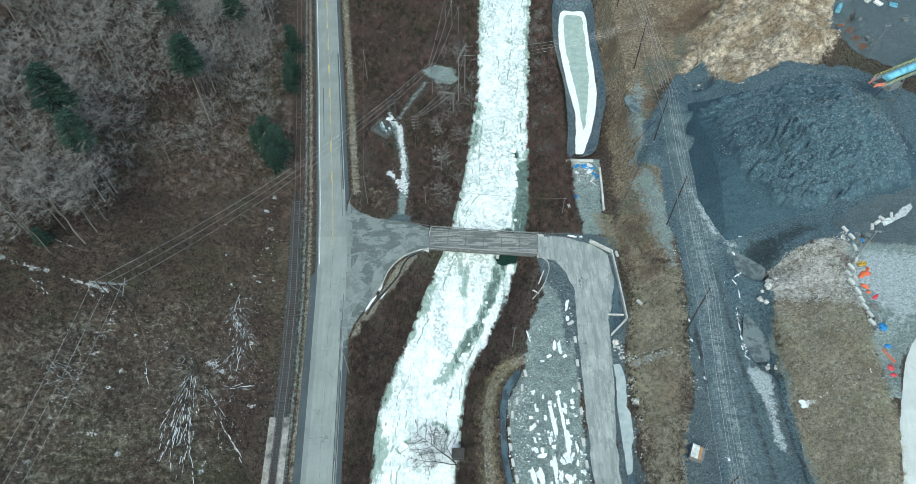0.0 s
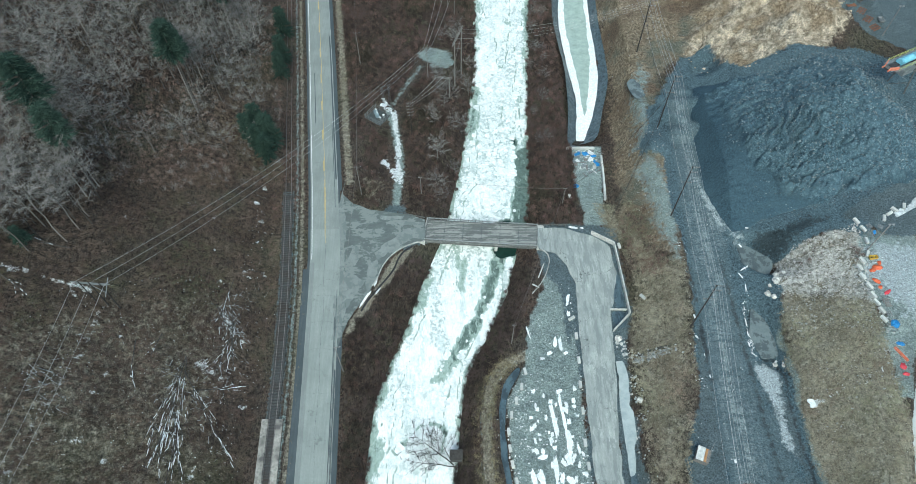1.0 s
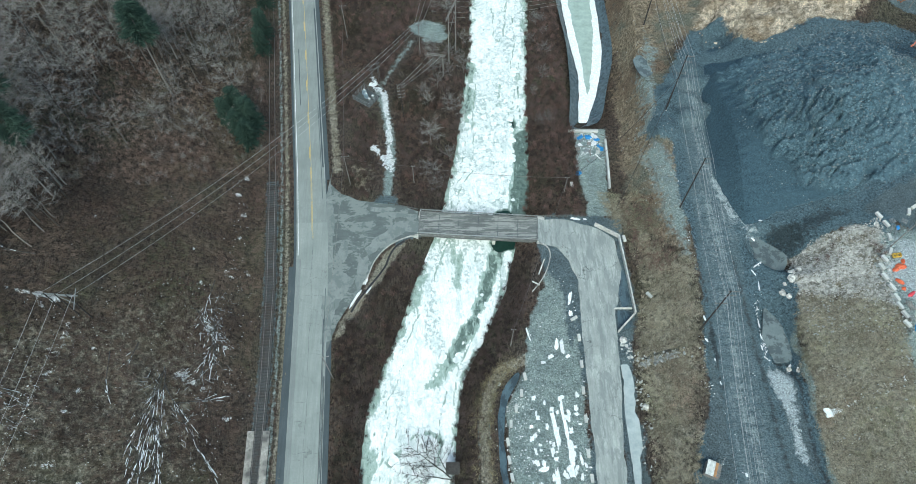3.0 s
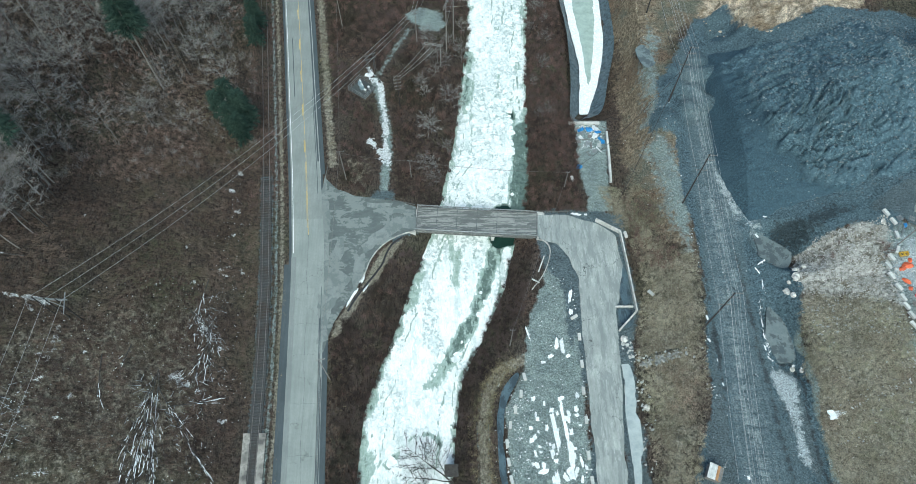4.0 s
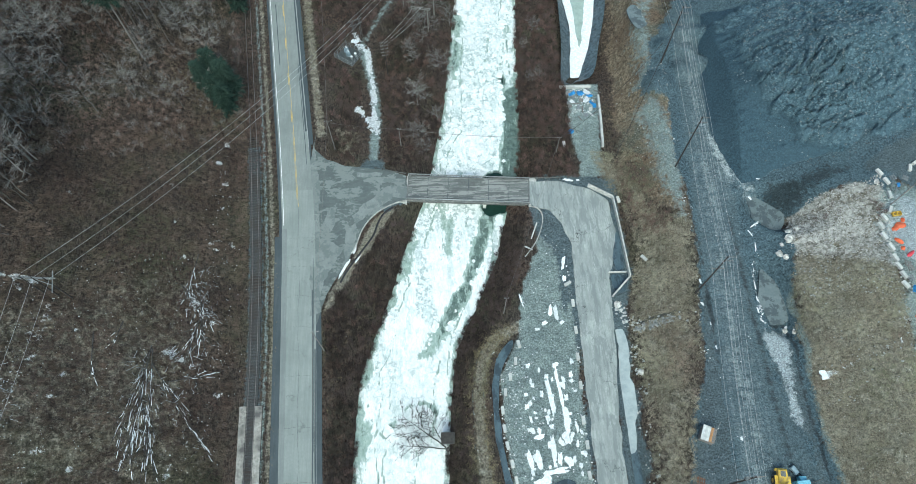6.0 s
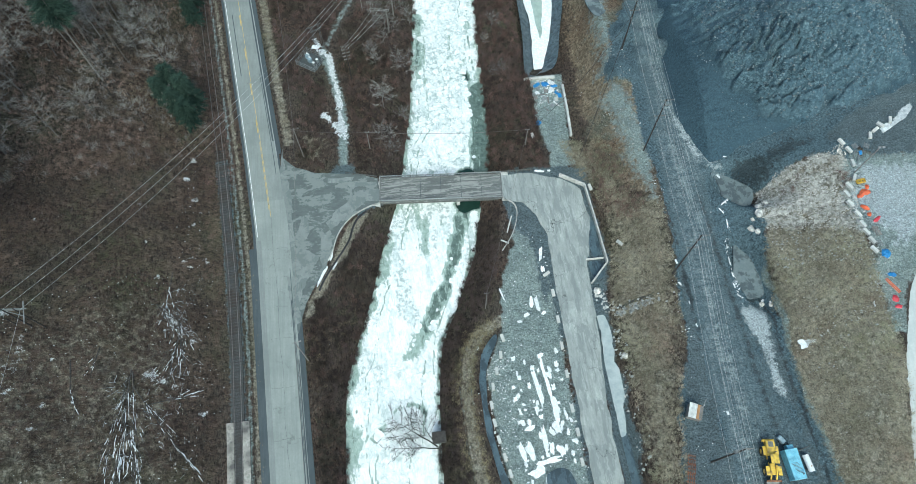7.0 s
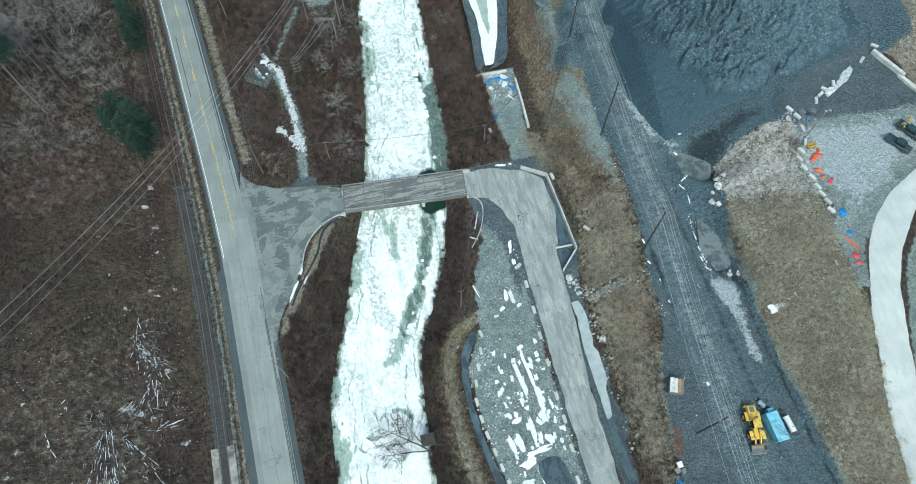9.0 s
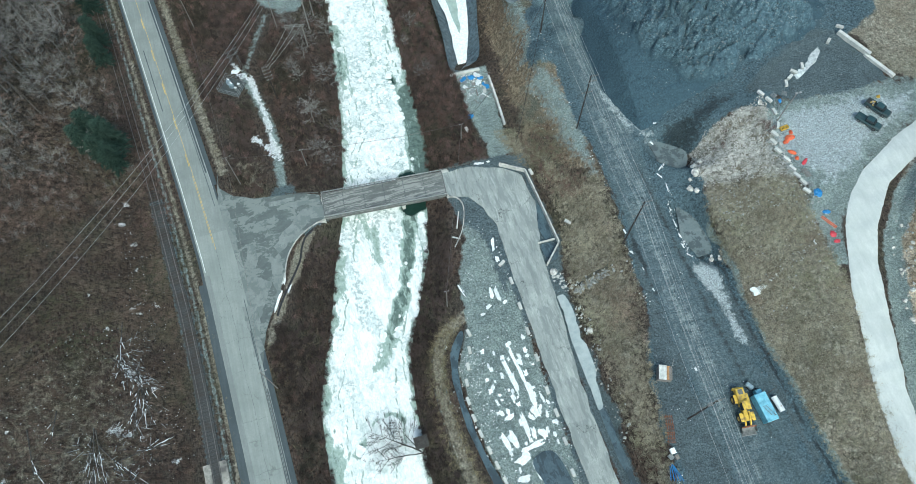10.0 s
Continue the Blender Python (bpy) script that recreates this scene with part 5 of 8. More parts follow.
for x0, s in ((-0.9, -1), (LEN + 0.9, 1)):
    g = bmesh.new()
    add_box(g, (x0, 0, -2.6), (1.9, WID + 1.2, 4.66))
    for t in (-1, 1):
        add_box(g, (x0 + s * 1.5, t * (WID / 2 + 1.2), -2.9), (0.5, 3.6, 4.2), rz=-t * s * 38)
    part("abutment", g, CONCRETE, bridge, "stained concrete abutment with wing walls")
g = bmesh.new()
add_box(g, (19.2, 0, -1.45), (1.0, WID - 0.6, 0.6))
for t in (-2.6, 0, 2.6):
    add_box(g, (19.2, t, -3.6), (0.8, 0.9, 4.0), bevel=0.1)
part("pier", g, CONCRETE, bridge, "concrete pier standing in the water")
for a, b in (((-16.0, 116.0), (-8.2, 113.9)), ((22.0, 111.5), (30.2, 111.2))):
    ap = thing("guard_rail", pose(a[0], a[1], 0, 0, 0, math.degrees(math.atan2(b[1] - a[1], b[0] - a[0]))), "bent grey steel guard rail by the bridge end", "guard rail", "approach rails")
    ln = math.dist(a, b)
    part("beam", box_mesh((ln / 2, 0, 0.72), (ln, 0.08, 0.32), bevel=0.03), STEEL, ap)
    for k in range(int(ln / 1.9) + 1):
        part("post", box_mesh((0.1 + k * 1.9, 0.1, 0.35), (0.14, 0.14, 1.1)), TIMBER, ap)


def wall_line(name, pts, width, z0, z1, material, label, category, seg=2.4, gap=0.03):
    """A wall of separate cast blocks along a line."""
    w = thing(name, Matrix(), label, category)
    for a, b in zip(pts, pts[1:]):
        ln = math.dist(a, b)
        n = max(1, round(ln / seg))
        ang = math.degrees(math.atan2(b[1] - a[1], b[0] - a[0]))
        me = to_mesh(box_mesh((0, 0, (z0 + z1) / 2), (ln / n - gap, width, z1 - z0), bevel=0.04), "block", material)
        for k in range(n):
            t = (k + 0.5) / n
            part("block", me, material, w).matrix_basis = pose(a[0] + (b[0] - a[0]) * t, a[1] + (b[1] - a[1]) * t, 0, 0, 0, ang)
    return w


def kerb_line(name, pts, width, h, material, label):
    p = smooth_loop(pts, 5, False)
    bm = bmesh.new()
    rows = []
    for i, q in enumerate(p):
        d = (p[min(i + 1, len(p) - 1)] - p[max(i - 1, 0)]).normalized()
        nrm = Vector((-d.y, d.x)) * width / 2
        rows.append([bm.verts.new((*(q + nrm * s), z)) for s, z in ((1, -0.2), (1, h), (-1, h), (-1, -0.2))])
    for a, b in zip(rows, rows[1:]):
        for k in range(3):
            bm.faces.new((a[k], a[k + 1], b[k + 1], b[k]))
    bm.faces.new(rows[0])
    bm.faces.new(rows[-1][::-1])
    bmesh.ops.recalc_face_normals(bm, faces=bm.faces)
    return single(name, bm, material, Matrix(), label, "kerb")


kerb_line("kerb", ((-8.2, 106.6), (-10.6, 106.1), (-14.2, 104.4), (-17, 101.9), (-18.9, 98.9), (-20, 95.5), (-21.2, 93)), 0.22, 0.22, CONCRETE, "curved pale concrete kerb beside the apron")
kerb_line("kerb", ((21.6, 103.9), (23.8, 103.1), (24.7, 100.9), (24.1, 97.8), (22.4, 94), (19.6, 90.4)), 0.2, 0.25, CONCRETE, "curved pale concrete kerb beside the bridge end")
kerb_line("drain_pipe", ((-11.5, 104.9), (-13.7, 103.2), (-15.1, 100.6), (-15.9, 98), (-17.3, 95.6), (-19.8, 92), (-22.2, 88.4), (-23.6, 85.6)), 0.36, 0.22, CABLE, "black flexible drain pipe lying in the grass")
wall_line("retaining_wall", ((36.6, 108.8), (42.2, 105.2), (42.7, 97.1), (43.3, 84.2), (38.7, 79.6)), 0.34, -0.3, 1.3, CONCRETE, "low wall of pale cast concrete blocks beside the lane", "wall")
wall_line("retaining_wall", ((38.6, 85.6), (42.8, 85.5)), 0.28, -0.3, 0.6, CONCRETE, "short concrete cross wall in front of a wet sump", "wall")
wall_line("barrier_wall", ((42.7, 136), (42.4, 128), (41.9, 120)), 0.55, -0.3, 0.9, PALE_CONCRETE, "row of pale concrete barriers beside the gravel path", "wall")
wall_line("barrier_wall", ((32.8, 139.3), (41.2, 139.2)), 0.7, -0.3, 0.5, PALE_CONCRETE, "pale concrete sill at the end of the pond", "wall")
wall_line("block_wall", ((120.9, 109.0), (124.4, 100.6)), 0.9, 18.5, 20.9, PALE_CONCRETE, "pale stacked concrete block wall in the coal yard", "wall", 1.8)
wall_line("block_wall", ((123.6, 101.4), (126.6, 93.6)), 0.9, 18.5, 20.4, PALE_CONCRETE, "pale stacked concrete block wall in the coal yard", "wall", 1.8)

# ---- railway ----
tagged(new("ballast", to_mesh(strip(RAIL_MID, -1.3, 1.3, -60, 122, 0.13, depth=0.4), "ballast", BALLAST)), "dark grey stone ballast bed of the railway", "ballast", kind="structure")
railway = thing("railway_track", Matrix(), "rusty single railway track on dark timber sleepers", "railway track")
for s in (-0.75, 0.75):
    part("rail", strip(RAIL_MID, s - 0.05, s + 0.05, -60, 300, 0.34, depth=0.16), RAIL, railway, "brown steel rail")
tie = to_mesh(box_mesh((0, 0, 0.19), (2.5, 0.23, 0.14)), "sleeper", TIMBER)
k = 0
y = 22.0
while y < 127 and k < 300:
    x = float(line(RAIL_MID, y))
    slope = math.degrees(math.atan2(float(line(RAIL_MID, y + 1)) - x, 1))
    part("sleeper", tie, TIMBER, railway).matrix_basis = pose(x, y, 0.0, 0, 0, -slope + rnd.uniform(-2, 2))
    y += 0.72
    k += 1
PAD_MAT = simple("grey_pad", (0.20, 0.19, 0.17), (0.40, 0.38, 0.345), 1.6, 0.9, 0, 0.02, 6, c3=(0.10, 0.095, 0.09), big=0.4, world_space=True)
for s in (-1.65, 1.65):
    w = 0.75
    tagged(new("crossing_pad", to_mesh(strip(RAIL_MID, s - w, s + w, 30, 57.5, 0.42, depth=0.35), "crossing_pad", PAD_MAT)), "long pale concrete crossing pad beside the rails", "crossing", kind="structure")


# ---- poles and lines ----
def at(x, y, rz=0.0, lift=0.0):
    return pose(x, y, ground(x, y) + lift, 0, 0, rz)


def insulator(parent, x, y, z):
    g = bmesh.new()
    add_rod(g, (x, y, z), (x, y, z + 0.28), 0.06, 0.05)
    add_rod(g, (x, y, z + 0.12), (x, y, z + 0.18), 0.11, 0.11)
    part("insulator", g, GALV, parent)


def line_pole(x, y, height, rz, arms, label, group, wood=POLE_WOOD, lean=(0, 0), gear=False):
    """A wooden pole; arms: (height, offset, length) along local x."""
    p = thing("utility_pole", at(x, y, rz), label, "utility pole", group)
    part("pole", rod_mesh((0, 0, -0.6), (lean[0], lean[1], height), 0.2 if height > 15 else 0.14, 0.13 if height > 15 else 0.09, 8), wood, p)
    for z, off, ln in arms:
        ox, oy = lean[0] * z / height, lean[1] * z / height
        arm = part("crossarm", box_mesh((off + ox, 0.16 + oy, z), (ln, 0.12, 0.15), bevel=0.01), GREY_WOOD, p)
        for k in (-0.46, -0.16, 0.46):
            insulator(arm, off + ox + k * ln, 0.16 + oy, z + 0.07)
    if gear:
        g = bmesh.new()
        add_rod(g, (-0.45, 0.1, height - 3.4), (-0.45, 0.1, height - 2.4), 0.3, 0.3, 10)
        part("transformer", g, GALV, p, "grey steel transformer can")
    return p


POLES_E = ((52.4, 37.4, 17.0), (54.9, 76.9, 19.5), (55.9, 108.4, 19.5), (57.4, 138.6, 19.3), (56.6, 170.8, 19.0), (55.5, 203, 19.0))
for i, (x, y, h) in enumerate(POLES_E):
    line_pole(x, y, h, -3, ((h - 0.4, 0.7, 2.2), (h - 2.2, 0.75, 2.0), (h - 6.0, 0.2, 2.6)), "tall dark creosoted utility pole with crossarms beside the haul road", "haul road poles", gear=(i == 0))
span = list(POLES_E)
first, last = (50.6, -4.0, 17.0), (54.5, 236, 19.0)
for a, b in zip([first] + span, span + [last]):
    ln = thing("power_line", Matrix(), "bundle of pale overhead wires strung between the poles", "power line", "haul road lines")
    za, zb = ground(a[0], a[1]) + a[2], ground(b[0], b[1]) + b[2]
    for off, drop, sag in ((-0.35, 0.25, 0.7), (0.4, 0.25, 0.8), (1.7, 0.25, 0.6), (-0.2, 2.0, 0.8), (1.65, 2.0, 0.9), (-1.0, 5.85, 0.9), (1.3, 5.85, 1.0)):
        part("wire", hung((a[0] + off, a[1], za - drop), (b[0] + off, b[1], zb - drop), sag, 0.021), WIRE, ln)
for a, b, s in (((57.4, 138.6, 21.5), (29.8, 118.7, 6.6), 4.5), ((57.4, 138.6, 20), (42.5, 113, 1.2), 3.0), ((56.6, 170.8, 22), (57.4, 138.6, 19.5), 2.0)):
    ln = thing("power_line", Matrix(), "black overhead cable sagging across the slope", "power line", "black cables")
    part("wire", hung(a, b, s, 0.055), CABLE, ln)
# small poles by river and road
for x, y, h in ((-9.4, 122.8, 7.2), (29.8, 118.7, 7.2), (13.6, 76.7, 9.5)):
    line_pole(x, y, h, 0, ((h - 0.3, 0, 1.0),), "short grey wooden pole standing in the brush", "river poles", GREY_WOOD)
for x, y, h in ((-26.6, 69.6, 13.5), (-26.0, 121.8, 13.0), (-30.5, 176, 13.0)):
    line_pole(x, y, h, 8, ((h - 0.5, 0.3, 1.8),), "grey wooden utility pole beside the valley road", "roadside poles", GREY_WOOD)
WIRES = [((-26.6, 69.6, 13.2), (-26.0, 121.8, 12.7), 1.2), ((-26.0, 121.8, 12.7), (-30.5, 176, 12.7), 1.2), ((-30.5, 176, 12.7), (-37, 236, 12.5), 1.2), ((-26.6, 69.6, 13.2), (-24.5, 10, 13), 1.3),
         ((-26.2, 69.6, 13.0), (-24.1, 10, 12.8), 1.3), ((-26.0, 121.8, 12.2), (-9.4, 122.8, 7.0), 0.5), ((-9.4, 122.8, 7.0), (29.8, 118.7, 7.0), 1.0), ((-9.4, 123.2, 6.5), (29.8, 119.1, 6.5), 1.2), ((29.8, 118.7, 7.1), (13.6, 76.7, 9.3), 1.0)]
for a, b, s in WIRES:
    ln = thing("power_line", Matrix(), "thin grey overhead wire along the valley", "power line", "valley wires")
    part("wire", hung(a, b, s, 0.026), GREY_WOOD, ln)
# high line on the hill
tower = thing("transmission_tower", at(-76.0, 77.4, -5), "frost-whitened wooden transmission structure with crossarms on the hillside", "pylon")
TZ = ground(-76.0, 77.4)
for s in (-2.2, 0, 2.2):
    part("pole", rod_mesh((s, 0, -0.8), (s, 0, 10.0), 0.14, 0.1, 8), POLE_WOOD, tower)
for z, ln in ((9.4, 8.4), (8.9, 6.4)):
    part("crossarm", box_mesh((0, 0.2, z), (ln, 0.18, 0.24), bevel=0.02), GALV, tower)
for s in (-1, 1):
    part("brace", rod_mesh((s * 2.2, 0, 5.6), (0, 0.1, 8.8), 0.07), GALV, tower)
part("brace", rod_mesh((4.0, -2.4, 8.6), (3.4, 1.6, 9.6), 0.1), GALV, tower)
N_ENDS = ((-9.3, 169.6, 12.1), (-8.4, 169.2, 12.4), (-7.5, 168.8, 12.1))
for k, (s, e) in enumerate(zip((-3.3, 0, 3.3), N_ENDS)):
    p0 = Vector((-76.0 + s * math.cos(radians(-5)), 77.4 + s * math.sin(radians(-5)), TZ + 9.6))
    ln = thing("transmission_line", Matrix(), "long bright transmission conductor spanning the hillside and road", "power line", "hill lines")
    part("wire", hung(p0, e, 5.0, 0.027, 30), WIRE, ln)
    part("wire", hung(p0, (-87 + s, 2, TZ + 13), 3.0, 0.027, 20), WIRE, ln)
ln = thing("transmission_line", Matrix(), "thin earth wire above the hill line", "power line", "hill lines")
part("wire", hung((-76.8, 79.5, TZ + 9.9), (-24, 156, 10), 3.5, 0.02, 24), GREY_WOOD, ln)
line_pole(-8.4, 169.3, 12.6, 20, ((12.3, 0, 2.2), (11.3, 0, 1.8)), "wooden utility pole on the gravel pad with insulators", "substation poles", GREY_WOOD)
for x, y in ((0.1, 201.4), (-2.2, 205.0), (-4.6, 207.4)):
    line_pole(x, y, 11.0, 20, ((10.7, 0, 1.2),), "slim wooden pole of a three-pole line structure", "far poles", GREY_WOOD)
for e, f in zip(N_ENDS, ((-4.6, 207.4, 10.8), (-2.2, 205, 10.8), (0.1, 201.4, 10.8))):
    ln = thing("power_line", Matrix(), "overhead wire between wooden poles", "power line", "substation lines")
    part("wire", hung(e, f, 1.2, 0.028), WIRE, ln)
hf = thing("h_frame_pole", at(1.2, 169.0, 70), "tall grey two-pole timber structure with a long crossarm by the river", "utility pole")
for s in (-3.0, 3.0):
    part("pole", rod_mesh((s, 0, -0.6), (s, 0, 18.5), 0.2, 0.13, 8), GREY_WOOD, hf)
for z in (18.0, 17.2):
    part("crossarm", box_mesh((0, 0.2, z), (9.0, 0.16, 0.2)), GREY_WOOD, hf)
for s in (-1, 1):
    part("brace", rod_mesh((-3 * s, 0, 10.5), (3 * s, 0, 15.5), 0.06), GREY_WOOD, hf)
for k in range(4):
    ln = thing("power_line", Matrix(), "overhead wire crossing the river", "power line", "river lines")
    part("wire", hung((0.2 + 0.7 * k, 165.5 + 2.2 * k, 17), (56.6, 171 + 2 * k, 26 - k), 3.0, 0.017), WIRE, ln)
tf = thing("switch_stand", at(-2.9, 160.6, -12), "weathered timber switch frame with a ladder-like crossarm", "utility pole")
part("pole", rod_mesh((1.4, 0, -0.5), (1.4, 0, 8.6), 0.19, 0.15, 8), GREY_WOOD, tf)
for yy in (-0.3, 0.3):
    part("crossarm", box_mesh((-0.6, yy, 8.4), (5.4, 0.13, 0.17)), GREY_WOOD, tf)
for k in range(5):
    part("rung", box_mesh((-3 + k * 1.25, 0, 8.42), (0.1, 0.7, 0.1)), GALV, tf)
line_pole(-12.7, 144.8, 13.6, 10, ((13.2, 0, 1.9), (12.0, 0, 1.9), (10.8, 0, 1.9), (9.6, 0, 1.9), (8.4, 0, 1.6)), "dark utility pole crowded with crossarms and insulators", "substation poles")
for k in (-1, 0, 1):
    ln = thing("power_line", Matrix(), "overhead wire between wooden poles", "power line", "substation lines")
    part("wire", hung((-12.7 + k * 0.8, 145, 12.4), (-3.5 + k * 2.0, 160.6, 8.4), 0.5, 0.026), WIRE, ln)

# ---- small substation ----
sub_m = pose(-23.4, 152.5, 0.0, 0, 0, -35)
CLAD_BLUE = simple("blue_grey_steel", (0.20, 0.27, 0.31), (0.32, 0.40, 0.44), 2.0, 0.5, 0.2, 0.003)
DARK_STONE = simple("dark_stone_bed", (0.035, 0.04, 0.042), (0.09, 0.10, 0.10), 8.0, 0.95, 0, 0.05, world_space=True)
single("equipment_pad", box_mesh((0, 0, 0.0), (5.6, 5.0, 0.3), bevel=0.03), DARK_STONE, sub_m, "dark stone pad of a small substation", "pad")
sf = thing("fence", sub_m, "low grey steel fence round the substation", "fence")
for a, b in (((-2.9, -2.6), (2.9, -2.6)), ((2.9, -2.6), (2.9, 2.6)), ((2.9, 2.6), (-2.9, 2.6)), ((-2.9, 2.6), (-2.9, -2.6))):
    for z in (0.25, 1.0, 1.7):
        part("rail", rod_mesh((*a, z), (*b, z), 0.045), GALV, sf)
    for t in (0, 0.25, 0.5, 0.75):
        part("post", rod_mesh((a[0] + (b[0] - a[0]) * t, a[1] + (b[1] - a[1]) * t, -0.2), (a[0] + (b[0] - a[0]) * t, a[1] + (b[1] - a[1]) * t, 1.9), 0.05), GALV, sf)
for x0, y0 in ((-1.2, 0.6), (0.0, -0.2)):
    tr = thing("transformer", sub_m @ pose(x0, y0, 0.15), "blue-grey oil transformer with cooling fins and white bushings", "transformer", "transformers")
    part("tank", box_mesh((0, 0, 0.85), (0.95, 0.8, 1.5), bevel=0.05), CLAD_BLUE, tr)
    for k in range(4):
        part("fin", box_mesh((-0.3 + k * 0.2, -0.52, 0.8), (0.05, 0.28, 1.1)), CLAD_BLUE, tr)
    for k in (-0.25, 0, 0.25):
        part("bushing", rod_mesh((k, 0.1, 1.58), (k, 0.15, 2.2), 0.09, 0.05), WHITE_PAINT, tr, "white porcelain bushing")
for x0, y0 in ((1.4, -0.6), (1.6, 0.8)):
    bx = thing("switch_cabinet", sub_m @ pose(x0, y0, 0.15), "small pale steel switch cabinet on the pad", "cabinet", "cabinets")
    part("body", box_mesh((0, 0, 0.5), (0.6, 0.5, 1.0), bevel=0.02), GALV, bx)
    part("lid", box_mesh((0, 0, 1.02), (0.66, 0.56, 0.06)), WHITE_PAINT, bx)
gantry = thing("gantry", pose(-21.0, 158.6, 0, 0, 0, 25), "grey lattice switch gantry with insulators", "gantry")
for x0 in (-1.0, 1.0):
    for dx, dy in ((-0.3, -0.3), (0.3, -0.3), (0.3, 0.3), (-0.3, 0.3)):
        part("leg", rod_mesh((x0 + dx, dy, -0.3), (x0 + dx * 0.4, dy * 0.4, 7.0), 0.03), STEEL, gantry)
    for z in np.arange(0.6, 6.2, 0.8):
        part("lattice", rod_mesh((x0 - 0.28, -0.25, z), (x0 + 0.28, 0.25, z + 0.8), 0.02), STEEL, gantry)
for z in (5.2, 6.8):
    part("beam", box_mesh((0, 0, z), (3.4, 0.14, 0.14)), STEEL, gantry)
    for k in range(5):
        insulator(gantry, -1.5 + k * 0.75, 0, z + 0.07)

# ---- concrete blocks and barriers ----
block_mesh = to_mesh(box_mesh((0, 0, 0.3), (0.68, 1.7, 0.6), bevel=0.05), "cast_block", PALE_CONCRETE)


def cast_block(x, y, rz, label, group):
    return single("cast_block", block_mesh, PALE_CONCRETE, at(x, y, rz, -0.02), label, "concrete block", group)


for x, y, r in ((16.4, 69.3, 10), (15.4, 65.5, -4), (14.0, 62.1, -4), (12.7, 58.8, -2), (11.9, 55.1, 4), (12.0, 51.3, 9), (12.4, 47.8, 10), (13.1, 44.1, 8), (13.7, 40.8, 8), (14.3, 37.4, 8), (14.9, 34.0, 8),
                (29.1, 65.9, 1), (29.0, 59.6, 2), (28.7, 52.2, 2), (28.9, 47.2, 2), (28.6, 41.2, 4), (27.9, 34.9, 4), (28.8, 83.2, -60), (29.5, 78.4, 1), (29.4, 72.0, 2)):
    cast_block(x, y, r, "pale cast concrete block along the edge of the gravel lot", "lot blocks")
for x, y, r in ((94.9, 98.3, 25), (95.9, 96.2, 25), (95.7, 93.0, 0), (94.9, 89.6, -30), (93.2, 87.9, 28), (92.2, 86.2, 22), (91.9, 83.7, 24), (92.2, 80.9, 26), (92.0, 78.4, 24), (92.1, 76.6, 26), (92.5, 74.6, 26), (92.3, 72.6, 30)):
    cast_block(x, y, r, "pale cast concrete block along the coal yard edge", "yard blocks")
for x, y, r in ((101.9, 99.2, -20), (103.6, 100.5, -60), (107.6, 102.4, -20), (43.6, 104.6, 10), (46.7, 87.9, 40), (122.2, 110.4, 50), (117.6, 107.4, -50), (32.2, 121.3, 10), (105.2, 101.6, 40)):
    cast_block(x, y, r, "loose pale cast concrete block lying askew", "loose blocks")

# ---- vehicles ----
YELLOW = simple("yellow_machine_paint", (0.55, 0.36, 0.045), (0.68, 0.47, 0.08), 1.5, 0.5, 0.0, 0.004, c3=(0.30, 0.20, 0.07), big=0.9)
RUBBER = simple("tyre_rubber", (0.02, 0.02, 0.021), (0.045, 0.045, 0.046), 5.0, 0.85, 0, 0.01)
GLASS_DARK = simple("dark_glazing", (0.015, 0.02, 0.022), (0.03, 0.036, 0.04), 1.0, 0.08, 0, 0)
GREEN_PAINT = simple("dark_green_paint", (0.018, 0.045, 0.05), (0.03, 0.065, 0.07), 1.0, 0.3, 0.1, 0, c3=(0.06, 0.08, 0.08), big=0.8)
BLUE_PAINT = simple("faded_blue_paint", (0.16, 0.42, 0.55), (0.27, 0.55, 0.66), 1.2, 0.5, 0, 0.004, c3=(0.12, 0.30, 0.40), big=0.7)
BLUE_TARP = simple("blue_tarpaulin", (0.015, 0.13, 0.36), (0.04, 0.24, 0.52), 3.0, 0.5, 0, 0.01)
ORANGE = simple("orange_netting", (0.50, 0.075, 0.03), (0.66, 0.17, 0.07), 4.0, 0.7, 0, 0.01)
RED = simple("red_plastic", (0.45, 0.03, 0.05), (0.6, 0.07, 0.09), 3.0, 0.5, 0, 0)


def add_wheel(parent, x, y, r, w):
    ty = part("wheel", rod_mesh((x, y - w / 2, r), (x, y + w / 2, r), r, r, 18), RUBBER, parent, "black rubber tyre")
    part("rim", rod_mesh((x, y - w / 2 - 0.02, r), (x, y + w / 2 + 0.02, r), r * 0.52, r * 0.52, 12), YELLOW if r > 0.6 else GALV, ty)


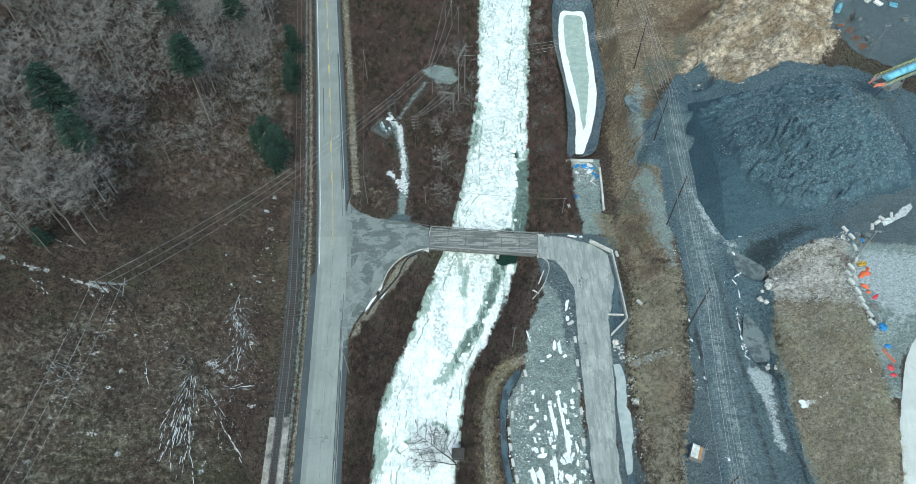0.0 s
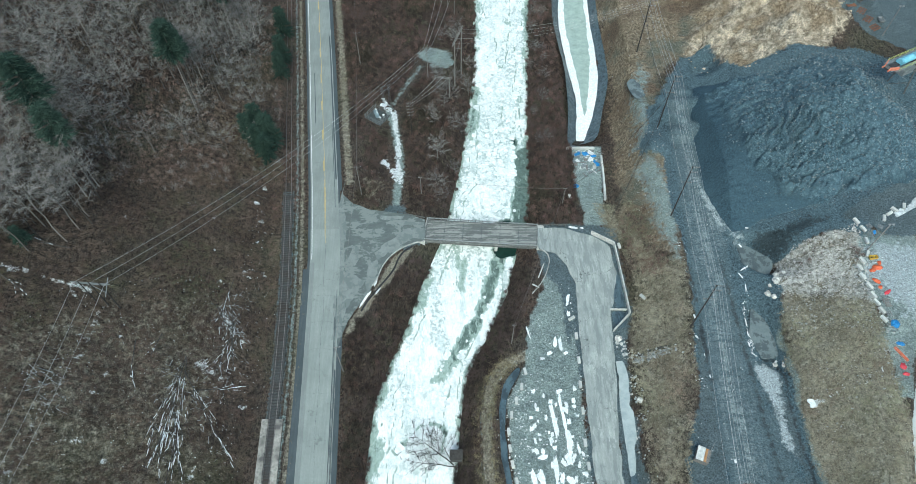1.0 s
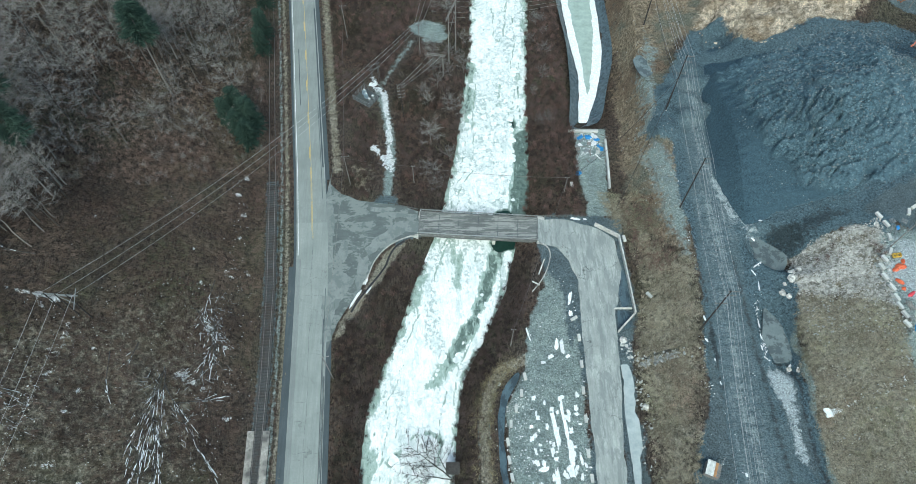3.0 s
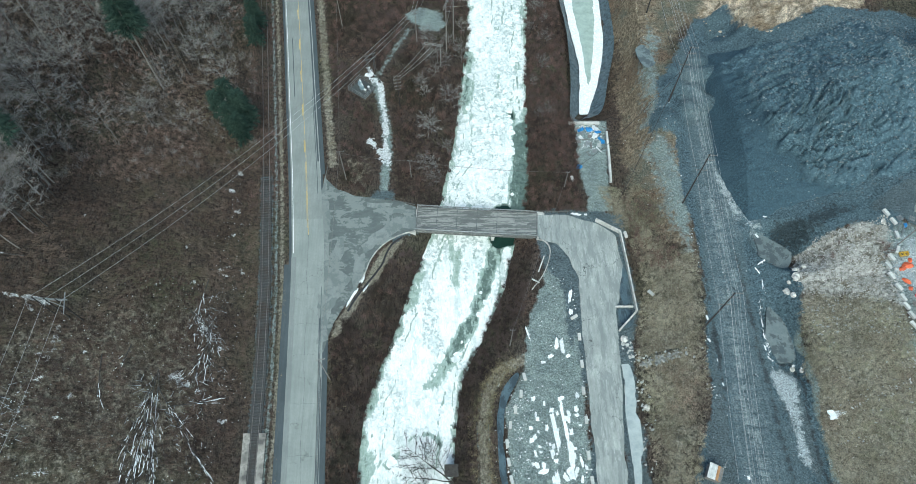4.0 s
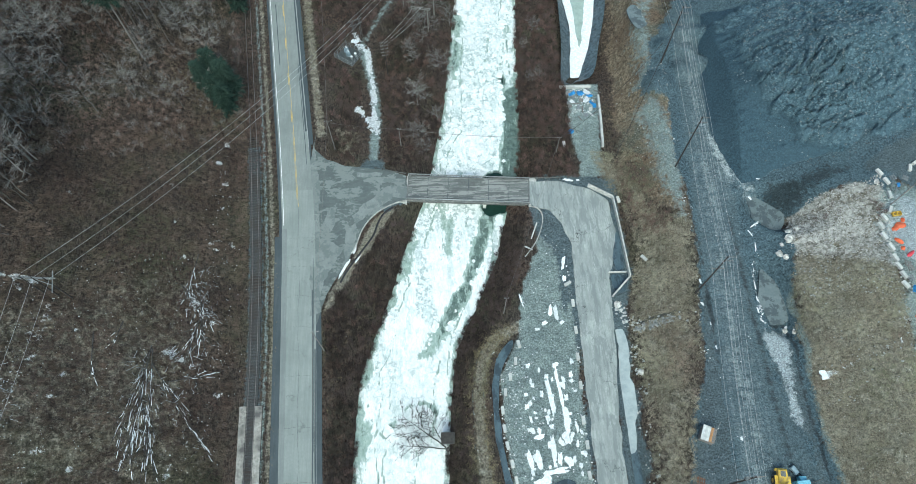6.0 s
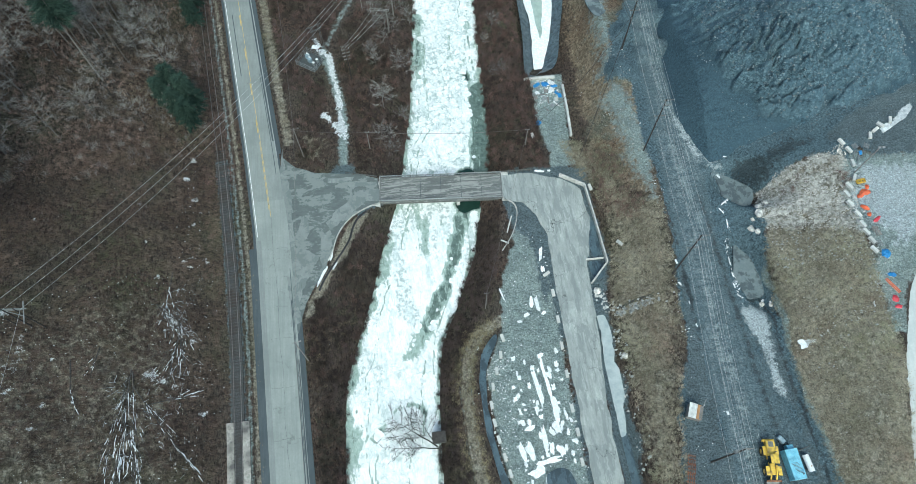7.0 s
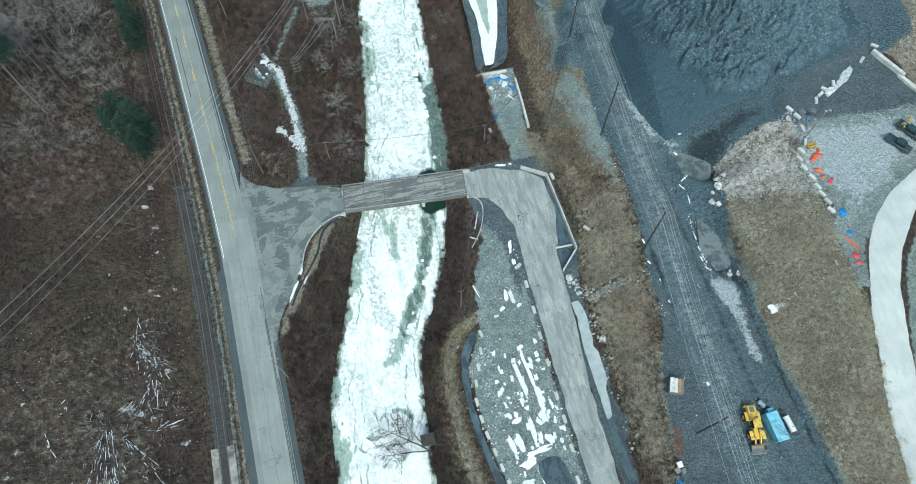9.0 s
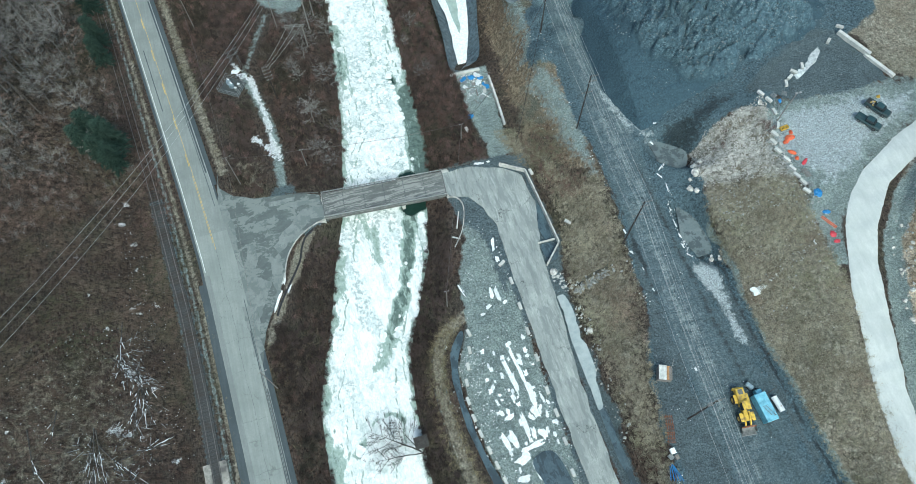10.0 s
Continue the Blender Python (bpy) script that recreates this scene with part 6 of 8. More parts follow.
loader = thing("wheel_loader", at(63.6, 35.9, -98, 0.02), "yellow wheel loader with a worn steel bucket on the haul road", "loader")
for x0 in (-2.0, 1.7):
    for s in (-1, 1):
        add_wheel(loader, x0, s * 1.15, 0.88, 0.7)
g = bmesh.new()
add_box(g, (-2.5, 0, 1.75), (3.0, 1.75, 1.25), bevel=0.12)
add_box(g, (-2.2, 0, 1.0), (3.4, 1.3, 0.6), bevel=0.06)
part("engine_hood", g, YELLOW, loader, "yellow engine hood")
part("grille", box_mesh((-3.2, 0, 2.39), (1.0, 0.95, 0.04)), STEEL, loader, "dark louvred grille")
part("counterweight", box_mesh((-4.05, 0, 1.3), (0.45, 2.2, 1.1), bevel=0.12), YELLOW, loader)
part("exhaust", rod_mesh((-1.7, 0.5, 2.3), (-1.7, 0.5, 3.2), 0.08), STEEL, loader)
for x0 in (-2.0, 1.7):
    for s in (-1, 1):
        part("fender", box_mesh((x0, s * 1.15, 1.88), (1.7, 0.72, 0.08), bevel=0.03), YELLOW, loader)
cab = part("cab", box_mesh((-0.35, 0, 2.35), (1.45, 1.45, 1.5), bevel=0.1), GLASS_DARK, loader, "glazed operator cab")
part("cab_roof", box_mesh((-0.35, 0, 3.16), (1.7, 1.6, 0.14), bevel=0.05), YELLOW, cab)
part("front_frame", box_mesh((1.2, 0, 1.2), (2.4, 1.0, 0.9), bevel=0.08), YELLOW, loader)
for s in (-0.55, 0.55):
    g = bmesh.new()
    add_rod(g, (0.7, s, 2.1), (2.3, s, 1.75), 0.17, 0.17)
    add_rod(g, (2.3, s, 1.75), (3.6, s, 0.75), 0.17, 0.14)
    part("lift_arm", g, YELLOW, loader, "yellow lift arm")
    part("cylinder", rod_mesh((1.0, s * 0.6, 1.5), (2.9, s * 0.6, 1.2), 0.09), STEEL, loader)
g = bmesh.new()
prof = ((3.5, 1.25), (3.45, 0.2), (4.0, 0.03), (4.95, 0.06), (4.95, 0.11), (4.05, 0.12), (3.6, 0.32), (3.65, 1.2))
sides = [[g.verts.new((x, s, z)) for x, z in prof] for s in (-1.5, 1.5)]
for k in range(len(prof)):
    g.faces.new((sides[0][k], sides[0][(k + 1) % 8], sides[1][(k + 1) % 8], sides[1][k]))
for s in (-1.5, 1.5):
    add_box(g, (4.05, s, 0.55), (0.95, 0.06, 0.85), ry=20)
bmesh.ops.recalc_face_normals(g, faces=g.faces)
bucket = part("bucket", g, STEEL, loader, "worn grey steel bucket with rust")
part("cutting_edge", box_mesh((5.0, 0, 0.07), (0.22, 3.06, 0.06)), GALV, bucket)
part("rust_patch", box_mesh((3.52, 0, 1.26), (0.3, 2.9, 0.06)), RUST, bucket)


def pickup(x, y, rz, label, cover):
    p = thing("pickup_truck", at(x, y, rz, 0.02), label, "pickup truck", "pickups")
    g = bmesh.new()
    add_box(g, (0, 0, 0.72), (5.75, 1.95, 0.62), bevel=0.12)
    add_box(g, (2.05, 0, 1.05), (1.55, 1.8, 0.24), bevel=0.1)
    part("body", g, GREEN_PAINT, p)
    g = bmesh.new()
    add_box(g, (0.25, 0, 1.5), (2.1, 1.62, 0.74), bevel=0.2)
    part("cab", g, GLASS_DARK, p, "dark glazed cab")
    part("roof", box_mesh((0.1, 0, 1.87), (1.6, 1.5, 0.08), bevel=0.04), GREEN_PAINT, p)
    part("windscreen", box_mesh((1.28, 0, 1.48), (0.05, 1.4, 0.62), ry=-38), GLASS_DARK, p)
    if cover:
        part("bed_cover", box_mesh((-1.85, 0, 1.07), (1.95, 1.75, 0.08), bevel=0.03), GREEN_PAINT, p, "dark flat bed cover")
    else:
        part("bed_floor", box_mesh((-1.85, 0, 1.035), (1.85, 1.5, 0.02)), RUBBER, p)
        for s in (-1, 1):
            part("bed_side", box_mesh((-1.85, s * 0.88, 1.16), (1.95, 0.1, 0.3), bevel=0.03), GREEN_PAINT, p)
        rr = random.Random(8)
        for k in range(9):
            part("load", box_mesh((-1.1 - rr.random() * 1.5, rr.uniform(-0.6, 0.6), 1.15), (0.45, 0.35, 0.22), rz=rr.uniform(0, 90), bevel=0.04), rr.choice((PALE_CONCRETE, GREY_WOOD, YELLOW)), p)
    for s in (-1, 1):
        for x0 in (-1.75, 1.85):
            add_wheel(p, x0, s * 0.86, 0.4, 0.28)
        part("headlight", box_mesh((2.86, s * 0.72, 0.85), (0.06, 0.36, 0.2)), GALV, p, "clear headlight")
        part("mirror", box_mesh((1.0, s * 1.08, 1.3), (0.12, 0.22, 0.2), bevel=0.03), RUBBER, p)
    part("bumper", box_mesh((2.93, 0, 0.5), (0.14, 1.9, 0.22), bevel=0.04), GALV, p)
    part("tailgate", box_mesh((-2.86, 0, 0.98), (0.08, 1.7, 0.44), bevel=0.02), GREEN_PAINT, p)
    return p


pickup(117.3, 86.4, -61, "dark green pickup truck with a loaded open bed in the yard", False)
pickup(113.5, 83.9, -59, "dark green pickup truck with a covered bed in the yard", True)

plant = thing("blue_generator", at(67.7, 34.9, -88), "pale blue louvred generator housing on skids by the loader", "generator")
part("body", box_mesh((0, 0, 1.35), (5.7, 2.5, 2.3), bevel=0.06), BLUE_PAINT, plant)
for k in range(9):
    part("louvre", box_mesh((-0.2 + k * 0.24, -0.2 + 0.08 * k, 2.52), (0.07, 1.3, 0.03)), STEEL, plant)
for s in (-1, 1):
    part("skid", box_mesh((0, s * 0.95, 0.12), (6.1, 0.25, 0.24)), STEEL, plant)
part("end_hood", box_mesh((-3.25, 0.5, 0.9), (0.9, 1.3, 1.5), bevel=0.1), BLUE_PAINT, plant)
part("exhaust", rod_mesh((2.0, 0.7, 2.5), (2.0, 0.7, 3.0), 0.12), STEEL, plant)
tank = thing("fuel_tank", at(70.9, 34.8, -84), "white steel fuel tank on a stand", "tank")
part("tank_body", rod_mesh((-1.6, 0, 0.9), (1.6, 0, 0.9), 0.6, 0.6, 14), WHITE_PAINT, tank)
for s in (-1, 1):
    part("saddle", box_mesh((s * 1.0, 0, 0.2), (0.2, 1.1, 0.7)), STEEL, tank)
part("fill_cap", rod_mesh((0.6, 0, 1.48), (0.6, 0, 1.62), 0.12), RUST, tank)
boom = thing("drill_boom", at(70.2, 37.4, 8), "dark lattice boom lying on the coal dust", "boom")
part("boom_tube", rod_mesh((-0.5, 0, 0.5), (4.6, 0.4, 0.45), 0.12, 0.09), STEEL, boom)
part("head", box_mesh((4.7, 0.4, 0.35), (0.7, 0.5, 0.6), bevel=0.05), STEEL, boom)
comp = thing("small_compressor", at(67.2, 39.8, -60), "small blue compressor with a bent hose", "compressor")
part("case", box_mesh((0, 0, 0.5), (1.6, 0.9, 0.9), bevel=0.1), CLAD_BLUE, comp)
part("hose", rod_mesh((0.6, 0.3, 0.4), (2.4, 0.9, 0.1), 0.1), RUBBER, comp)
for s in (-1, 1):
    part("wheel", rod_mesh((0, s * 0.5, 0.25), (0, s * 0.6, 0.25), 0.25, 0.25, 12), RUBBER, comp)

SHED_PALE = simple("pale_roof_board", (0.45, 0.46, 0.44), (0.66, 0.66, 0.63), 2.0, 0.8, 0, 0.01)
shed = thing("small_shed", at(51.3, 47.0, -24, -0.05), "weathered plank shed with half grey metal and half orange roof", "shed")
part("wall", box_mesh((0, 0, 1.05), (2.7, 2.7, 2.1)), GREY_WOOD, shed)
for k in range(6):
    part("roof_board", box_mesh((-1.28 + k * 0.26, 0, 2.17), (0.24, 3.0, 0.08)), SHED_PALE, shed)
SHED_ORANGE = simple("orange_board", (0.34, 0.17, 0.07), (0.47, 0.27, 0.13), 2.0, 0.9, 0, 0.01)
for k in range(4):
    part("roof_board", box_mesh((0.32 + k * 0.26, 0, 2.15 - 0.05 * k), (0.24, 2.9, 0.08)), SHED_ORANGE if k < 3 else GREY_WOOD, shed)
part("mast", rod_mesh((1.2, 0.6, 1.5), (1.2, 2.6, 3.6), 0.06), GALV, shed)
for k, (x, y) in enumerate(((48.6, 38.3), (48.2, 36.6), (47.6, 34.9))):
    r = thing("steel_rack", at(x, y, -17, 0.0), "rusty steel rack of stacked pipe frames beside the haul road", "rack", "steel racks")
    for j in range(4):
        part("bar", box_mesh((-0.6 + j * 0.4, 0, 0.55), (0.1, 1.9, 0.12)), RUST, r)
    for yy in (-0.75, 0, 0.75):
        part("crossbar", box_mesh((0, yy, 0.35 + 0.1 * k), (1.6, 0.1, 0.1)), RUST, r)
    for s in (-0.7, 0.7):
        part("foot", box_mesh((s, 0.6, 0.15), (0.1, 0.1, 0.5)), RUST, r)
        part("foot", box_mesh((s, -0.6, 0.15), (0.1, 0.1, 0.5)), RUST, r)
for x, y, s, m_, lab in ((46.9, 32.6, 0.9, WHITE_PAINT, "white plastic crate beside the steel rack"), (46.2, 31.7, 0.8, GALV, "grey steel box beside the steel rack"), (47.3, 31.3, 0.7, GREY_WOOD, "grey wooden box beside the steel rack")):
    c = thing("crate", at(x, y, rnd.uniform(0, 40)), lab, "crate", "crates")
    part("box", box_mesh((0, 0, s * 0.4), (s, s * 1.2, s * 0.8), bevel=0.03), m_, c)
    part("lid", box_mesh((0, 0, s * 0.82), (s * 1.06, s * 1.26, 0.05)), m_, c)
for k in range(5):
    single("pipe", rod_mesh((-1.6, 0, 0.1), (1.6, 0, 0.1), 0.09), BLUE_TARP, at(45.2 + 0.3 * k, 29.2 - 0.2 * k, 70 + 8 * k), "blue plastic pipe lying on the ground", "pipe", "blue pipes")


# ---- loose heaps ----
def heap_mesh(rx, ry, h, seed, folds=1.0):
    """A crumpled cloth or netting heap."""
    gx, gy = np.meshgrid(np.linspace(-1, 1, 22), np.linspace(-1, 1, 22))
    r = np.hypot(gx, gy) + fbm(gx * 4, gy * 4, 3, seed) * 0.35
    z = h * np.clip(1 - r ** 2, -0.1, 1) * (0.7 + folds * np.abs(fbm(gx * 5, gy * 5, 2.2, seed + 9, 3)))
    me, _ = mesh_grid("heap", z, gx * rx, gy * ry, (r < 1.0)[:-1, :-1])
    return me


def heap(name, x, y, rz, rx, ry, h, material, label, category, seed, group=""):
    me = heap_mesh(rx, ry, h, seed)
    me.materials.append(material)
    return single(name, me, material, at(x, y, rz), label, category, group)


for k, (x, y, rx, ry) in enumerate(((95.8, 85.9, 1.4, 0.8), (94.6, 85.2, 0.8, 0.6), (94.3, 82.2, 0.5, 1.1), (94.4, 80.4, 0.5, 0.5), (96.6, 86.9, 0.6, 0.4))):
    heap("netting", x, y, 20 * k, rx, ry, 0.55, ORANGE, "crumpled orange plastic safety netting on the gravel yard", "netting", 400 + k, "orange netting")
for k, (x, y, rx, ry) in enumerate(((95.3, 79.0, 1.2, 0.4), (93.5, 62.3, 0.8, 0.7), (93.6, 60.6, 0.5, 0.8))):
    heap("red_sacking", x, y, 30 + 25 * k, rx, ry, 0.3, RED, "crumpled red plastic sheeting on the yard edge", "sheeting", 420 + k, "red sheeting")
for k, (x, y, rx, ry) in enumerate(((38.3, 137.3, 1.2, 0.9), (40.6, 136.4, 0.9, 0.5), (34.2, 125.2, 1.0, 0.8), (94.6, 71.6, 1.1, 1.0), (94.4, 67.2, 0.5, 0.9), (98.3, 95.3, 0.6, 0.4), (36.6, 137.6, 0.7, 0.5))):
    heap("tarpaulin", x, y, 17 * k, rx, ry, 0.55, BLUE_TARP, "crumpled bright blue tarpaulin over a small heap", "tarpaulin", 440 + k, "blue tarpaulins")
LITTER_WHITE = simple("white_sheet", (0.55, 0.57, 0.57), (0.76, 0.77, 0.76), 2.0, 0.6, 0, 0.01)
lit = random.Random(77)
for k in range(26):
    x, y = lit.uniform(34.4, 41.6), 138.4 - abs(lit.gauss(0, 4.2))
    sx, sy, h = lit.choice(((1.3, 0.9, 0.15), (2.2, 0.35, 0.12), (0.8, 0.7, 0.45), (1.0, 1.0, 0.25), (0.6, 0.4, 0.3)))
    m_ = lit.choice((LITTER_WHITE, LITTER_WHITE, PALE_CONCRETE, GALV, GREY_WOOD, BLUE_TARP))
    box = thing("crate", at(x, y, lit.uniform(0, 180)), "battered pale crate or pallet dumped on the gravel path", "crate", "dumped crates")
    part("base", box_mesh((0, 0, h * 0.4), (sx, sy, h * 0.8), bevel=0.03), m_, box)
    part("lid", box_mesh((0.03, 0, h * 0.86), (sx * 0.94, sy * 1.04, h * 0.12)), m_, box)
for k in range(9):
    single("board", box_mesh((0, 0, 0.08), (lit.uniform(1.6, 3.4), 0.22, 0.06)), GREY_WOOD, at(lit.uniform(33, 43), lit.uniform(128, 139), lit.uniform(0, 180), 0.05), "loose grey board lying on the gravel path", "board", "loose boards")
skip = thing("yellow_cart", at(95.7, 88.4, 5), "small yellow two-bay steel cart", "cart")
for s in (-0.45, 0.45):
    g = bmesh.new()
    for a in (-0.4, 0.4):
        add_box(g, (s + a, 0, 0.55), (0.08, 0.9, 0.6))
        add_box(g, (s, a, 0.55), (0.8, 0.08, 0.6))
    part("bin", g, YELLOW, skip)
part("tray", box_mesh((0, 0, 0.22), (1.9, 0.95, 0.08)), STEEL, skip)
for s in (-0.7, 0.7):
    part("wheel", rod_mesh((s, -0.5, 0.12), (s, 0.5, 0.12), 0.14), RUBBER, skip)
single("marker_cone", rod_mesh((0, 0, 0), (0, 0, 0.8), 0.45, 0.08, 10), YELLOW, at(120.0, 89.6), "faded yellow plastic marker by the pickups", "marker")
for k, (x, y, r) in enumerate(((97.6, 97.0, 20), (100.2, 96.8, -35), (93.8, 73.9, 10), (94.2, 77.0, -10), (94.4, 76.0, 5))):
    p = thing("pallet", at(x, y, r), "grey slatted pallet lying on the yard", "pallet", "pallets")
    for j in range(5):
        part("slat", box_mesh((0, -0.5 + j * 0.25, 0.14), (1.2, 0.12, 0.03)), GALV if k < 3 else GREY_WOOD, p)
    for j in (-0.5, 0, 0.5):
        part("bearer", box_mesh((j, 0, 0.06), (0.1, 1.15, 0.12)), GREY_WOOD, p)
for k, (x, y, r) in enumerate(((93.6, 64.8, -62), (93.9, 65.0, -62), (96.6, 94.6, 60), (97.3, 93.9, 60))):
    single("pipe", rod_mesh((-1.8, 0, 0.12), (1.8, 0, 0.12), 0.11), ORANGE if k < 2 else GALV, at(x, y, r), "orange plastic pipe on the yard edge" if k < 2 else "grey steel pipe behind the concrete blocks", "pipe", "yard pipes")
lamp = thing("floodlight_pole", at(95.4, 90.8), "tall grey floodlight pole at the coal yard", "street lamp")
part("pole", rod_mesh((0, 0, -0.4), (0, 0, 10.2), 0.13, 0.09, 8), GREY_WOOD, lamp)
part("bracket", box_mesh((0, 0, 10.1), (1.2, 0.1, 0.1)), GALV, lamp)
for s in (-0.45, 0.45):
    part("floodlight", box_mesh((s, -0.2, 10.25), (0.5, 0.42, 0.3), rx=30, bevel=0.04), GALV, lamp, "grey floodlight head")
lamp2 = copy_thing(lamp, at(122.0, 160.8))
tagged(lamp2, "tall dark floodlight pole in the upper yard")

# ---- conveyor over the heap ----
conv = thing("conveyor", look((108.5, 134.5, 34.5), (170, 168, 28), 0) @ pose(0, 0, 0, -90, 0, 180), "blue-roofed steel coal conveyor on a trestle above the heap", "conveyor")
conv.matrix_basis = pose(108.6, 135.4, 33.6, 0, 4.0, 29)
YR = simple("yellow_rail_paint", (0.42, 0.46, 0.14), (0.55, 0.58, 0.22), 2.0, 0.6, 0, 0)
part("belt", box_mesh((30, 0, 0.1), (62, 1.3, 0.12)), RUBBER, conv, "black rubber belt")
part("roof", rod_mesh((4, 0, 0.55), (61, 0, 0.55), 0.95, 0.95, 14), BLUE_PAINT, conv, "blue curved sheet-metal cover")
for s in (-1.9, 1.9):
    part("walkway", box_mesh((31, s * 0.82, -0.1), (60, 0.9, 0.06)), GALV, conv)
    for z in (0.5, 1.0):
        part("handrail", rod_mesh((2, s, z), (61, s, z), 0.05), YR, conv, "yellow-green handrail")
    for k in range(24):
        part("post", rod_mesh((2 + k * 2.5, s, -0.1), (2 + k * 2.5, s, 1.0), 0.045), YR, conv)
    part("truss_chord", rod_mesh((1, s * 0.6, -1.2), (61, s * 0.6, -1.2), 0.09), STEEL, conv)
    for k in range(20):
        part("truss_web", rod_mesh((1 + k * 3, s * 0.6, -1.2 + 1.1 * (k % 2)), (4 + k * 3, s * 0.6, -0.1 - 1.1 * (k % 2)), 0.06), STEEL, conv)
for k, s in enumerate((-1.2, 1.2)):
    g = bmesh.new()
    add_box(g, (0.6, s, 0.5), (2.6, 0.25, 0.9), rz=20 * (k * 2 - 1), bevel=0.05)
    add_box(g, (-0.6, s * 0.7, 0.2), (1.2, 0.3, 0.5), bevel=0.05)
    part("head_guard", g, simple("faded_orange_paint", (0.50, 0.14, 0.08), (0.62, 0.24, 0.15), 2, 0.6, 0, 0.003), conv, "faded orange head guard")
part("head_pulley", rod_mesh((0, -0.8, 0.1), (0, 0.8, 0.1), 0.5, 0.5, 14), STEEL, conv)
for x0 in (12, 32, 54):
    for s in (-1.5, 1.5):
        part("trestle_leg", rod_mesh((x0, s * 0.8, -1.2), (x0 + 1.2, s * 2.2, -14.5), 0.18), STEEL, conv)
    for z in (-4, -8):
        part("trestle_brace", rod_mesh((x0 + 0.3, -1.6, z), (x0 + 0.6, 1.9, z - 3), 0.1), STEEL, conv)
part("hopper", box_mesh((9, 0, -3.0), (4.5, 3.4, 1.8), bevel=0.1), GALV, conv, "grey steel chute below the conveyor")

# ---- scrap in the upper yard ----
for k, (x, y, r) in enumerate(((116.6, 167.4, 50), (118.4, 165.4, 45), (120.3, 163.4, 30))):
    p = thing("scrap_rack", at(x, y, r), "rusty red steel frame lying in the upper yard", "steel frame", "scrap frames")
    for s in (-0.9, 0, 0.9):
        part("bar", box_mesh((0, s, 0.5), (2.6, 0.14, 0.5)), RUST, p)
    for s in (-1.2, -0.4, 0.4, 1.2):
        part("crossbar", box_mesh((s, 0, 0.6), (0.12, 2.0, 0.14)), RUST, p)
plate = single("steel_plate", box_mesh((0, 0, 0.25), (2.6, 2.0, 0.18), rz=0, bevel=0.03), RUST, at(116.9, 173.4, 20), "faded red-brown steel plate on the scrap heap", "plate")
tk = thing("blue_tank", at(116.8, 178.0, 60), "faded blue cylindrical tank lying on its side", "tank")
part("shell", rod_mesh((-1.8, 0, 0.8), (1.8, 0, 0.8), 0.75, 0.75, 14), BLUE_PAINT, tk)
for s in (-1, 1):
    part("cradle", box_mesh((s, 0, 0.15), (0.25, 1.4, 0.4)), STEEL, tk)
for k, (x, y, s, m_) in enumerate(((113.5, 174.2, 1.2, GALV), (119.6, 174.5, 1.6, STEEL), (121.5, 172.6, 1.3, GALV), (122.6, 165.8, 2.0, GALV), (131.2, 182.4, 2.4, WHITE_PAINT), (135.2, 181.0, 2.2, BLUE_PAINT), (137, 175, 1.8, GALV), (128.5, 184, 2.0, PALE_CONCRETE))):
    p = thing("scrap_crate", at(x, y, 31 * k), "battered steel scrap crate in the upper yard", "crate", "scrap crates")
    part("floor_plate", box_mesh((0, 0, 0.1), (s, s * 0.7, 0.1)), m_, p)
    for t in (-1, 1):
        part("side", box_mesh((0, t * s * 0.34, 0.35), (s, 0.06, 0.5)), m_, p)
        part("end", box_mesh((t * s * 0.48, 0, 0.35), (0.06, s * 0.62, 0.5)), m_, p)
hut = thing("pump_box", pose(0.0, 49.8, -1.6), "dark flat-roofed steel box at the river bank", "hut")
part("wall", box_mesh((0, 0, 0.6), (2.6, 2.0, 2.2)), TIMBER, hut)
part("roof", box_mesh((0, 0, 1.76), (2.9, 2.3, 0.1)), simple("dark_felt", (0.025, 0.022, 0.02), (0.06, 0.055, 0.05), 3, 0.95, 0, 0.01), hut)
for k, (x, y) in enumerate(((22.3, 97.1), (20.6, 92.6))):
    single("beam", box_mesh((0, 0, 0.15), (0.3, 4.6 if k == 0 else 2.0, 0.25), bevel=0.02), PALE_CONCRETE, at(x, y, 158 if k == 0 else 60, 0.1), "pale concrete beam lying by the kerb", "beam", "loose beams")


# ---- ponds, puddles and snow ----
def pool(name, outline, z, material, label, category="water", seed=1, wobble=0.35):
    return tagged(new(name, to_mesh(sheet([tuple(p) for p in smooth_loop(outline, 3)], z, 0.25, wobble, seed), name, material)), label, category, kind="structure")


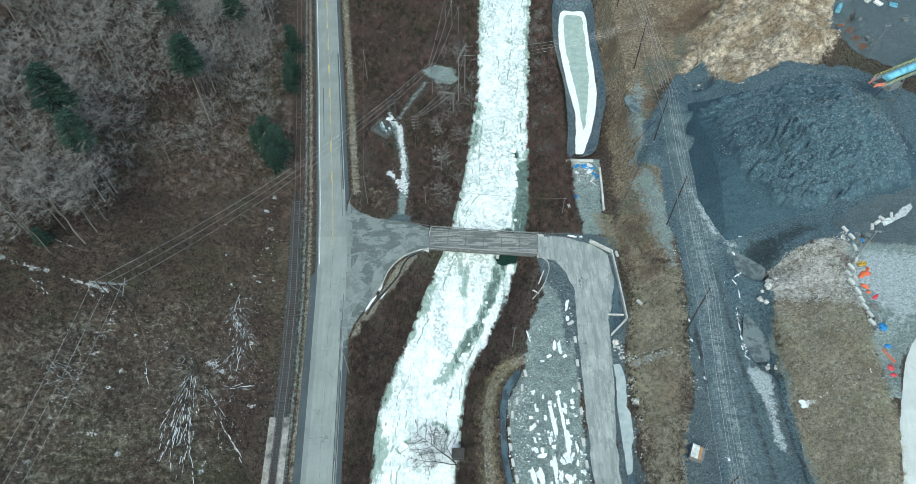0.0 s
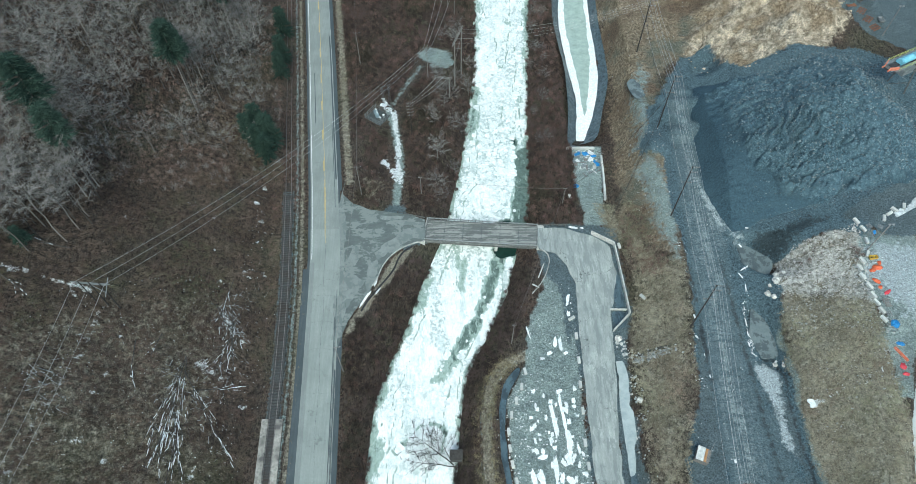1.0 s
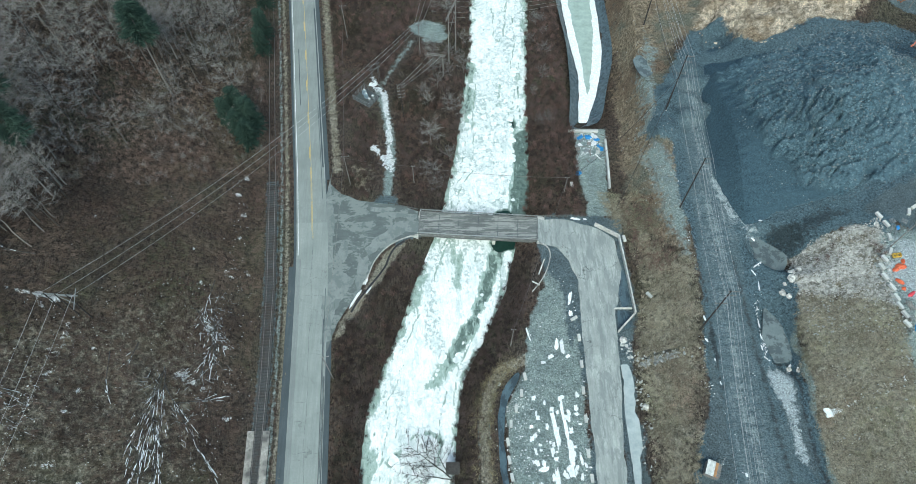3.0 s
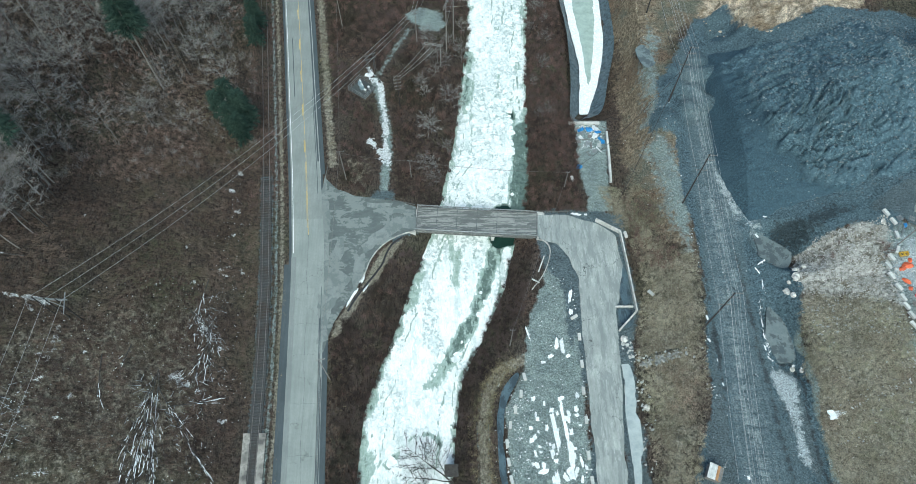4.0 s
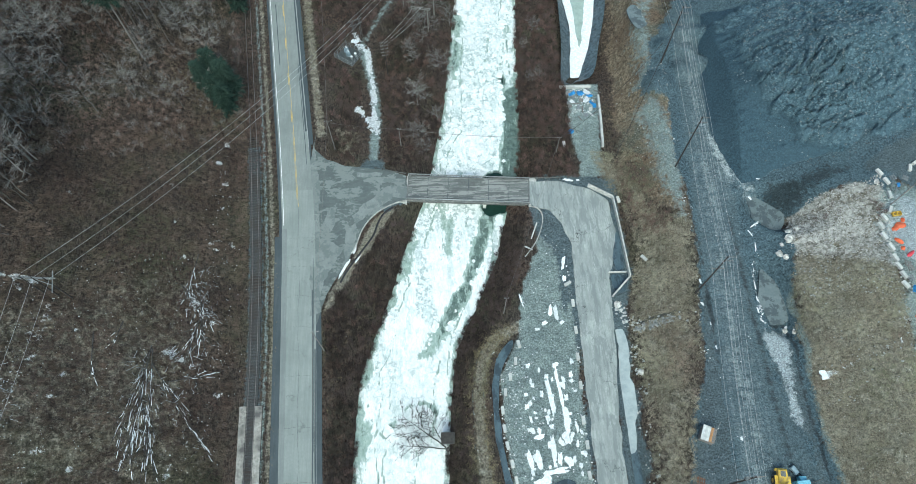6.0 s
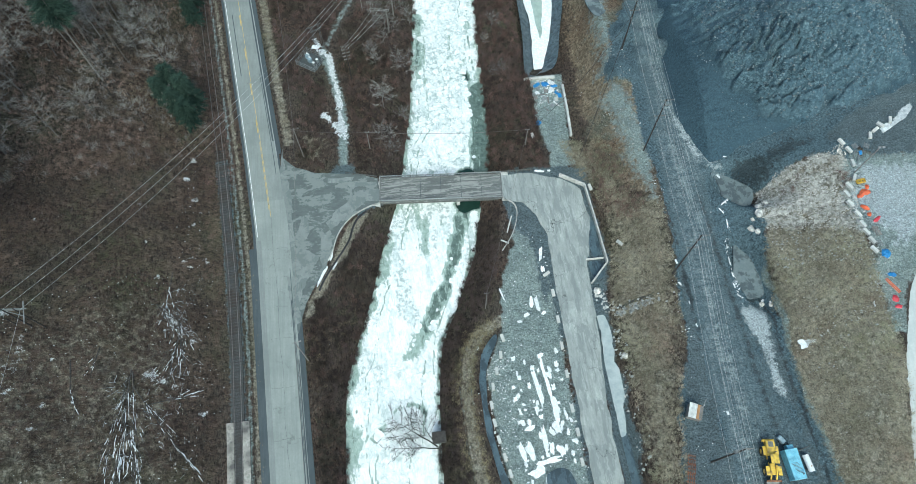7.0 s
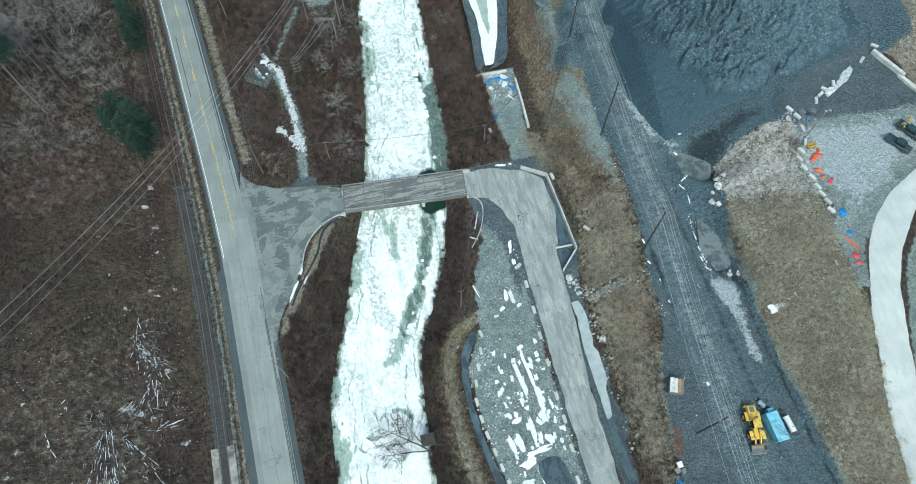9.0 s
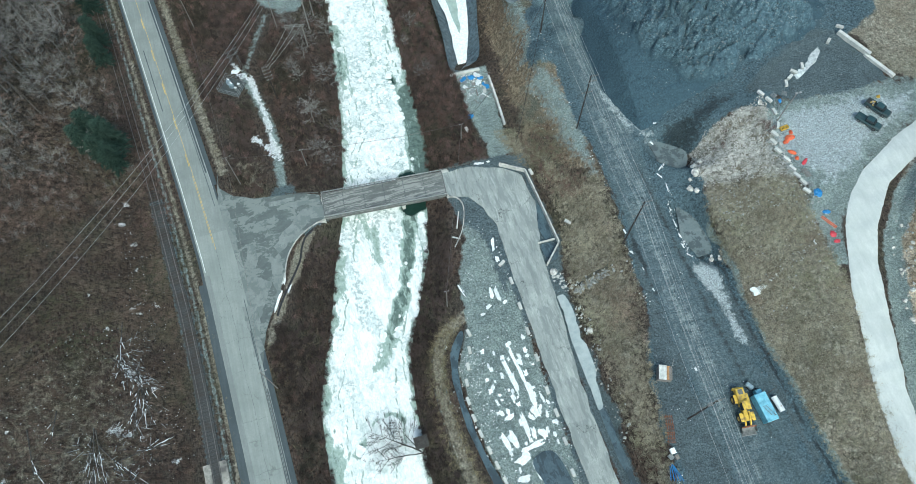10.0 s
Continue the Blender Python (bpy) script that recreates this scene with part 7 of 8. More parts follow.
def lining(name, outline, inner, z0, z1, material, label):
    """A sloping band between two outlines of equal count."""
    bm = bmesh.new()
    a, b = smooth_loop(outline, 4), smooth_loop(inner, 4)
    va = [bm.verts.new((p.x, p.y, z0 + 0.15 * math.sin(3 * k))) for k, p in enumerate(a)]
    vm = [bm.verts.new(((p.x * 0.5 + q.x * 0.5), (p.y + q.y) / 2, (z0 + z1) / 2 + 0.22 * math.sin(2.3 * k))) for k, (p, q) in enumerate(zip(a, b))]
    vb = [bm.verts.new((p.x, p.y, z1)) for p in b]
    n = len(a)
    for r, s in ((va, vm), (vm, vb)):
        for k in range(n):
            bm.faces.new((r[k], r[(k + 1) % n], s[(k + 1) % n], s[k]))
    bmesh.ops.recalc_face_normals(bm, faces=bm.faces)
    return tagged(new(name, to_mesh(bm, name, material)), label, "pond liner", kind="structure")


LINER = simple("grey_liner", (0.028, 0.042, 0.052), (0.125, 0.165, 0.185), 1.2, 0.4, 0, 0.1, 2.0, world_space=True)
OUT = ((36.2, 221.5), (43, 222), (49.8, 220.6), (49.6, 205), (49.3, 194.6), (49.4, 180), (48.8, 167.4), (45.6, 155), (42.4, 143.4), (37.5, 140.6), (33.6, 140.5), (34.8, 153), (35.4, 165), (35.4, 175.2), (34.2, 190), (34.0, 203))
INN = ((38.4, 216), (43, 216.8), (47.2, 216), (47.3, 205), (47.0, 195), (47.0, 183), (46.4, 171), (43.8, 158), (40.2, 147), (38.2, 143.4), (36.6, 143.4), (37.6, 153), (38.3, 162), (37.4, 173), (36.4, 188), (36.4, 202))
lining("pond_liner", OUT, INN, 0.45, -2.1, LINER, "wrinkled dark grey plastic pond liner")
pool("pond", [(p[0], p[1]) for p in INN], -1.75, SNOW, "white ice rim of the settling pond", "ice", 5, 0.2)
pool("pond", ((39.4, 213.5), (43, 214.5), (46.0, 213), (45.8, 203), (45.4, 193), (45.0, 182), (43.7, 172), (42.2, 163), (40.6, 155), (39.9, 156), (40.0, 164), (39.6, 174), (38.7, 187), (38.3, 200)), -1.735, POND, "grey-green frozen settling pond", "water", 7, 0.45)
pool("puddle", ((71.6, 101.4), (74.2, 100.3), (77.4, 97.8), (79.4, 95.5), (78.0, 92.0), (74.0, 89.9), (71.3, 92.7), (71.9, 96.9)), 6.6, PUDDLE, "grey muddy pool at the foot of the coal heap")
pool("puddle", ((71.1, 82.5), (72.4, 81.4), (73.9, 79.0), (74.7, 73.2), (74.1, 70.3), (71.5, 69.6), (68.3, 70.5), (68.4, 74.2), (69.6, 77.5)), 5.8, PUDDLE, "dark grey muddy pool beside the haul road", seed=3)
pool("puddle", ((38.2, 71.9), (40.4, 71.4), (40.7, 66), (40.7, 60), (41.0, 55), (40.0, 50), (39.2, 46), (37.6, 45.6), (37.9, 52), (37.7, 58), (37.9, 65)), -0.55, simple("grey_ice", (0.26, 0.30, 0.305), (0.37, 0.41, 0.41), 0.6, 0.5, 0, 0.02, 3, world_space=True), "long grey frozen ditch beside the lane", "ice", 8, 0.9)
pool("puddle", ((37.6, 45.6), (39.2, 45.8), (39.6, 38), (40, 30), (40, 15), (38.6, 15), (38.4, 30), (38.0, 38)), -0.62, PUDDLE_DARK, "dark wet ditch beside the lane", seed=14)
pool("puddle", ((14.4, 70.3), (10.9, 65.9), (9.6, 60.1), (9.7, 54.6), (10.2, 47.6), (11, 43), (13, 32), (15, 32), (12.2, 43.3), (11.3, 51.3), (11.3, 58.5), (12.5, 64.2), (15.1, 69.2)), -0.42, PUDDLE_DARK, "narrow dark drain round the gravel lot", seed=15, wobble=0.2)
pool("puddle", ((20.7, 38.8), (22.4, 40.3), (25.4, 40.1), (26.6, 37.2), (27.4, 32.5), (27.5, 25), (22, 25), (21.8, 34)), 0.0, PUDDLE_DARK, "dark shallow puddle on the gravel lot", seed=17)
pool("puddle", ((51.6, 157.2), (53.8, 158.8), (56.6, 156), (56.4, 152.4), (54, 150.6), (52.2, 153)), ground(54.2, 155) + 0.12, PUDDLE, "pale grey puddle on the ochre slope", seed=19)
pool("puddle", ((39.2, 84.8), (42.2, 84.6), (42.0, 81), (39.6, 80.6)), 0.03, PUDDLE_DARK, "dark sump inside the low wall", seed=21)
pool("puddle", ((40.6, 95), (42.2, 95), (42.4, 86.6), (40.4, 87)), 0.02, PUDDLE_DARK, "dark wet strip inside the low wall", seed=22)

snow_rng = random.Random(11)


def snow_patch(x, y, rx, ry, rz, label="ragged patch of old white snow on grey gravel", group="lot snow"):
    n = 14
    pts = []
    for k in range(n):
        a = 2 * math.pi * k / n
        s = snow_rng.uniform(0.62, 1.1) / max(abs(math.cos(a)), abs(math.sin(a))) ** 0.8
        pts.append((math.cos(a) * rx * s, math.sin(a) * ry * s))
    loop = [tuple(p) for p in smooth_loop(pts, 3)]
    bm = sheet(loop, 0.10, 0.16)
    return single("snow_patch", bm, SNOW, at(x, y, rz), label, "snow patch", group)


for x, y, rx, ry, r in ((22.3, 57.2, 0.55, 4.5, 9), (24.4, 58.4, 0.45, 5.0, 7), (25.2, 52.8, 0.7, 2.6, 5), (24.8, 48.8, 0.9, 1.3, 0), (21.9, 51.2, 0.5, 0.6, 0), (21.8, 46.8, 0.6, 2.9, 0), (25.6, 57.1, 0.5, 0.8, 0), (19.2, 49.2, 1.3, 0.5, 15),
                        (24.8, 44.0, 0.8, 1.2, 30), (16.9, 44.6, 0.6, 2.4, 12), (18.7, 44.8, 0.7, 2.2, 10), (21.8, 42.2, 2.8, 0.6, 8), (19.4, 40.4, 1.6, 0.9, 20), (21.6, 37.2, 0.8, 2.0, 10), (18.2, 36.6, 1.5, 0.8, 0), (24.0, 64.4, 0.8, 0.5, 20),
                        (18.6, 60.0, 0.5, 0.5, 0), (18.0, 64.4, 0.5, 0.6, 0), (25.4, 76.6, 0.5, 1.9, 4), (24.2, 77.0, 0.5, 1.5, -8), (23.6, 48.0, 0.5, 0.9, 30), (22.6, 74.0, 0.7, 0.4, 20), (20.8, 72.6, 0.6, 0.35, 10), (26.6, 74.0, 0.6, 0.4, 40),
                        (28.4, 88.6, 0.4, 1.8, -12), (28.2, 84.6, 0.5, 0.8, 0), (17.8, 79.6, 0.18, 2.0, 14), (27.2, 51.0, 0.35, 1.4, 8), (20.3, 63.4, 0.3, 0.6, 0), (23.0, 44.6, 0.5, 1.4, 0), (17.0, 55.6, 0.5, 0.6, 0)):
    snow_patch(x, y, rx, ry, r)
for x, y, rx, ry, r in ((-22.8, 89.6, 0.5, 3.4, -30), (-20.6, 94.2, 0.5, 1.6, -20), (-24.6, 116.9, 2.0, 0.35, -10), (-13.6, 114.9, 0.9, 0.3, 0), (-19.8, 91.6, 0.4, 1.2, -30), (-21.9, 157.6, 1.2, 0.8, 0), (-20.5, 155.2, 0.7, 0.5, 30),
                        (32, 110.9, 1.4, 0.35, -12), (34.4, 110.7, 0.5, 0.3, 0), (58.4, 46.2, 0.3, 0.4, 0), (74.3, 104, 0.8, 0.5, 0), (77, 57.4, 1.5, 0.9, 0), (68.8, 82.0, 0.2, 0.6, 4), (68.5, 78.6, 0.2, 0.9, 6), (68.0, 75.2, 0.18, 0.6, 5), (67.6, 72.6, 0.16, 0.7, 8), (68.0, 70.2, 0.5, 0.16, -40), (69.9, 90.6, 0.14, 0.9, 30), (70.3, 87.2, 0.13, 1.2, -8), (73.6, 69.0, 0.35, 0.25, 20), (74.6, 68.0, 0.25, 0.3, 0), (56.4, 79.6, 0.2, 0.6, 10), (55.9, 74.4, 0.25, 0.5, 24), (57.0, 64.8, 0.16, 0.5, 10), (56.8, 70.0, 0.14, 0.4, 0), (71.2, 92.6, 0.2, 1.3, -60), (72.3, 100.6, 0.25, 1.0, 25)):
    snow_patch(x, y, rx, ry, r, "ragged patch of dirty old snow on the ground", "ground snow")


DIRTY_SNOW = simple("dirty_snow", (0.28, 0.31, 0.32), (0.60, 0.63, 0.64), 1.2, 0.8, 0, 0.05, 4.0, world_space=True)
for k in range(64):
    if k % 3 == 0:
        x, y = snow_rng.uniform(16, 28.4), snow_rng.uniform(32, 66)
    else:
        x, y = snow_rng.choice((17.3, 19.0, 21.9, 22.4, 24.5, 25.6, 27.2)) + snow_rng.gauss(0, 0.35), snow_rng.uniform(32, 64)
    snow_patch(x, y, snow_rng.uniform(0.22, 0.5), snow_rng.uniform(0.25, 0.9), snow_rng.uniform(-8, 12))


def scatter(name, spots, size, material, label, category, seed, level=None):
    """Many small uneven chunks in one mesh."""
    rr = np.random.RandomState(seed)
    verts, faces = [], []
    for x, y in spots:
        s = size * rr.uniform(0.4, 1.3)
        z = (level or ground)(x, y)
        b = len(verts)
        ang = rr.uniform(0, 6.28)
        e = rr.uniform(0.6, 1.7)
        for k in range(5):
            a = ang + k * 1.257
            q = s * rr.uniform(0.6, 1.2)
            verts.append((x + math.cos(a) * q * e, y + math.sin(a) * q, z - 0.05))
        for k in range(5):
            v = verts[b + k]
            verts.append((x + (v[0] - x) * 0.6, y + (v[1] - y) * 0.6, z + s * rr.uniform(0.35, 0.8)))
        for k in range(5):
            faces.append((b + k, b + (k + 1) % 5, b + 5 + (k + 1) % 5, b + 5 + k))
        faces.append(tuple(range(b + 5, b + 10)))
    me = bpy.data.meshes.new(name)
    me.from_pydata(verts, [], faces)
    me.materials.append(material)
    return tagged(new(name, me), label, category, kind="stuff")


def fill(poly, n, seed):
    """n random places in a polygon."""
    rr = np.random.RandomState(seed)
    p = np.array(poly)
    lo, hi = p.min(0), p.max(0)
    out = np.empty((0, 2))
    while len(out) < n:
        c = lo + rr.rand(4 * n, 2) * (hi - lo)
        out = np.vstack([out, c[inside(poly, c[:, 0], c[:, 1]) > 0]])
    return [tuple(q) for q in out[:n]]


def belt(pts, width, n, seed):
    rr = np.random.RandomState(seed)
    out = []
    for _ in range(n):
        i = rr.randint(len(pts) - 1)
        t = rr.rand()
        out.append((pts[i][0] + (pts[i + 1][0] - pts[i][0]) * t + rr.normal() * width, pts[i][1] + (pts[i + 1][1] - pts[i][1]) * t + rr.normal() * width))
    return out


for x, y, rx, ry, r in ((106.8, 101.2, 0.8, 2.2, -60), (109.8, 102.9, 1.1, 3.0, -55), (112.8, 104.9, 0.9, 2.4, -52)):
    snow_patch(x, y, rx, ry, r, "low ridge of grey dirty snow in the coal yard", "yard snow").data.materials[0] = DIRTY_SNOW

STONE = simple("pale_stone", (0.27, 0.265, 0.245), (0.66, 0.645, 0.605), 1.5, 0.9, 0, 0.03, 6, world_space=True)
GREY_STONE = simple("grey_stone", (0.26, 0.275, 0.27), (0.55, 0.565, 0.55), 1.5, 0.9, 0, 0.03, 6, world_space=True)
scatter("rubble_stones", fill(RUBBLE, 2300, 31) + fill(((77.5, 91), (88, 93), (90, 85), (79, 86)), 1300, 32), 0.17, STONE, "pale broken stones covering the bank below the yard", "rubble", 33)
scatter("slope_stones", fill(TURF_E[1:11], 420, 34), 0.11, STONE, "scattered pale stones on the dead turf slope", "stones", 35)
scatter("bank_stones", belt(((39.5, 77.5), (41.5, 73), (46, 72.2), (51, 72.4)), 0.7, 120, 36) + belt(((41.6, 70), (42, 60), (41.2, 50), (41.6, 36)), 0.7, 60, 37), 0.3, GREY_STONE, "grey boulders lining the ditch and gully", "boulders", 38)
DRAIN_STONE = simple("drain_stone", (0.11, 0.118, 0.115), (0.42, 0.435, 0.425), 1.5, 0.9, 0, 0.03, 6, world_space=True)
scatter("drain_stones", belt(((42.6, 71.5), (45, 71.9), (48, 72.2)), 0.45, 52, 41) + belt(((48, 72.2), (51.2, 72.8)), 0.35, 14, 42), 0.42, DRAIN_STONE, "large pale stones heaped in a drain across the turf", "stones", 43)
scatter("field_stones", fill(((76.5, 82), (82, 81), (91.5, 76), (91, 70), (84, 73), (77, 74)), 170, 44) + fill(((76, 74), (91, 70), (91, 56), (76, 50)), 70, 45), 0.2, GREY_STONE, "small pale stones strewn over the dead turf", "stones", 46)
scatter("yard_stones", belt(((93.2, 88), (92, 80), (93, 70), (91, 60)), 1.3, 120, 41) + belt(((97, 26), (103, 46), (110, 61), (121, 70)), 1.6, 260, 42), 0.22, GREY_STONE, "grey crushed stones along the yard road", "stones", 43)
scatter("snow_bits", fill(LOT, 330, 44) + belt(((29.4, 90), (29.3, 60), (28.6, 30)), 0.4, 60, 45) + belt(((13.0, 66), (11.0, 56), (12.8, 44), (15.4, 32)), 1.2, 160, 46) + belt(((16.5, 66), (14.8, 58), (15.6, 48)), 0.9, 90, 47), 0.16, SNOW, "scattered bits of white snow on the gravel lot", "snow", 48)
scatter("snow_bits", belt(((36, 138), (40.5, 137.5), (38, 133), (35.6, 131)), 1.1, 150, 51) + belt(((54.5, 70), (54, 62), (56.8, 90), (57.5, 104)), 0.5, 40, 52) + belt(((68.6, 84), (68.4, 76), (68.2, 70)), 0.3, 70, 53) + fill(COAL_ZONE[1:10] + ((70, 100), (72, 60), (72, 25)), 60, 54), 0.15, SNOW, "scattered bits of white snow and pale litter", "snow", 55)
scatter("snow_bits", fill(TURF_W[1:6] + ((-90, 40),), 520, 56) + belt(((-77.1, 76), (-78.4, 60), (-80, 50), (-82.5, 36)), 1.4, 170, 156) + belt(((-47, 60), (-49, 80), (-52, 100), (-54, 122)), 1.6, 120, 57), 0.11, SNOW, "small bits of snow caught in the dead grass", "snow", 58)
for x, y, s in ((76.6, 87.6, 1.3), (74.4, 84.6, 0.9), (75.3, 83.6, 0.8), (77.6, 89.6, 1.0), (75.2, 86.6, 0.6), (39.6, 77.6, 1.1), (79.8, 90.6, 1.0), (73.2, 68.2, 0.7), (74.4, 67.4, 0.6), (42.2, 61.8, 0.9), (94.0, 96.4, 0.7)):
    bm = bmesh.new()
    bmesh.ops.create_icosphere(bm, subdivisions=2, radius=s)
    for v in bm.verts:
        v.co *= 0.8 + 0.35 * noise.noise(v.co * 1.4 / s + Vector((x, y, 0)))
        v.co.z *= 0.65
    single("boulder", bm, STONE, at(x, y, 40 * s, s * 0.25), "large pale angular boulder on the slope", "boulder", "boulders")

COAL_LUMP = simple("coal_lumps", (0.02, 0.03, 0.036), (0.30, 0.36, 0.38), 1.2, 0.6, 0, 0.03, 6, world_space=True)
lump_spots = [(x, y) for x, y in fill(((76, 104), (92, 103), (112, 106), (128, 118), (132, 140), (120, 154), (98, 156), (82, 150), (70, 130)), 6500, 81)]
scatter("coal_lumps", [q for q in lump_spots if inside(SLUMP, *q) > 0 or (q[0] * 7.3 + q[1] * 3.1) % 1 < 0.2], 0.2, COAL_LUMP, "grey and blue-black lumps of coal lying over the heap", "coal", 82, on_heap)
scatter("coal_lumps", fill(((56, 30), (73, 28), (71, 66), (69, 100), (66, 130), (58, 132), (57, 90), (55, 60)), 900, 83), 0.12, COAL_LUMP, "small lumps of coal strewn on the haul road", "coal", 84)
TAN_STONE = simple("tan_stone", (0.30, 0.25, 0.18), (0.62, 0.54, 0.42), 1.5, 0.9, 0, 0.03, 6, world_space=True)
scatter("quarry_rocks", fill(ROCK, 260, 85), 0.34, TAN_STONE, "angular pale rocks on the quarried slope", "rocks", 86)
scatter("slope_rocks", fill(OCHRE, 700, 87) + fill(((49, 110), (57, 108), (58, 140), (50, 140)), 120, 88), 0.15, STONE, "scattered pale stones on the ochre slope", "stones", 89)
scatter("cliff_rocks", fill(((99, 40), (104, 57), (112, 64.5), (122, 69), (150, 80), (150, 40)), 500, 90), 0.5, STONE, "pale rock fragments below the quarry face", "rocks", 91)


# ---- trees and brush ----
def twig_material(name, c1, c2, tint=0.0, own=0.2, island=0.45):
    m, n, l, p = nodes_of(name)
    isl = n.new("ShaderNodeNewGeometry").outputs["Random Per Island"]
    rnd_ob = n.new("ShaderNodeObjectInfo").outputs["Random"]
    a = n.new("ShaderNodeAttribute")
    a.attribute_name = "tone"
    f = calc(n, l, "ADD", calc(n, l, "MULTIPLY", isl, island), calc(n, l, "MULTIPLY", rnd_ob, own))
    f = calc(n, l, "ADD", f, calc(n, l, "MULTIPLY", a.outputs["Fac"], 0.55), True)
    col = mixed(n, l, f, c1, c2)
    pos = n.new("ShaderNodeNewGeometry").outputs["Position"]
    mid = tuple(0.5 * (a + b) for a, b in zip(c1, c2))
    grey = sum(mid) / 3
    if tint:
        olive = (grey * 0.95, grey * 1.0, grey * 0.62)
        rust = (grey * 1.25, grey * 0.86, grey * 0.72)
        col = mixed(n, l, calc(n, l, "MULTIPLY", noise_fac(n, l, pos, 0.045, 5, 0.6, 0.5, 0.60), tint), col, mixed(n, l, f, tuple(v * 0.2 for v in olive), tuple(v * 1.5 for v in olive)))
        col = mixed(n, l, calc(n, l, "MULTIPLY", noise_fac(n, l, pos, 0.11, 5, 0.6, 0.55, 0.68), tint), col, mixed(n, l, f, tuple(v * 0.25 for v in rust), tuple(v * 1.7 for v in rust)))
    l.new(col, p.inputs["Base Color"])
    p.inputs["Roughness"].default_value = 0.9
    p.inputs["Specular IOR Level"].default_value = 0.1
    return m


BRUSH = twig_material("brush_twigs", (0.005, 0.004, 0.0038), (0.140, 0.110, 0.101), 0.5)
BRUSH_RED = twig_material("reddish_twigs", (0.022, 0.014, 0.012), (0.255, 0.172, 0.15))
DEAD_GRASS = twig_material("dead_grass", (0.020, 0.015, 0.012), (0.235, 0.18, 0.142), 0.8, 0.2, 0.3)
DEAD_GRASS_PALE = twig_material("pale_dead_grass", (0.047, 0.042, 0.030), (0.50, 0.455, 0.345), 0.55)
BARK = twig_material("grey_bark", (0.028, 0.024, 0.021), (0.25, 0.236, 0.22), 0.0, 0.8, 0.15)
TWIGS = twig_material("grey_twigs", (0.12, 0.112, 0.105), (0.36, 0.342, 0.325), 0.0, 0.45, 0.55)
STRAW = twig_material("straw_grass", (0.075, 0.064, 0.036), (0.36, 0.31, 0.195), 0.3)
FOREST_FLOOR = twig_material("forest_floor_twigs", (0.058, 0.040, 0.032), (0.31, 0.22, 0.178), 0.5, 0.2, 0.25)
NEEDLES = twig_material("pine_needles", (0.016, 0.032, 0.025), (0.095, 0.145, 0.115))
SNOWY = twig_material("frosted_branches", (0.30, 0.32, 0.33), (0.88, 0.92, 0.93))


def tri_mesh(name, tris, material):
    """A mesh of loose triangles, from an array (n, 3, 3)."""
    t = np.asarray(tris, np.float32)
    me = bpy.data.meshes.new(name)
    n = len(t)
    me.vertices.add(3 * n)
    me.vertices.foreach_set("co", t.ravel())
    me.loops.add(3 * n)
    me.loops.foreach_set("vertex_index", np.arange(3 * n, dtype=np.int32))
    me.polygons.add(n)
    me.polygons.foreach_set("loop_start", np.arange(0, 3 * n, 3, dtype=np.int32))
    me.polygons.foreach_set("loop_total", np.full(n, 3, np.int32))
    me.update(calc_edges=True)
    me.materials.append(material)
    return me


def spikes(base, tip, width, rr):
    """Thin triangles from base to tip, turned at random."""
    d = tip - base
    side = np.cross(d, rr.normal(size=d.shape))
    side /= np.linalg.norm(side, axis=1, keepdims=True) + 1e-9
    w = (np.asarray(width) * 0.5)[:, None] if np.ndim(width) else width * 0.5
    return np.stack([base - side * w, base + side * w, tip], 1)


def brush(name, spots, height, twigs, width, material, label, category, seed, spread=0.7):
    """Leafless shrubs at many places, in one mesh."""
    rr = np.random.RandomState(seed)
    s = np.array(spots)
    z = np.array([ground(a, b) for a, b in s])
    k = len(s)
    h = height * rr.uniform(0.45, 1.25, k)
    base = np.repeat(np.column_stack([s, z - 0.1]), twigs, 0)
    hh = np.repeat(h, twigs) * rr.uniform(0.5, 1.0, k * twigs)
    ang = rr.uniform(0, 2 * np.pi, k * twigs)
    out = hh * spread * np.sqrt(rr.rand(k * twigs))
    tip = base + np.column_stack([np.cos(ang) * out, np.sin(ang) * out, hh])
    st = base + (tip - base) * (rr.uniform(0, 0.45, k * twigs))[:, None] + rr.normal(size=base.shape) * (0.35, 0.35, 0.12)
    me = tri_mesh(name, spikes(st, tip, width, rr), material)
    tone = np.clip(0.5 + fbm(s[:, 0], s[:, 1], 5, seed) * 0.6 + rr.uniform(-0.4, 0.4, k), 0, 1)
    me.attributes.new("tone", "FLOAT", "POINT").data.foreach_set("value", np.repeat(tone, 3 * twigs).astype(np.float32))
    return tagged(new(name, me), label, category, kind="stuff")


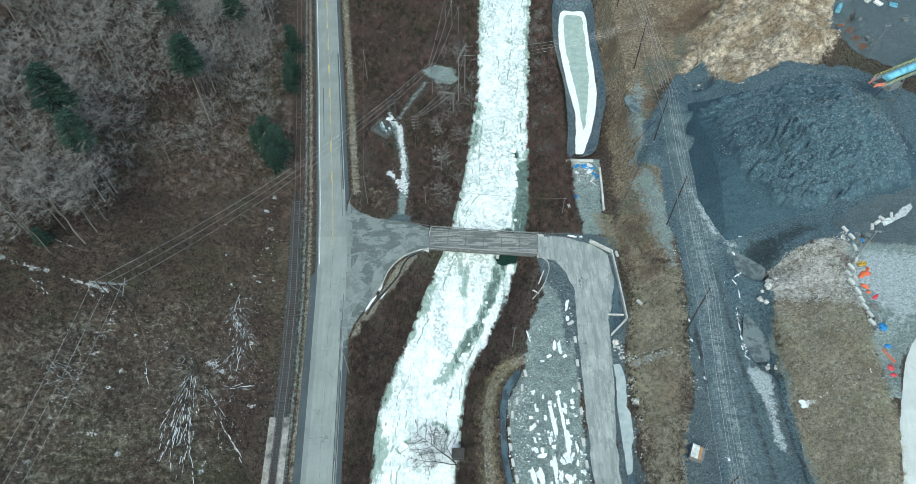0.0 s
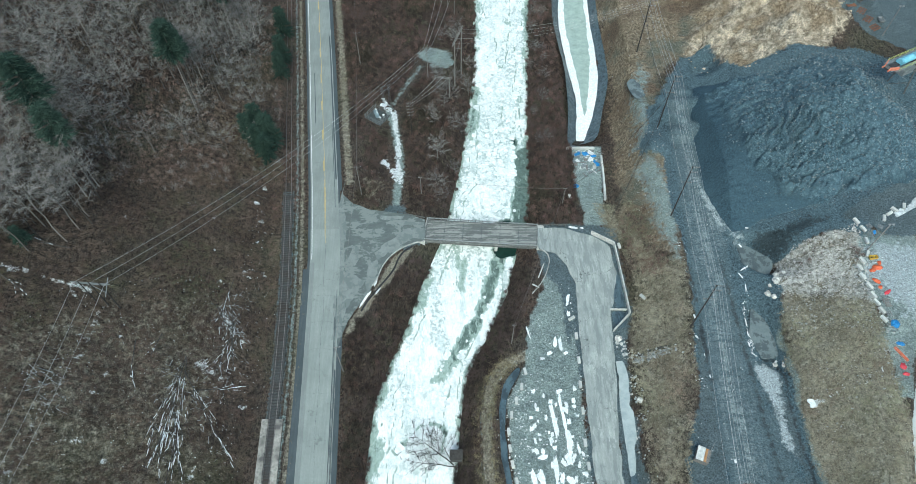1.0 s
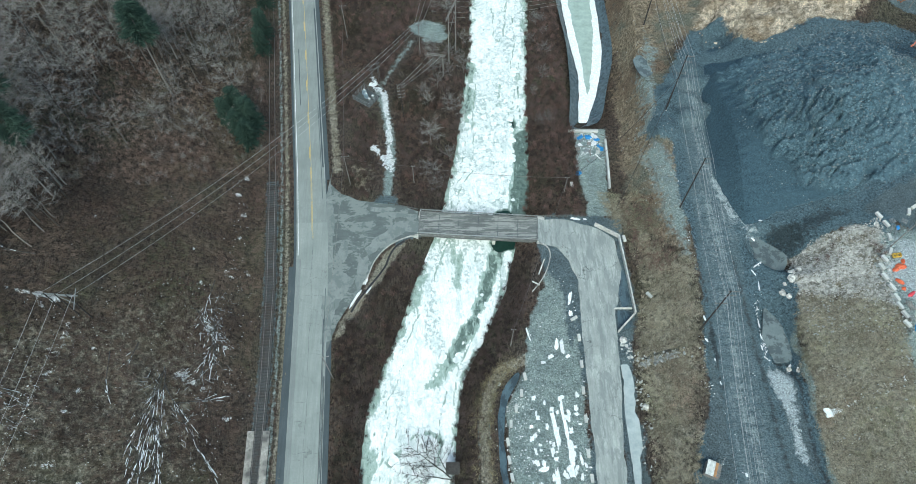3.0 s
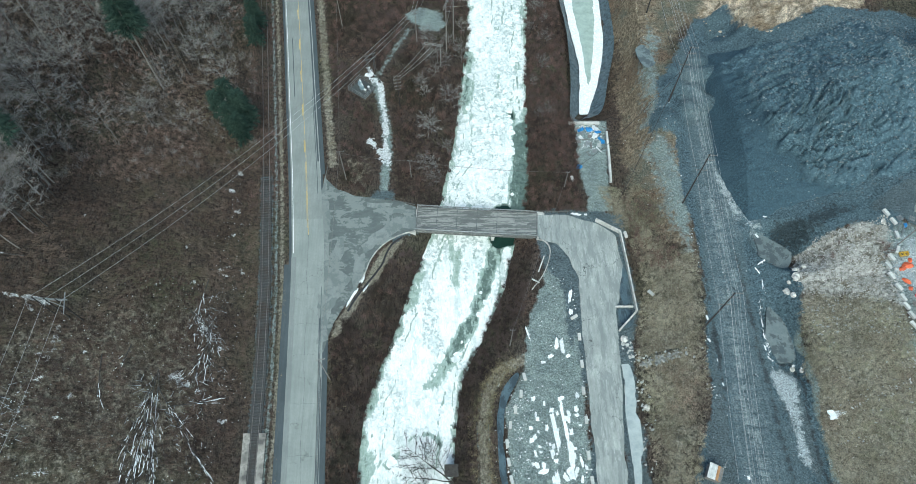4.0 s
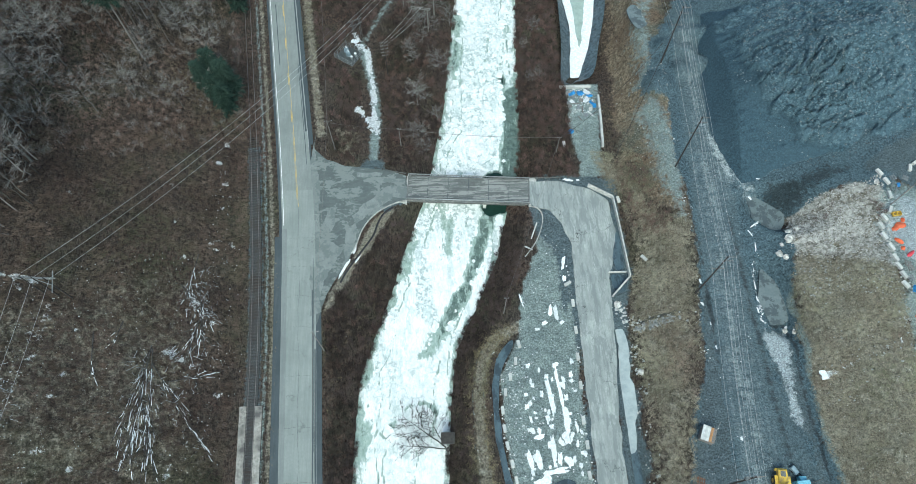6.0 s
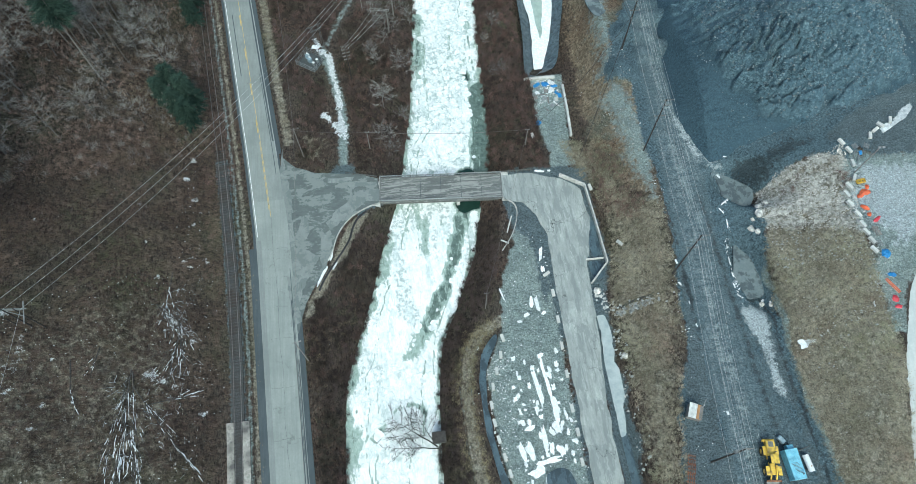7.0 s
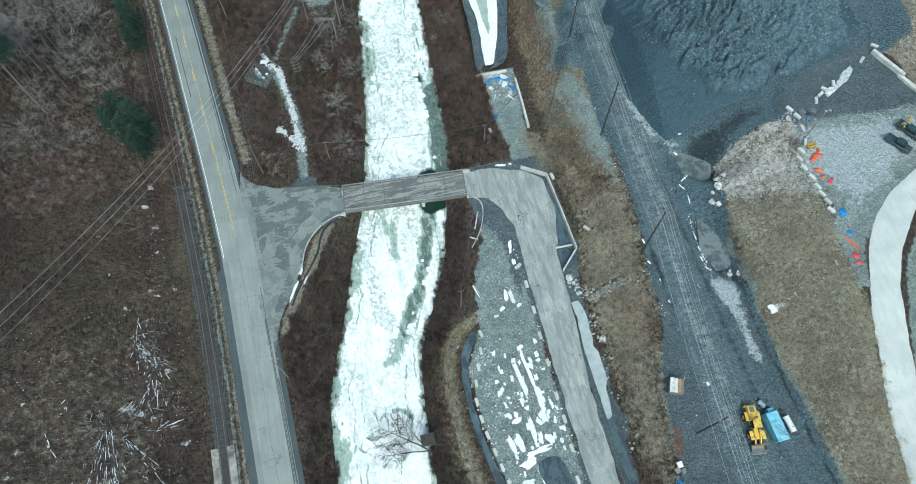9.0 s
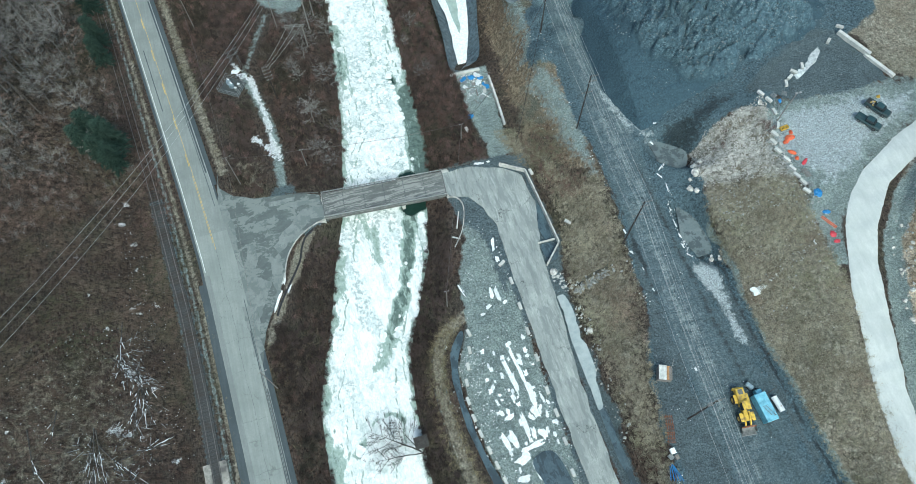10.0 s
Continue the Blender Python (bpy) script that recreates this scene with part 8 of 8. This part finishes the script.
def matted(name, spots, length, blades, width, material, label, category, seed, way=0.0, loose=0.5, lift=0.3):
    """Dead grass lying down the slope in combed tufts, in one mesh."""
    rr = np.random.RandomState(seed)
    s = np.array(spots)
    z = np.array([ground(a, b) for a, b in s])
    k = len(s)
    turn = way + fbm(s[:, 0], s[:, 1], 14, seed + 3) * 0.8 + rr.normal(size=k) * loose * 0.5
    ang = np.repeat(turn, blades) + rr.normal(size=k * blades) * loose * 0.35
    ln = np.repeat(length * rr.uniform(0.5, 1.3, k), blades) * rr.uniform(0.5, 1.0, k * blades)
    up = rr.uniform(0.05, 1.0, k * blades) * lift
    base = np.repeat(np.column_stack([s, z + 0.02]), blades, 0)
    off = rr.normal(size=k * blades) * 0.28
    base[:, 0] += -np.sin(ang) * off + rr.normal(size=k * blades) * 0.3
    base[:, 1] += np.cos(ang) * off + rr.normal(size=k * blades) * 0.12
    tip = base + np.column_stack([np.cos(ang) * ln, np.sin(ang) * ln, up])
    tip[:, 2] += np.array([ground(a, b) for a, b in tip[::blades, :2]]).repeat(blades) - np.repeat(z, blades)
    me = tri_mesh(name, spikes(base + (0, 0, 0.05), tip, width, rr), material)
    tone = np.clip(0.42 + fbm(s[:, 0], s[:, 1], 5, seed) * 0.7 + rr.uniform(-0.45, 0.45, k), 0, 1)
    me.attributes.new("tone", "FLOAT", "POINT").data.foreach_set("value", np.repeat(tone, 3 * blades).astype(np.float32))
    return tagged(new(name, me), label, category, kind="stuff")


def thinned(spots, gap, seed):
    """Places at least gap apart."""
    cells, out = set(), []
    for x, y in spots:
        c = (int(x // gap), int(y // gap))
        if c not in cells:
            cells.add(c)
            out.append((x, y))
    return np.array(out)


def keep_spots(n, box, seed, test):
    rr = np.random.RandomState(seed)
    c = np.column_stack([rr.uniform(box[0], box[1], n), rr.uniform(box[2], box[3], n)])
    return c[test(c[:, 0], c[:, 1])]


def clear_of(x, y):
    """Away from pads, spurs and snow lanes on the river side."""
    ok = np.ones_like(x, bool)
    for p in (SPUR, PAD, ((-29, 152), (-24, 160), (-17, 154), (-22, 146))):
        ok &= inside(p, x, y) < -0.3
    return ok


def west_bank(x, y):
    a = (x > line(ROAD_MID, y) + np.where(y < 82, 6.4, 8.6)) & (x < line(RIVER_W, y) + 0.2)
    s = inside(APRON_LINE, x, y) < np.where((y < 104) & (y > 84), -4.2, -1.6)
    return a & s & clear_of(x, y) & ~((y > 103) & (y < 115.5) & (x > -14))


def east_bank(x, y):
    lim = np.where(y < 104, np.interp(y, (30, 48, 60, 66, 71, 76, 84, 93, 104), (6.4, 4.8, 4.9, 6.0, 9.0, 14.0, 17.0, 19.4, 20.5)), 34.0)
    return (x > line(RIVER_E, y) - 0.2) & (x < lim) & ~((y > 102) & (y < 112))


def density(x, y, seed, cut):
    return fbm(x, y, 9, seed) + np.random.RandomState(seed).uniform(-0.35, 0.35, len(x)) > cut


w1 = keep_spots(15000, (-45, 10, 25, 236), 61, west_bank)
w1 = w1[density(w1[:, 0], w1[:, 1], 62, -0.38)]
w1 = w1[along(((-11.5, 104.9), (-13.7, 103.2), (-15.1, 100.6), (-17.3, 95.6), (-19.8, 92), (-23.6, 85.6)), w1[:, 0], w1[:, 1]) > 0.8]
brush("bank_litter", w1[::2], 0.5, 22, 0.06, BRUSH, "brown weeds and leaf litter under the bank brush", "weeds", 163, 1.8)
brush("bank_brush", thinned(w1, 1.15, 1), 1.9, 105, 0.06, BRUSH, "dense leafless brown brush along the west river bank", "brush", 63, 0.62)
e1 = keep_spots(12000, (-5, 34, 25, 236), 64, east_bank)
brush("bank_litter", e1[::2], 0.5, 22, 0.06, BRUSH, "brown weeds and leaf litter under the bank brush", "weeds", 165, 1.8)
brush("bank_brush", thinned(e1, 1.15, 2), 1.9, 105, 0.06, BRUSH, "dense leafless brown brush along the east river bank", "brush", 65, 0.62)
rb = np.vstack([w1[(w1[:, 1] > 112)][::5], e1[e1[:, 1] > 112][::3], w1[w1[:, 1] < 100][::14]])
brush("red_brush", rb, 2.1, 60, 0.055, BRUSH_RED, "reddish-brown bare thicket near the river", "brush", 66, 0.65)
hill = keep_spots(30000, (-124, -46, 30, 236), 67, lambda x, y: x < line(TOE_W, y) + 2.5)
open_ground = (hill[:, 1] < 112 + (hill[:, 0] + 90) * 0.55)
matted("hill_grass", hill[open_ground], 1.25, 15, 0.075, DEAD_GRASS, "matted brown dead grass and bracken on the cleared hillside", "dead grass", 68)
weeds = hill[open_ground][::4]
brush("hill_brush", weeds[fbm(weeds[:, 0], weeds[:, 1], 8, 169) > -0.05], 1.1, 34, 0.05, BRUSH, "low leafless brush on the cleared hillside", "brush", 69, 0.8)
under = hill[(hill[:, 1] > 104 + (hill[:, 0] + 90) * 0.55) & (hill[:, 1] < 205)]
matted("forest_litter", under, 0.75, 12, 0.10, FOREST_FLOOR, "reddish leaf litter and fallen twigs under the forest trees", "leaf litter", 70, 0.0, 2.4, 0.22)
brush("forest_saplings", under[::16], 3.4, 30, 0.035, TWIGS, "thin grey saplings under the forest trees", "saplings", 71, 0.6)
track_n = keep_spots(2600, (-100, -40, 116, 236), 172, lambda x, y: (np.abs(x - line(RAIL_MID, y) + 1.0) < 4.2))
brush("trackside_weeds", track_n, 0.75, 26, 0.06, BRUSH_RED, "reddish dead weeds overgrowing the railway verge", "weeds", 174, 1.1)
rail_side = keep_spots(2600, (-70, -34, 20, 236), 72, lambda x, y: (np.abs(x - line(RAIL_MID, y) - 4.3) < 0.8) | ((np.abs(x - line(RAIL_MID, y) + 2.8) < 0.8) & (np.sin(y * 0.7) + np.sin(y * 0.23) > 0.6)))
brush("trackside_grass", rail_side, 0.5, 14, 0.05, STRAW, "tawny dead grass between railway and road", "dead grass", 73, 0.9)
slope_e = fill(TURF_E, 3600, 74) + fill(TURF_BANK, 3400, 75)
matted("slope_grass", slope_e, 0.7, 20, 0.07, DEAD_GRASS_PALE, "tawny dead turf on the banks above the lane", "dead grass", 76, 1.2, 1.6, 0.25)
road_side = keep_spots(1800, (-48, -14, 20, 236), 77, lambda x, y: (x > line(ROAD_MID, y) + 5.6) & (x < line(ROAD_MID, y) + 8.8) & (inside(APRON_LINE, x, y) < -1.0))
brush("verge_grass", road_side, 0.5, 14, 0.05, STRAW, "tawny dead grass on the road verge", "dead grass", 78, 1.0)
track_side = belt(((15, 73.5), (9.2, 70.4), (5.8, 65), (4.9, 58), (5.0, 48), (5.8, 35)), 0.7, 500, 79) + belt(((14, 71.8), (9.4, 66), (8.2, 59), (8.3, 50), (8.9, 42), (11, 30)), 0.4, 400, 179)
brush("verge_grass", track_side, 0.4, 14, 0.05, STRAW, "dead grass along the muddy track round the lot", "dead grass", 80, 1.2)


shrubs = [q for q in fill(((44, 116), (50.5, 110), (51, 103), (54, 96), (50, 92), (46, 96), (45, 104)), 150, 95)]
brush("slope_shrubs", shrubs, 1.1, 40, 0.05, BRUSH_RED, "dark reddish leafless shrubs on the bank above the lane", "shrubs", 96, 1.0)
brush("slope_shrubs", fill(((82, 93), (86, 95), (88, 92), (84, 90)), 8, 97) + fill(((92, 92), (94, 93), (94, 88), (92, 88)), 8, 98), 0.9, 50, 0.05, BRUSH_RED, "reddish dead weeds on the rubble bank", "shrubs", 99, 1.0)


def bare_tree_mesh(seed, height, crown_from, reach, lean):
    """Trunk and limbs as one array, the fine crown as another."""
    rr = np.random.RandomState(seed)
    wood, boughs, fine = [], [], []

    def limb(out, a, b, r0, r1):
        d = b - a
        s = np.cross(d, (0.3, 0.8, 0.5))
        s /= np.linalg.norm(s)
        t = np.cross(d, s)
        t /= np.linalg.norm(t)
        ring = [(math.cos(k * 2.094), math.sin(k * 2.094)) for k in range(3)]
        for k in range(3):
            (c0, s0), (c1, s1) = ring[k], ring[(k + 1) % 3]
            p, q = a + (s * c0 + t * s0) * r0, a + (s * c1 + t * s1) * r0
            u, v = b + (s * c0 + t * s0) * r1, b + (s * c1 + t * s1) * r1
            out.append((p, q, v))
            out.append((p, v, u))

    top = np.array((lean[0], lean[1], height))
    pts = [np.zeros(3) - (0, 0, 0.5)]
    for k in range(1, 8):
        pts.append(top * k / 7 + np.append(rr.normal(size=2) * 0.09 * k ** 0.5, 0))
    for k in range(7):
        limb(wood, pts[k], pts[k + 1], 0.19 * (1 - k / 7.6), 0.19 * (1 - (k + 1) / 7.6))
    turn = rr.uniform(0, 6.28)
    for k in range(14):
        f = crown_from + (0.98 - crown_from) * ((k + rr.rand()) / 14)
        i = min(int(f * 7), 6)
        a = pts[i] + (pts[i + 1] - pts[i]) * (f * 7 - i)
        turn += 2.4 + rr.normal() * 0.4
        ln = reach * rr.uniform(0.7, 1.15) * (1.3 - f * 0.75)
        rise = rr.uniform(0.35, 0.8)
        joints = [a]
        for j in range(3):
            step = np.array((math.cos(turn), math.sin(turn), rise + 0.25 * j)) * ln / 3
            joints.append(joints[-1] + step + rr.normal(size=3) * ln * 0.06)
        for j in range(3):
            limb(boughs, joints[j], joints[j + 1], (0.06, 0.042, 0.028)[j], (0.042, 0.028, 0.012)[j])
        for j in range(7):
            g = rr.uniform(0.7, 3.0)
            q = min(int(g), 2)
            c = joints[q] + (joints[q + 1] - joints[q]) * (g - q)
            side = turn + rr.choice((-1, 1)) * rr.uniform(0.35, 1.1)
            sl = ln * rr.uniform(0.28, 0.55)
            d = c + np.array((math.cos(side), math.sin(side), rr.uniform(0.1, 0.9))) * sl
            limb(fine, c, d, 0.024, 0.008)
            m = 11
            cc = c + (d - c) * rr.uniform(0.15, 1, m)[:, None]
            away = np.column_stack([np.cos(side + rr.normal(size=m) * 0.7), np.sin(side + rr.normal(size=m) * 0.7), rr.uniform(-0.1, 0.8, m)])
            fine.extend(spikes(cc, cc + away * (sl * rr.uniform(0.3, 0.75, m))[:, None], 0.045, rr))
    return tri_mesh("trunk", wood + boughs, BARK), tri_mesh("crown", fine, TWIGS)


TREE_KINDS = [bare_tree_mesh(800 + k, h, c, r, (lx, ly)) for k, (h, c, r, lx, ly) in enumerate(((17, 0.40, 5.2, 0.4, 0.2), (20, 0.50, 5.0, -0.5, 0.3), (13, 0.35, 4.8, 0.6, -0.4), (22, 0.55, 5.2, 0.2, 0.6), (9, 0.28, 3.6, -0.3, 0.1), (15, 0.45, 4.2, 0.9, 0.3)))]


def bare_tree(k, x, y, rz, scale, label, group):
    t = thing("bare_tree", at(x, y, rz) @ Matrix.Scale(scale, 4), label, "tree", group)
    part("trunk", TREE_KINDS[k][0], BARK, t)
    part("crown", TREE_KINDS[k][1], TWIGS, t)
    return t


rr = random.Random(21)
count, tries, stand = 0, 0, []
while count < 245 and tries < 16000:
    tries += 1
    x, y = rr.uniform(-116, -50), rr.uniform(80, 186)
    edge = 112 + (x + 90) * 0.55 - max(0, -84 - x) * 0.9
    if x < -82 and y < 125:
        edge = 78 + max(0, x + 92) * 1.6
    sparse = y < 150 and x > -84 or (y < 166 and x > -66)
    if x > float(line(TOE_W, y)) - 3 or y < edge + 4 or any((x - a) ** 2 + (y - b) ** 2 < (64 if sparse else 12) for a, b in stand):
        continue
    stand.append((x, y))
    bare_tree(rr.choice((2, 4, 4)) if sparse else rr.randrange(6), x, y, rr.uniform(0, 360), rr.uniform(0.75, 1.1), "bare grey deciduous tree on the forested hillside", "forest trees")
    count += 1
far = []
for _ in range(260):
    x, y = rr.uniform(-150, -62), rr.uniform(184, 262)
    if x > float(line(TOE_W, y)) - 3:
        continue
    turn, k = pose(x, y, ground(x, y), 0, 0, rr.uniform(0, 360)) @ Matrix.Scale(rr.uniform(0.75, 1.1), 4), rr.randrange(6)
    for src in TREE_KINDS[k]:
        co = np.empty(len(src.vertices) * 3, np.float32)
        src.vertices.foreach_get("co", co)
        far.append((co.reshape(-1, 3) @ np.array(turn.to_3x3()).T + np.array(turn.translation)).reshape(-1, 3, 3))
tagged(new("far_woods", tri_mesh("far_woods", np.concatenate(far), TWIGS)), "far bare grey woods higher up the valley side", "woods", kind="stuff")
for x, y, k, s in ((-90, 92, 3, 1.0), (-92, 97, 1, 1.0), (-86, 96, 5, 1.0), (-95, 88, 3, 1.05), (-88, 101, 0, 0.9), (-83, 103, 5, 1.0), (-99, 92, 1, 1.0), (-86, 90, 1, 1.05), (-83, 96, 3, 0.95), (-94, 104, 0, 1.0)):
    bare_tree(k, x, y, 60 * k, s, "tall pale bare tree at the edge of the clearing", "forest trees")
for k in range(24):
    y = rr.uniform(118, 190)
    x = rr.uniform(-8, float(line(RIVER_W, y)) - 0.5)
    if not bool(clear_of(np.array([x]), np.array([y]))[0]):
        continue
    bare_tree(rr.choice((2, 4, 4)), x, y, rr.uniform(0, 360), rr.uniform(0.42, 0.75), "small bare grey tree in the river thicket", "river trees")
for k in range(16):
    y = rr.uniform(120, 225)
    bare_tree(4, float(line(RIVER_E, y)) + rr.uniform(0, 5), y, rr.uniform(0, 360), rr.uniform(0.35, 0.55), "small bare grey tree on the river bank", "river trees")


def pine_mesh(seed, height, radius, start):
    rr = np.random.RandomState(seed)
    fine = []
    z = start * height
    while z < height:
        f = 1 - (z - start * height) / (height * (1 - start))
        rad = radius * (0.25 + 0.75 * f ** 0.8)
        for k in range(7):
            a = rr.uniform(0, 6.28)
            r = rad * rr.uniform(0.6, 1.1)
            m = 60
            t = rr.rand(m) ** 0.7
            base = np.column_stack([np.cos(a) * r * t, np.sin(a) * r * t, z + 0.3 * t * r * 0.4 - 0.12 * r * t ** 2])
            base = base + rr.normal(size=(m, 3)) * (0.16, 0.16, 0.08)
            tip = base + np.column_stack([np.cos(a) + rr.normal(size=m) * 0.8, np.sin(a) + rr.normal(size=m) * 0.8, rr.normal(size=m) * 0.35]) * 0.6
            fine.append(spikes(base, tip, 0.15, rr))
        z += 0.55
    bm = rod_mesh((0, 0, -0.5), (0, 0, height * 0.97), 0.26, 0.04, 7)
    return to_mesh(bm, "trunk", BARK), tri_mesh("crown", np.concatenate(fine), NEEDLES)


PINES = [pine_mesh(900, 13, 3.6, 0.12), pine_mesh(901, 27, 3.9, 0.66), pine_mesh(902, 9, 3.2, 0.08)]
for x, y, k, s in ((-53.6, 140.5, 0, 1.0), (-57, 143, 0, 0.95), (-53.8, 135.0, 2, 1.05), (-56.5, 137.6, 2, 1.0), (-59, 139.5, 0, 0.8), (-72.5, 143.0, 1, 1.15), (-74, 147, 1, 1.0), (-88.5, 111, 1, 1.2), (-85, 106, 1, 1.0), (-55.5, 177, 0, 0.85), (-55, 170, 0, 0.8),
                   (-57, 190, 0, 0.9), (-91.5, 86.5, 2, 0.6), (-70, 180, 1, 0.9), (-84, 168, 1, 0.9)):
    p = thing("pine_tree", at(x, y, 47 * s * k) @ Matrix.Scale(s, 4), "dark green pine among the bare trees of the hillside", "tree", "pines")
    part("trunk", PINES[k][0], BARK, p)
    part("crown", PINES[k][1], NEEDLES, p)

# fallen, frosted brushwood on the hillside
bw = np.random.RandomState(31)
LIMB_WOOD = simple("dark_limb_wood", (0.03, 0.027, 0.025), (0.125, 0.117, 0.108), 3.0, 0.9, 0, 0.01)
RIME = simple("white_rime", (0.62, 0.66, 0.68), (0.86, 0.89, 0.90), 3.0, 0.8, 0, 0.02)


def felled(x0, y0, x1, y1, branches, spread, seed, r=0.13):
    """A felled tree: a grey butt that fans out into limbs whose upper sides are rimed white."""
    rr = np.random.RandomState(seed)
    t = thing("fallen_tree", Matrix(), "grey fallen tree with frost-whitened limbs on the hillside", "fallen tree", "fallen trees")
    a = Vector((x0, y0, ground(x0, y0) + 0.35))
    b = Vector((x1, y1, ground(x1, y1) + 0.5))
    part("trunk", rod_mesh(a, b, r, r * 0.4, 7), LIMB_WOOD, t)
    way, ln = math.atan2(y1 - y0, x1 - x0), math.dist((x0, y0), (x1, y1))
    for _ in range(branches):
        c = a.lerp(b, rr.uniform(0.15, 0.85))
        ang = way + rr.normal() * spread * 0.75
        bl = ln * rr.uniform(0.25, 0.6)
        e = Vector((c.x + math.cos(ang) * bl, c.y + math.sin(ang) * bl, 0))
        e.z = ground(e.x, e.y) + rr.uniform(0.1, 0.7)
        br = part("branch", rod_mesh(c, e, r * 0.42, 0.03, 4), LIMB_WOOD, t)
        for _ in range(rr.randint(1, 4)):
            f0 = rr.uniform(0.0, 0.85)
            f, g = c.lerp(e, f0), c.lerp(e, f0 + rr.uniform(0.06, 0.25))
            part("rime", rod_mesh(f + Vector((0, 0, r * 0.36)), g + Vector((0, 0, 0.06)), 0.085, 0.045, 4), RIME, br, "white rime on the branch")
    return t


for k, (x0, y0, x1, y1, nb, sp) in enumerate(((-60.6, 69.5, -61.6, 47, 22, 0.22), (-60.4, 69, -58.5, 47, 18, 0.20), (-61.0, 68, -63.5, 50, 16, 0.25), (-60.2, 66, -50.0, 50, 14, 0.16), (-61.2, 60, -57, 44, 16, 0.3), (-55.2, 92, -56.2, 80, 10, 0.4), (-54.0, 84, -51.8, 70, 14, 0.5),
                                              (-57.4, 84, -53.4, 78, 12, 0.7), (-53.0, 78, -55.0, 66, 10, 0.5), (-58, 62, -49.5, 64.5, 8, 0.3), (-70, 71, -69, 62, 5, 0.3), (-85, 88.5, -95, 86.6, 4, 0.3), (-66, 74, -66.6, 68, 4, 0.3), (-93, 78, -88, 75, 5, 0.4))):
    felled(x0, y0, x1, y1, nb, sp, 300 + k)
tris = []
for ax, ay, bx, by, n in ((-61.4, 68, -61, 46, 60), (-61.4, 66, -49.5, 49.5, 40), (-56.5, 84, -52.5, 78, 60), (-53, 90, -52, 66, 70), (-57.5, 59, -53, 64, 30), (-84, 62, -78, 54, 30)):
    for _ in range(n):
        t = bw.rand()
        x, y = ax + (bx - ax) * t + bw.normal() * 1.3, ay + (by - ay) * t + bw.normal() * 1.3
        ang = math.atan2(by - ay, bx - ax) + bw.normal() * 0.9
        l0 = bw.uniform(0.3, 1.0) ** 2 * 2.2
        p = np.array([[x, y, ground(x, y) + 0.15 + bw.rand() * 0.5]])
        q = p + np.array([[math.cos(ang) * l0, math.sin(ang) * l0, 0]])
        q[0, 2] = ground(q[0, 0], q[0, 1]) + 0.1 + bw.rand() * 0.4
        tris.append(spikes(p, q, 0.13, bw))
        tris.append(spikes(q, p, 0.13, bw))
tagged(new("brushwood", tri_mesh("brushwood", np.concatenate(tris), SNOWY)), "fallen frosted brushwood tangled on the hillside", "brushwood", kind="stuff")
DARK_TWIGS = twig_material("dark_wet_twigs", (0.012, 0.011, 0.010), (0.085, 0.078, 0.070))
for k, (x, y, rz, tilt, sc) in enumerate(((-1.0, 48.6, 233, 86, 1.2), (-0.8, 48.0, 262, 88, 1.0), (-1.2, 49.4, 208, 83, 0.8))):
    wood, crown = bare_tree_mesh(850 + k, 9.0, 0.18, 4.2, (0.3, 0.2))
    wood.materials[0], crown.materials[0] = DARK_TWIGS, DARK_TWIGS
    m = pose(x, y, -2.5, 0, 0, rz) @ pose(0, 0, 0, tilt, 0, 0) @ Matrix.Diagonal((sc * 0.8, sc * 0.32, sc, 1))
    fallen = thing("fallen_tree", m, "dark bare tree fallen from the bank onto the river ice", "fallen tree", "trees on the ice")
    part("trunk", wood, DARK_TWIGS, fallen)
    part("crown", crown, DARK_TWIGS, fallen)
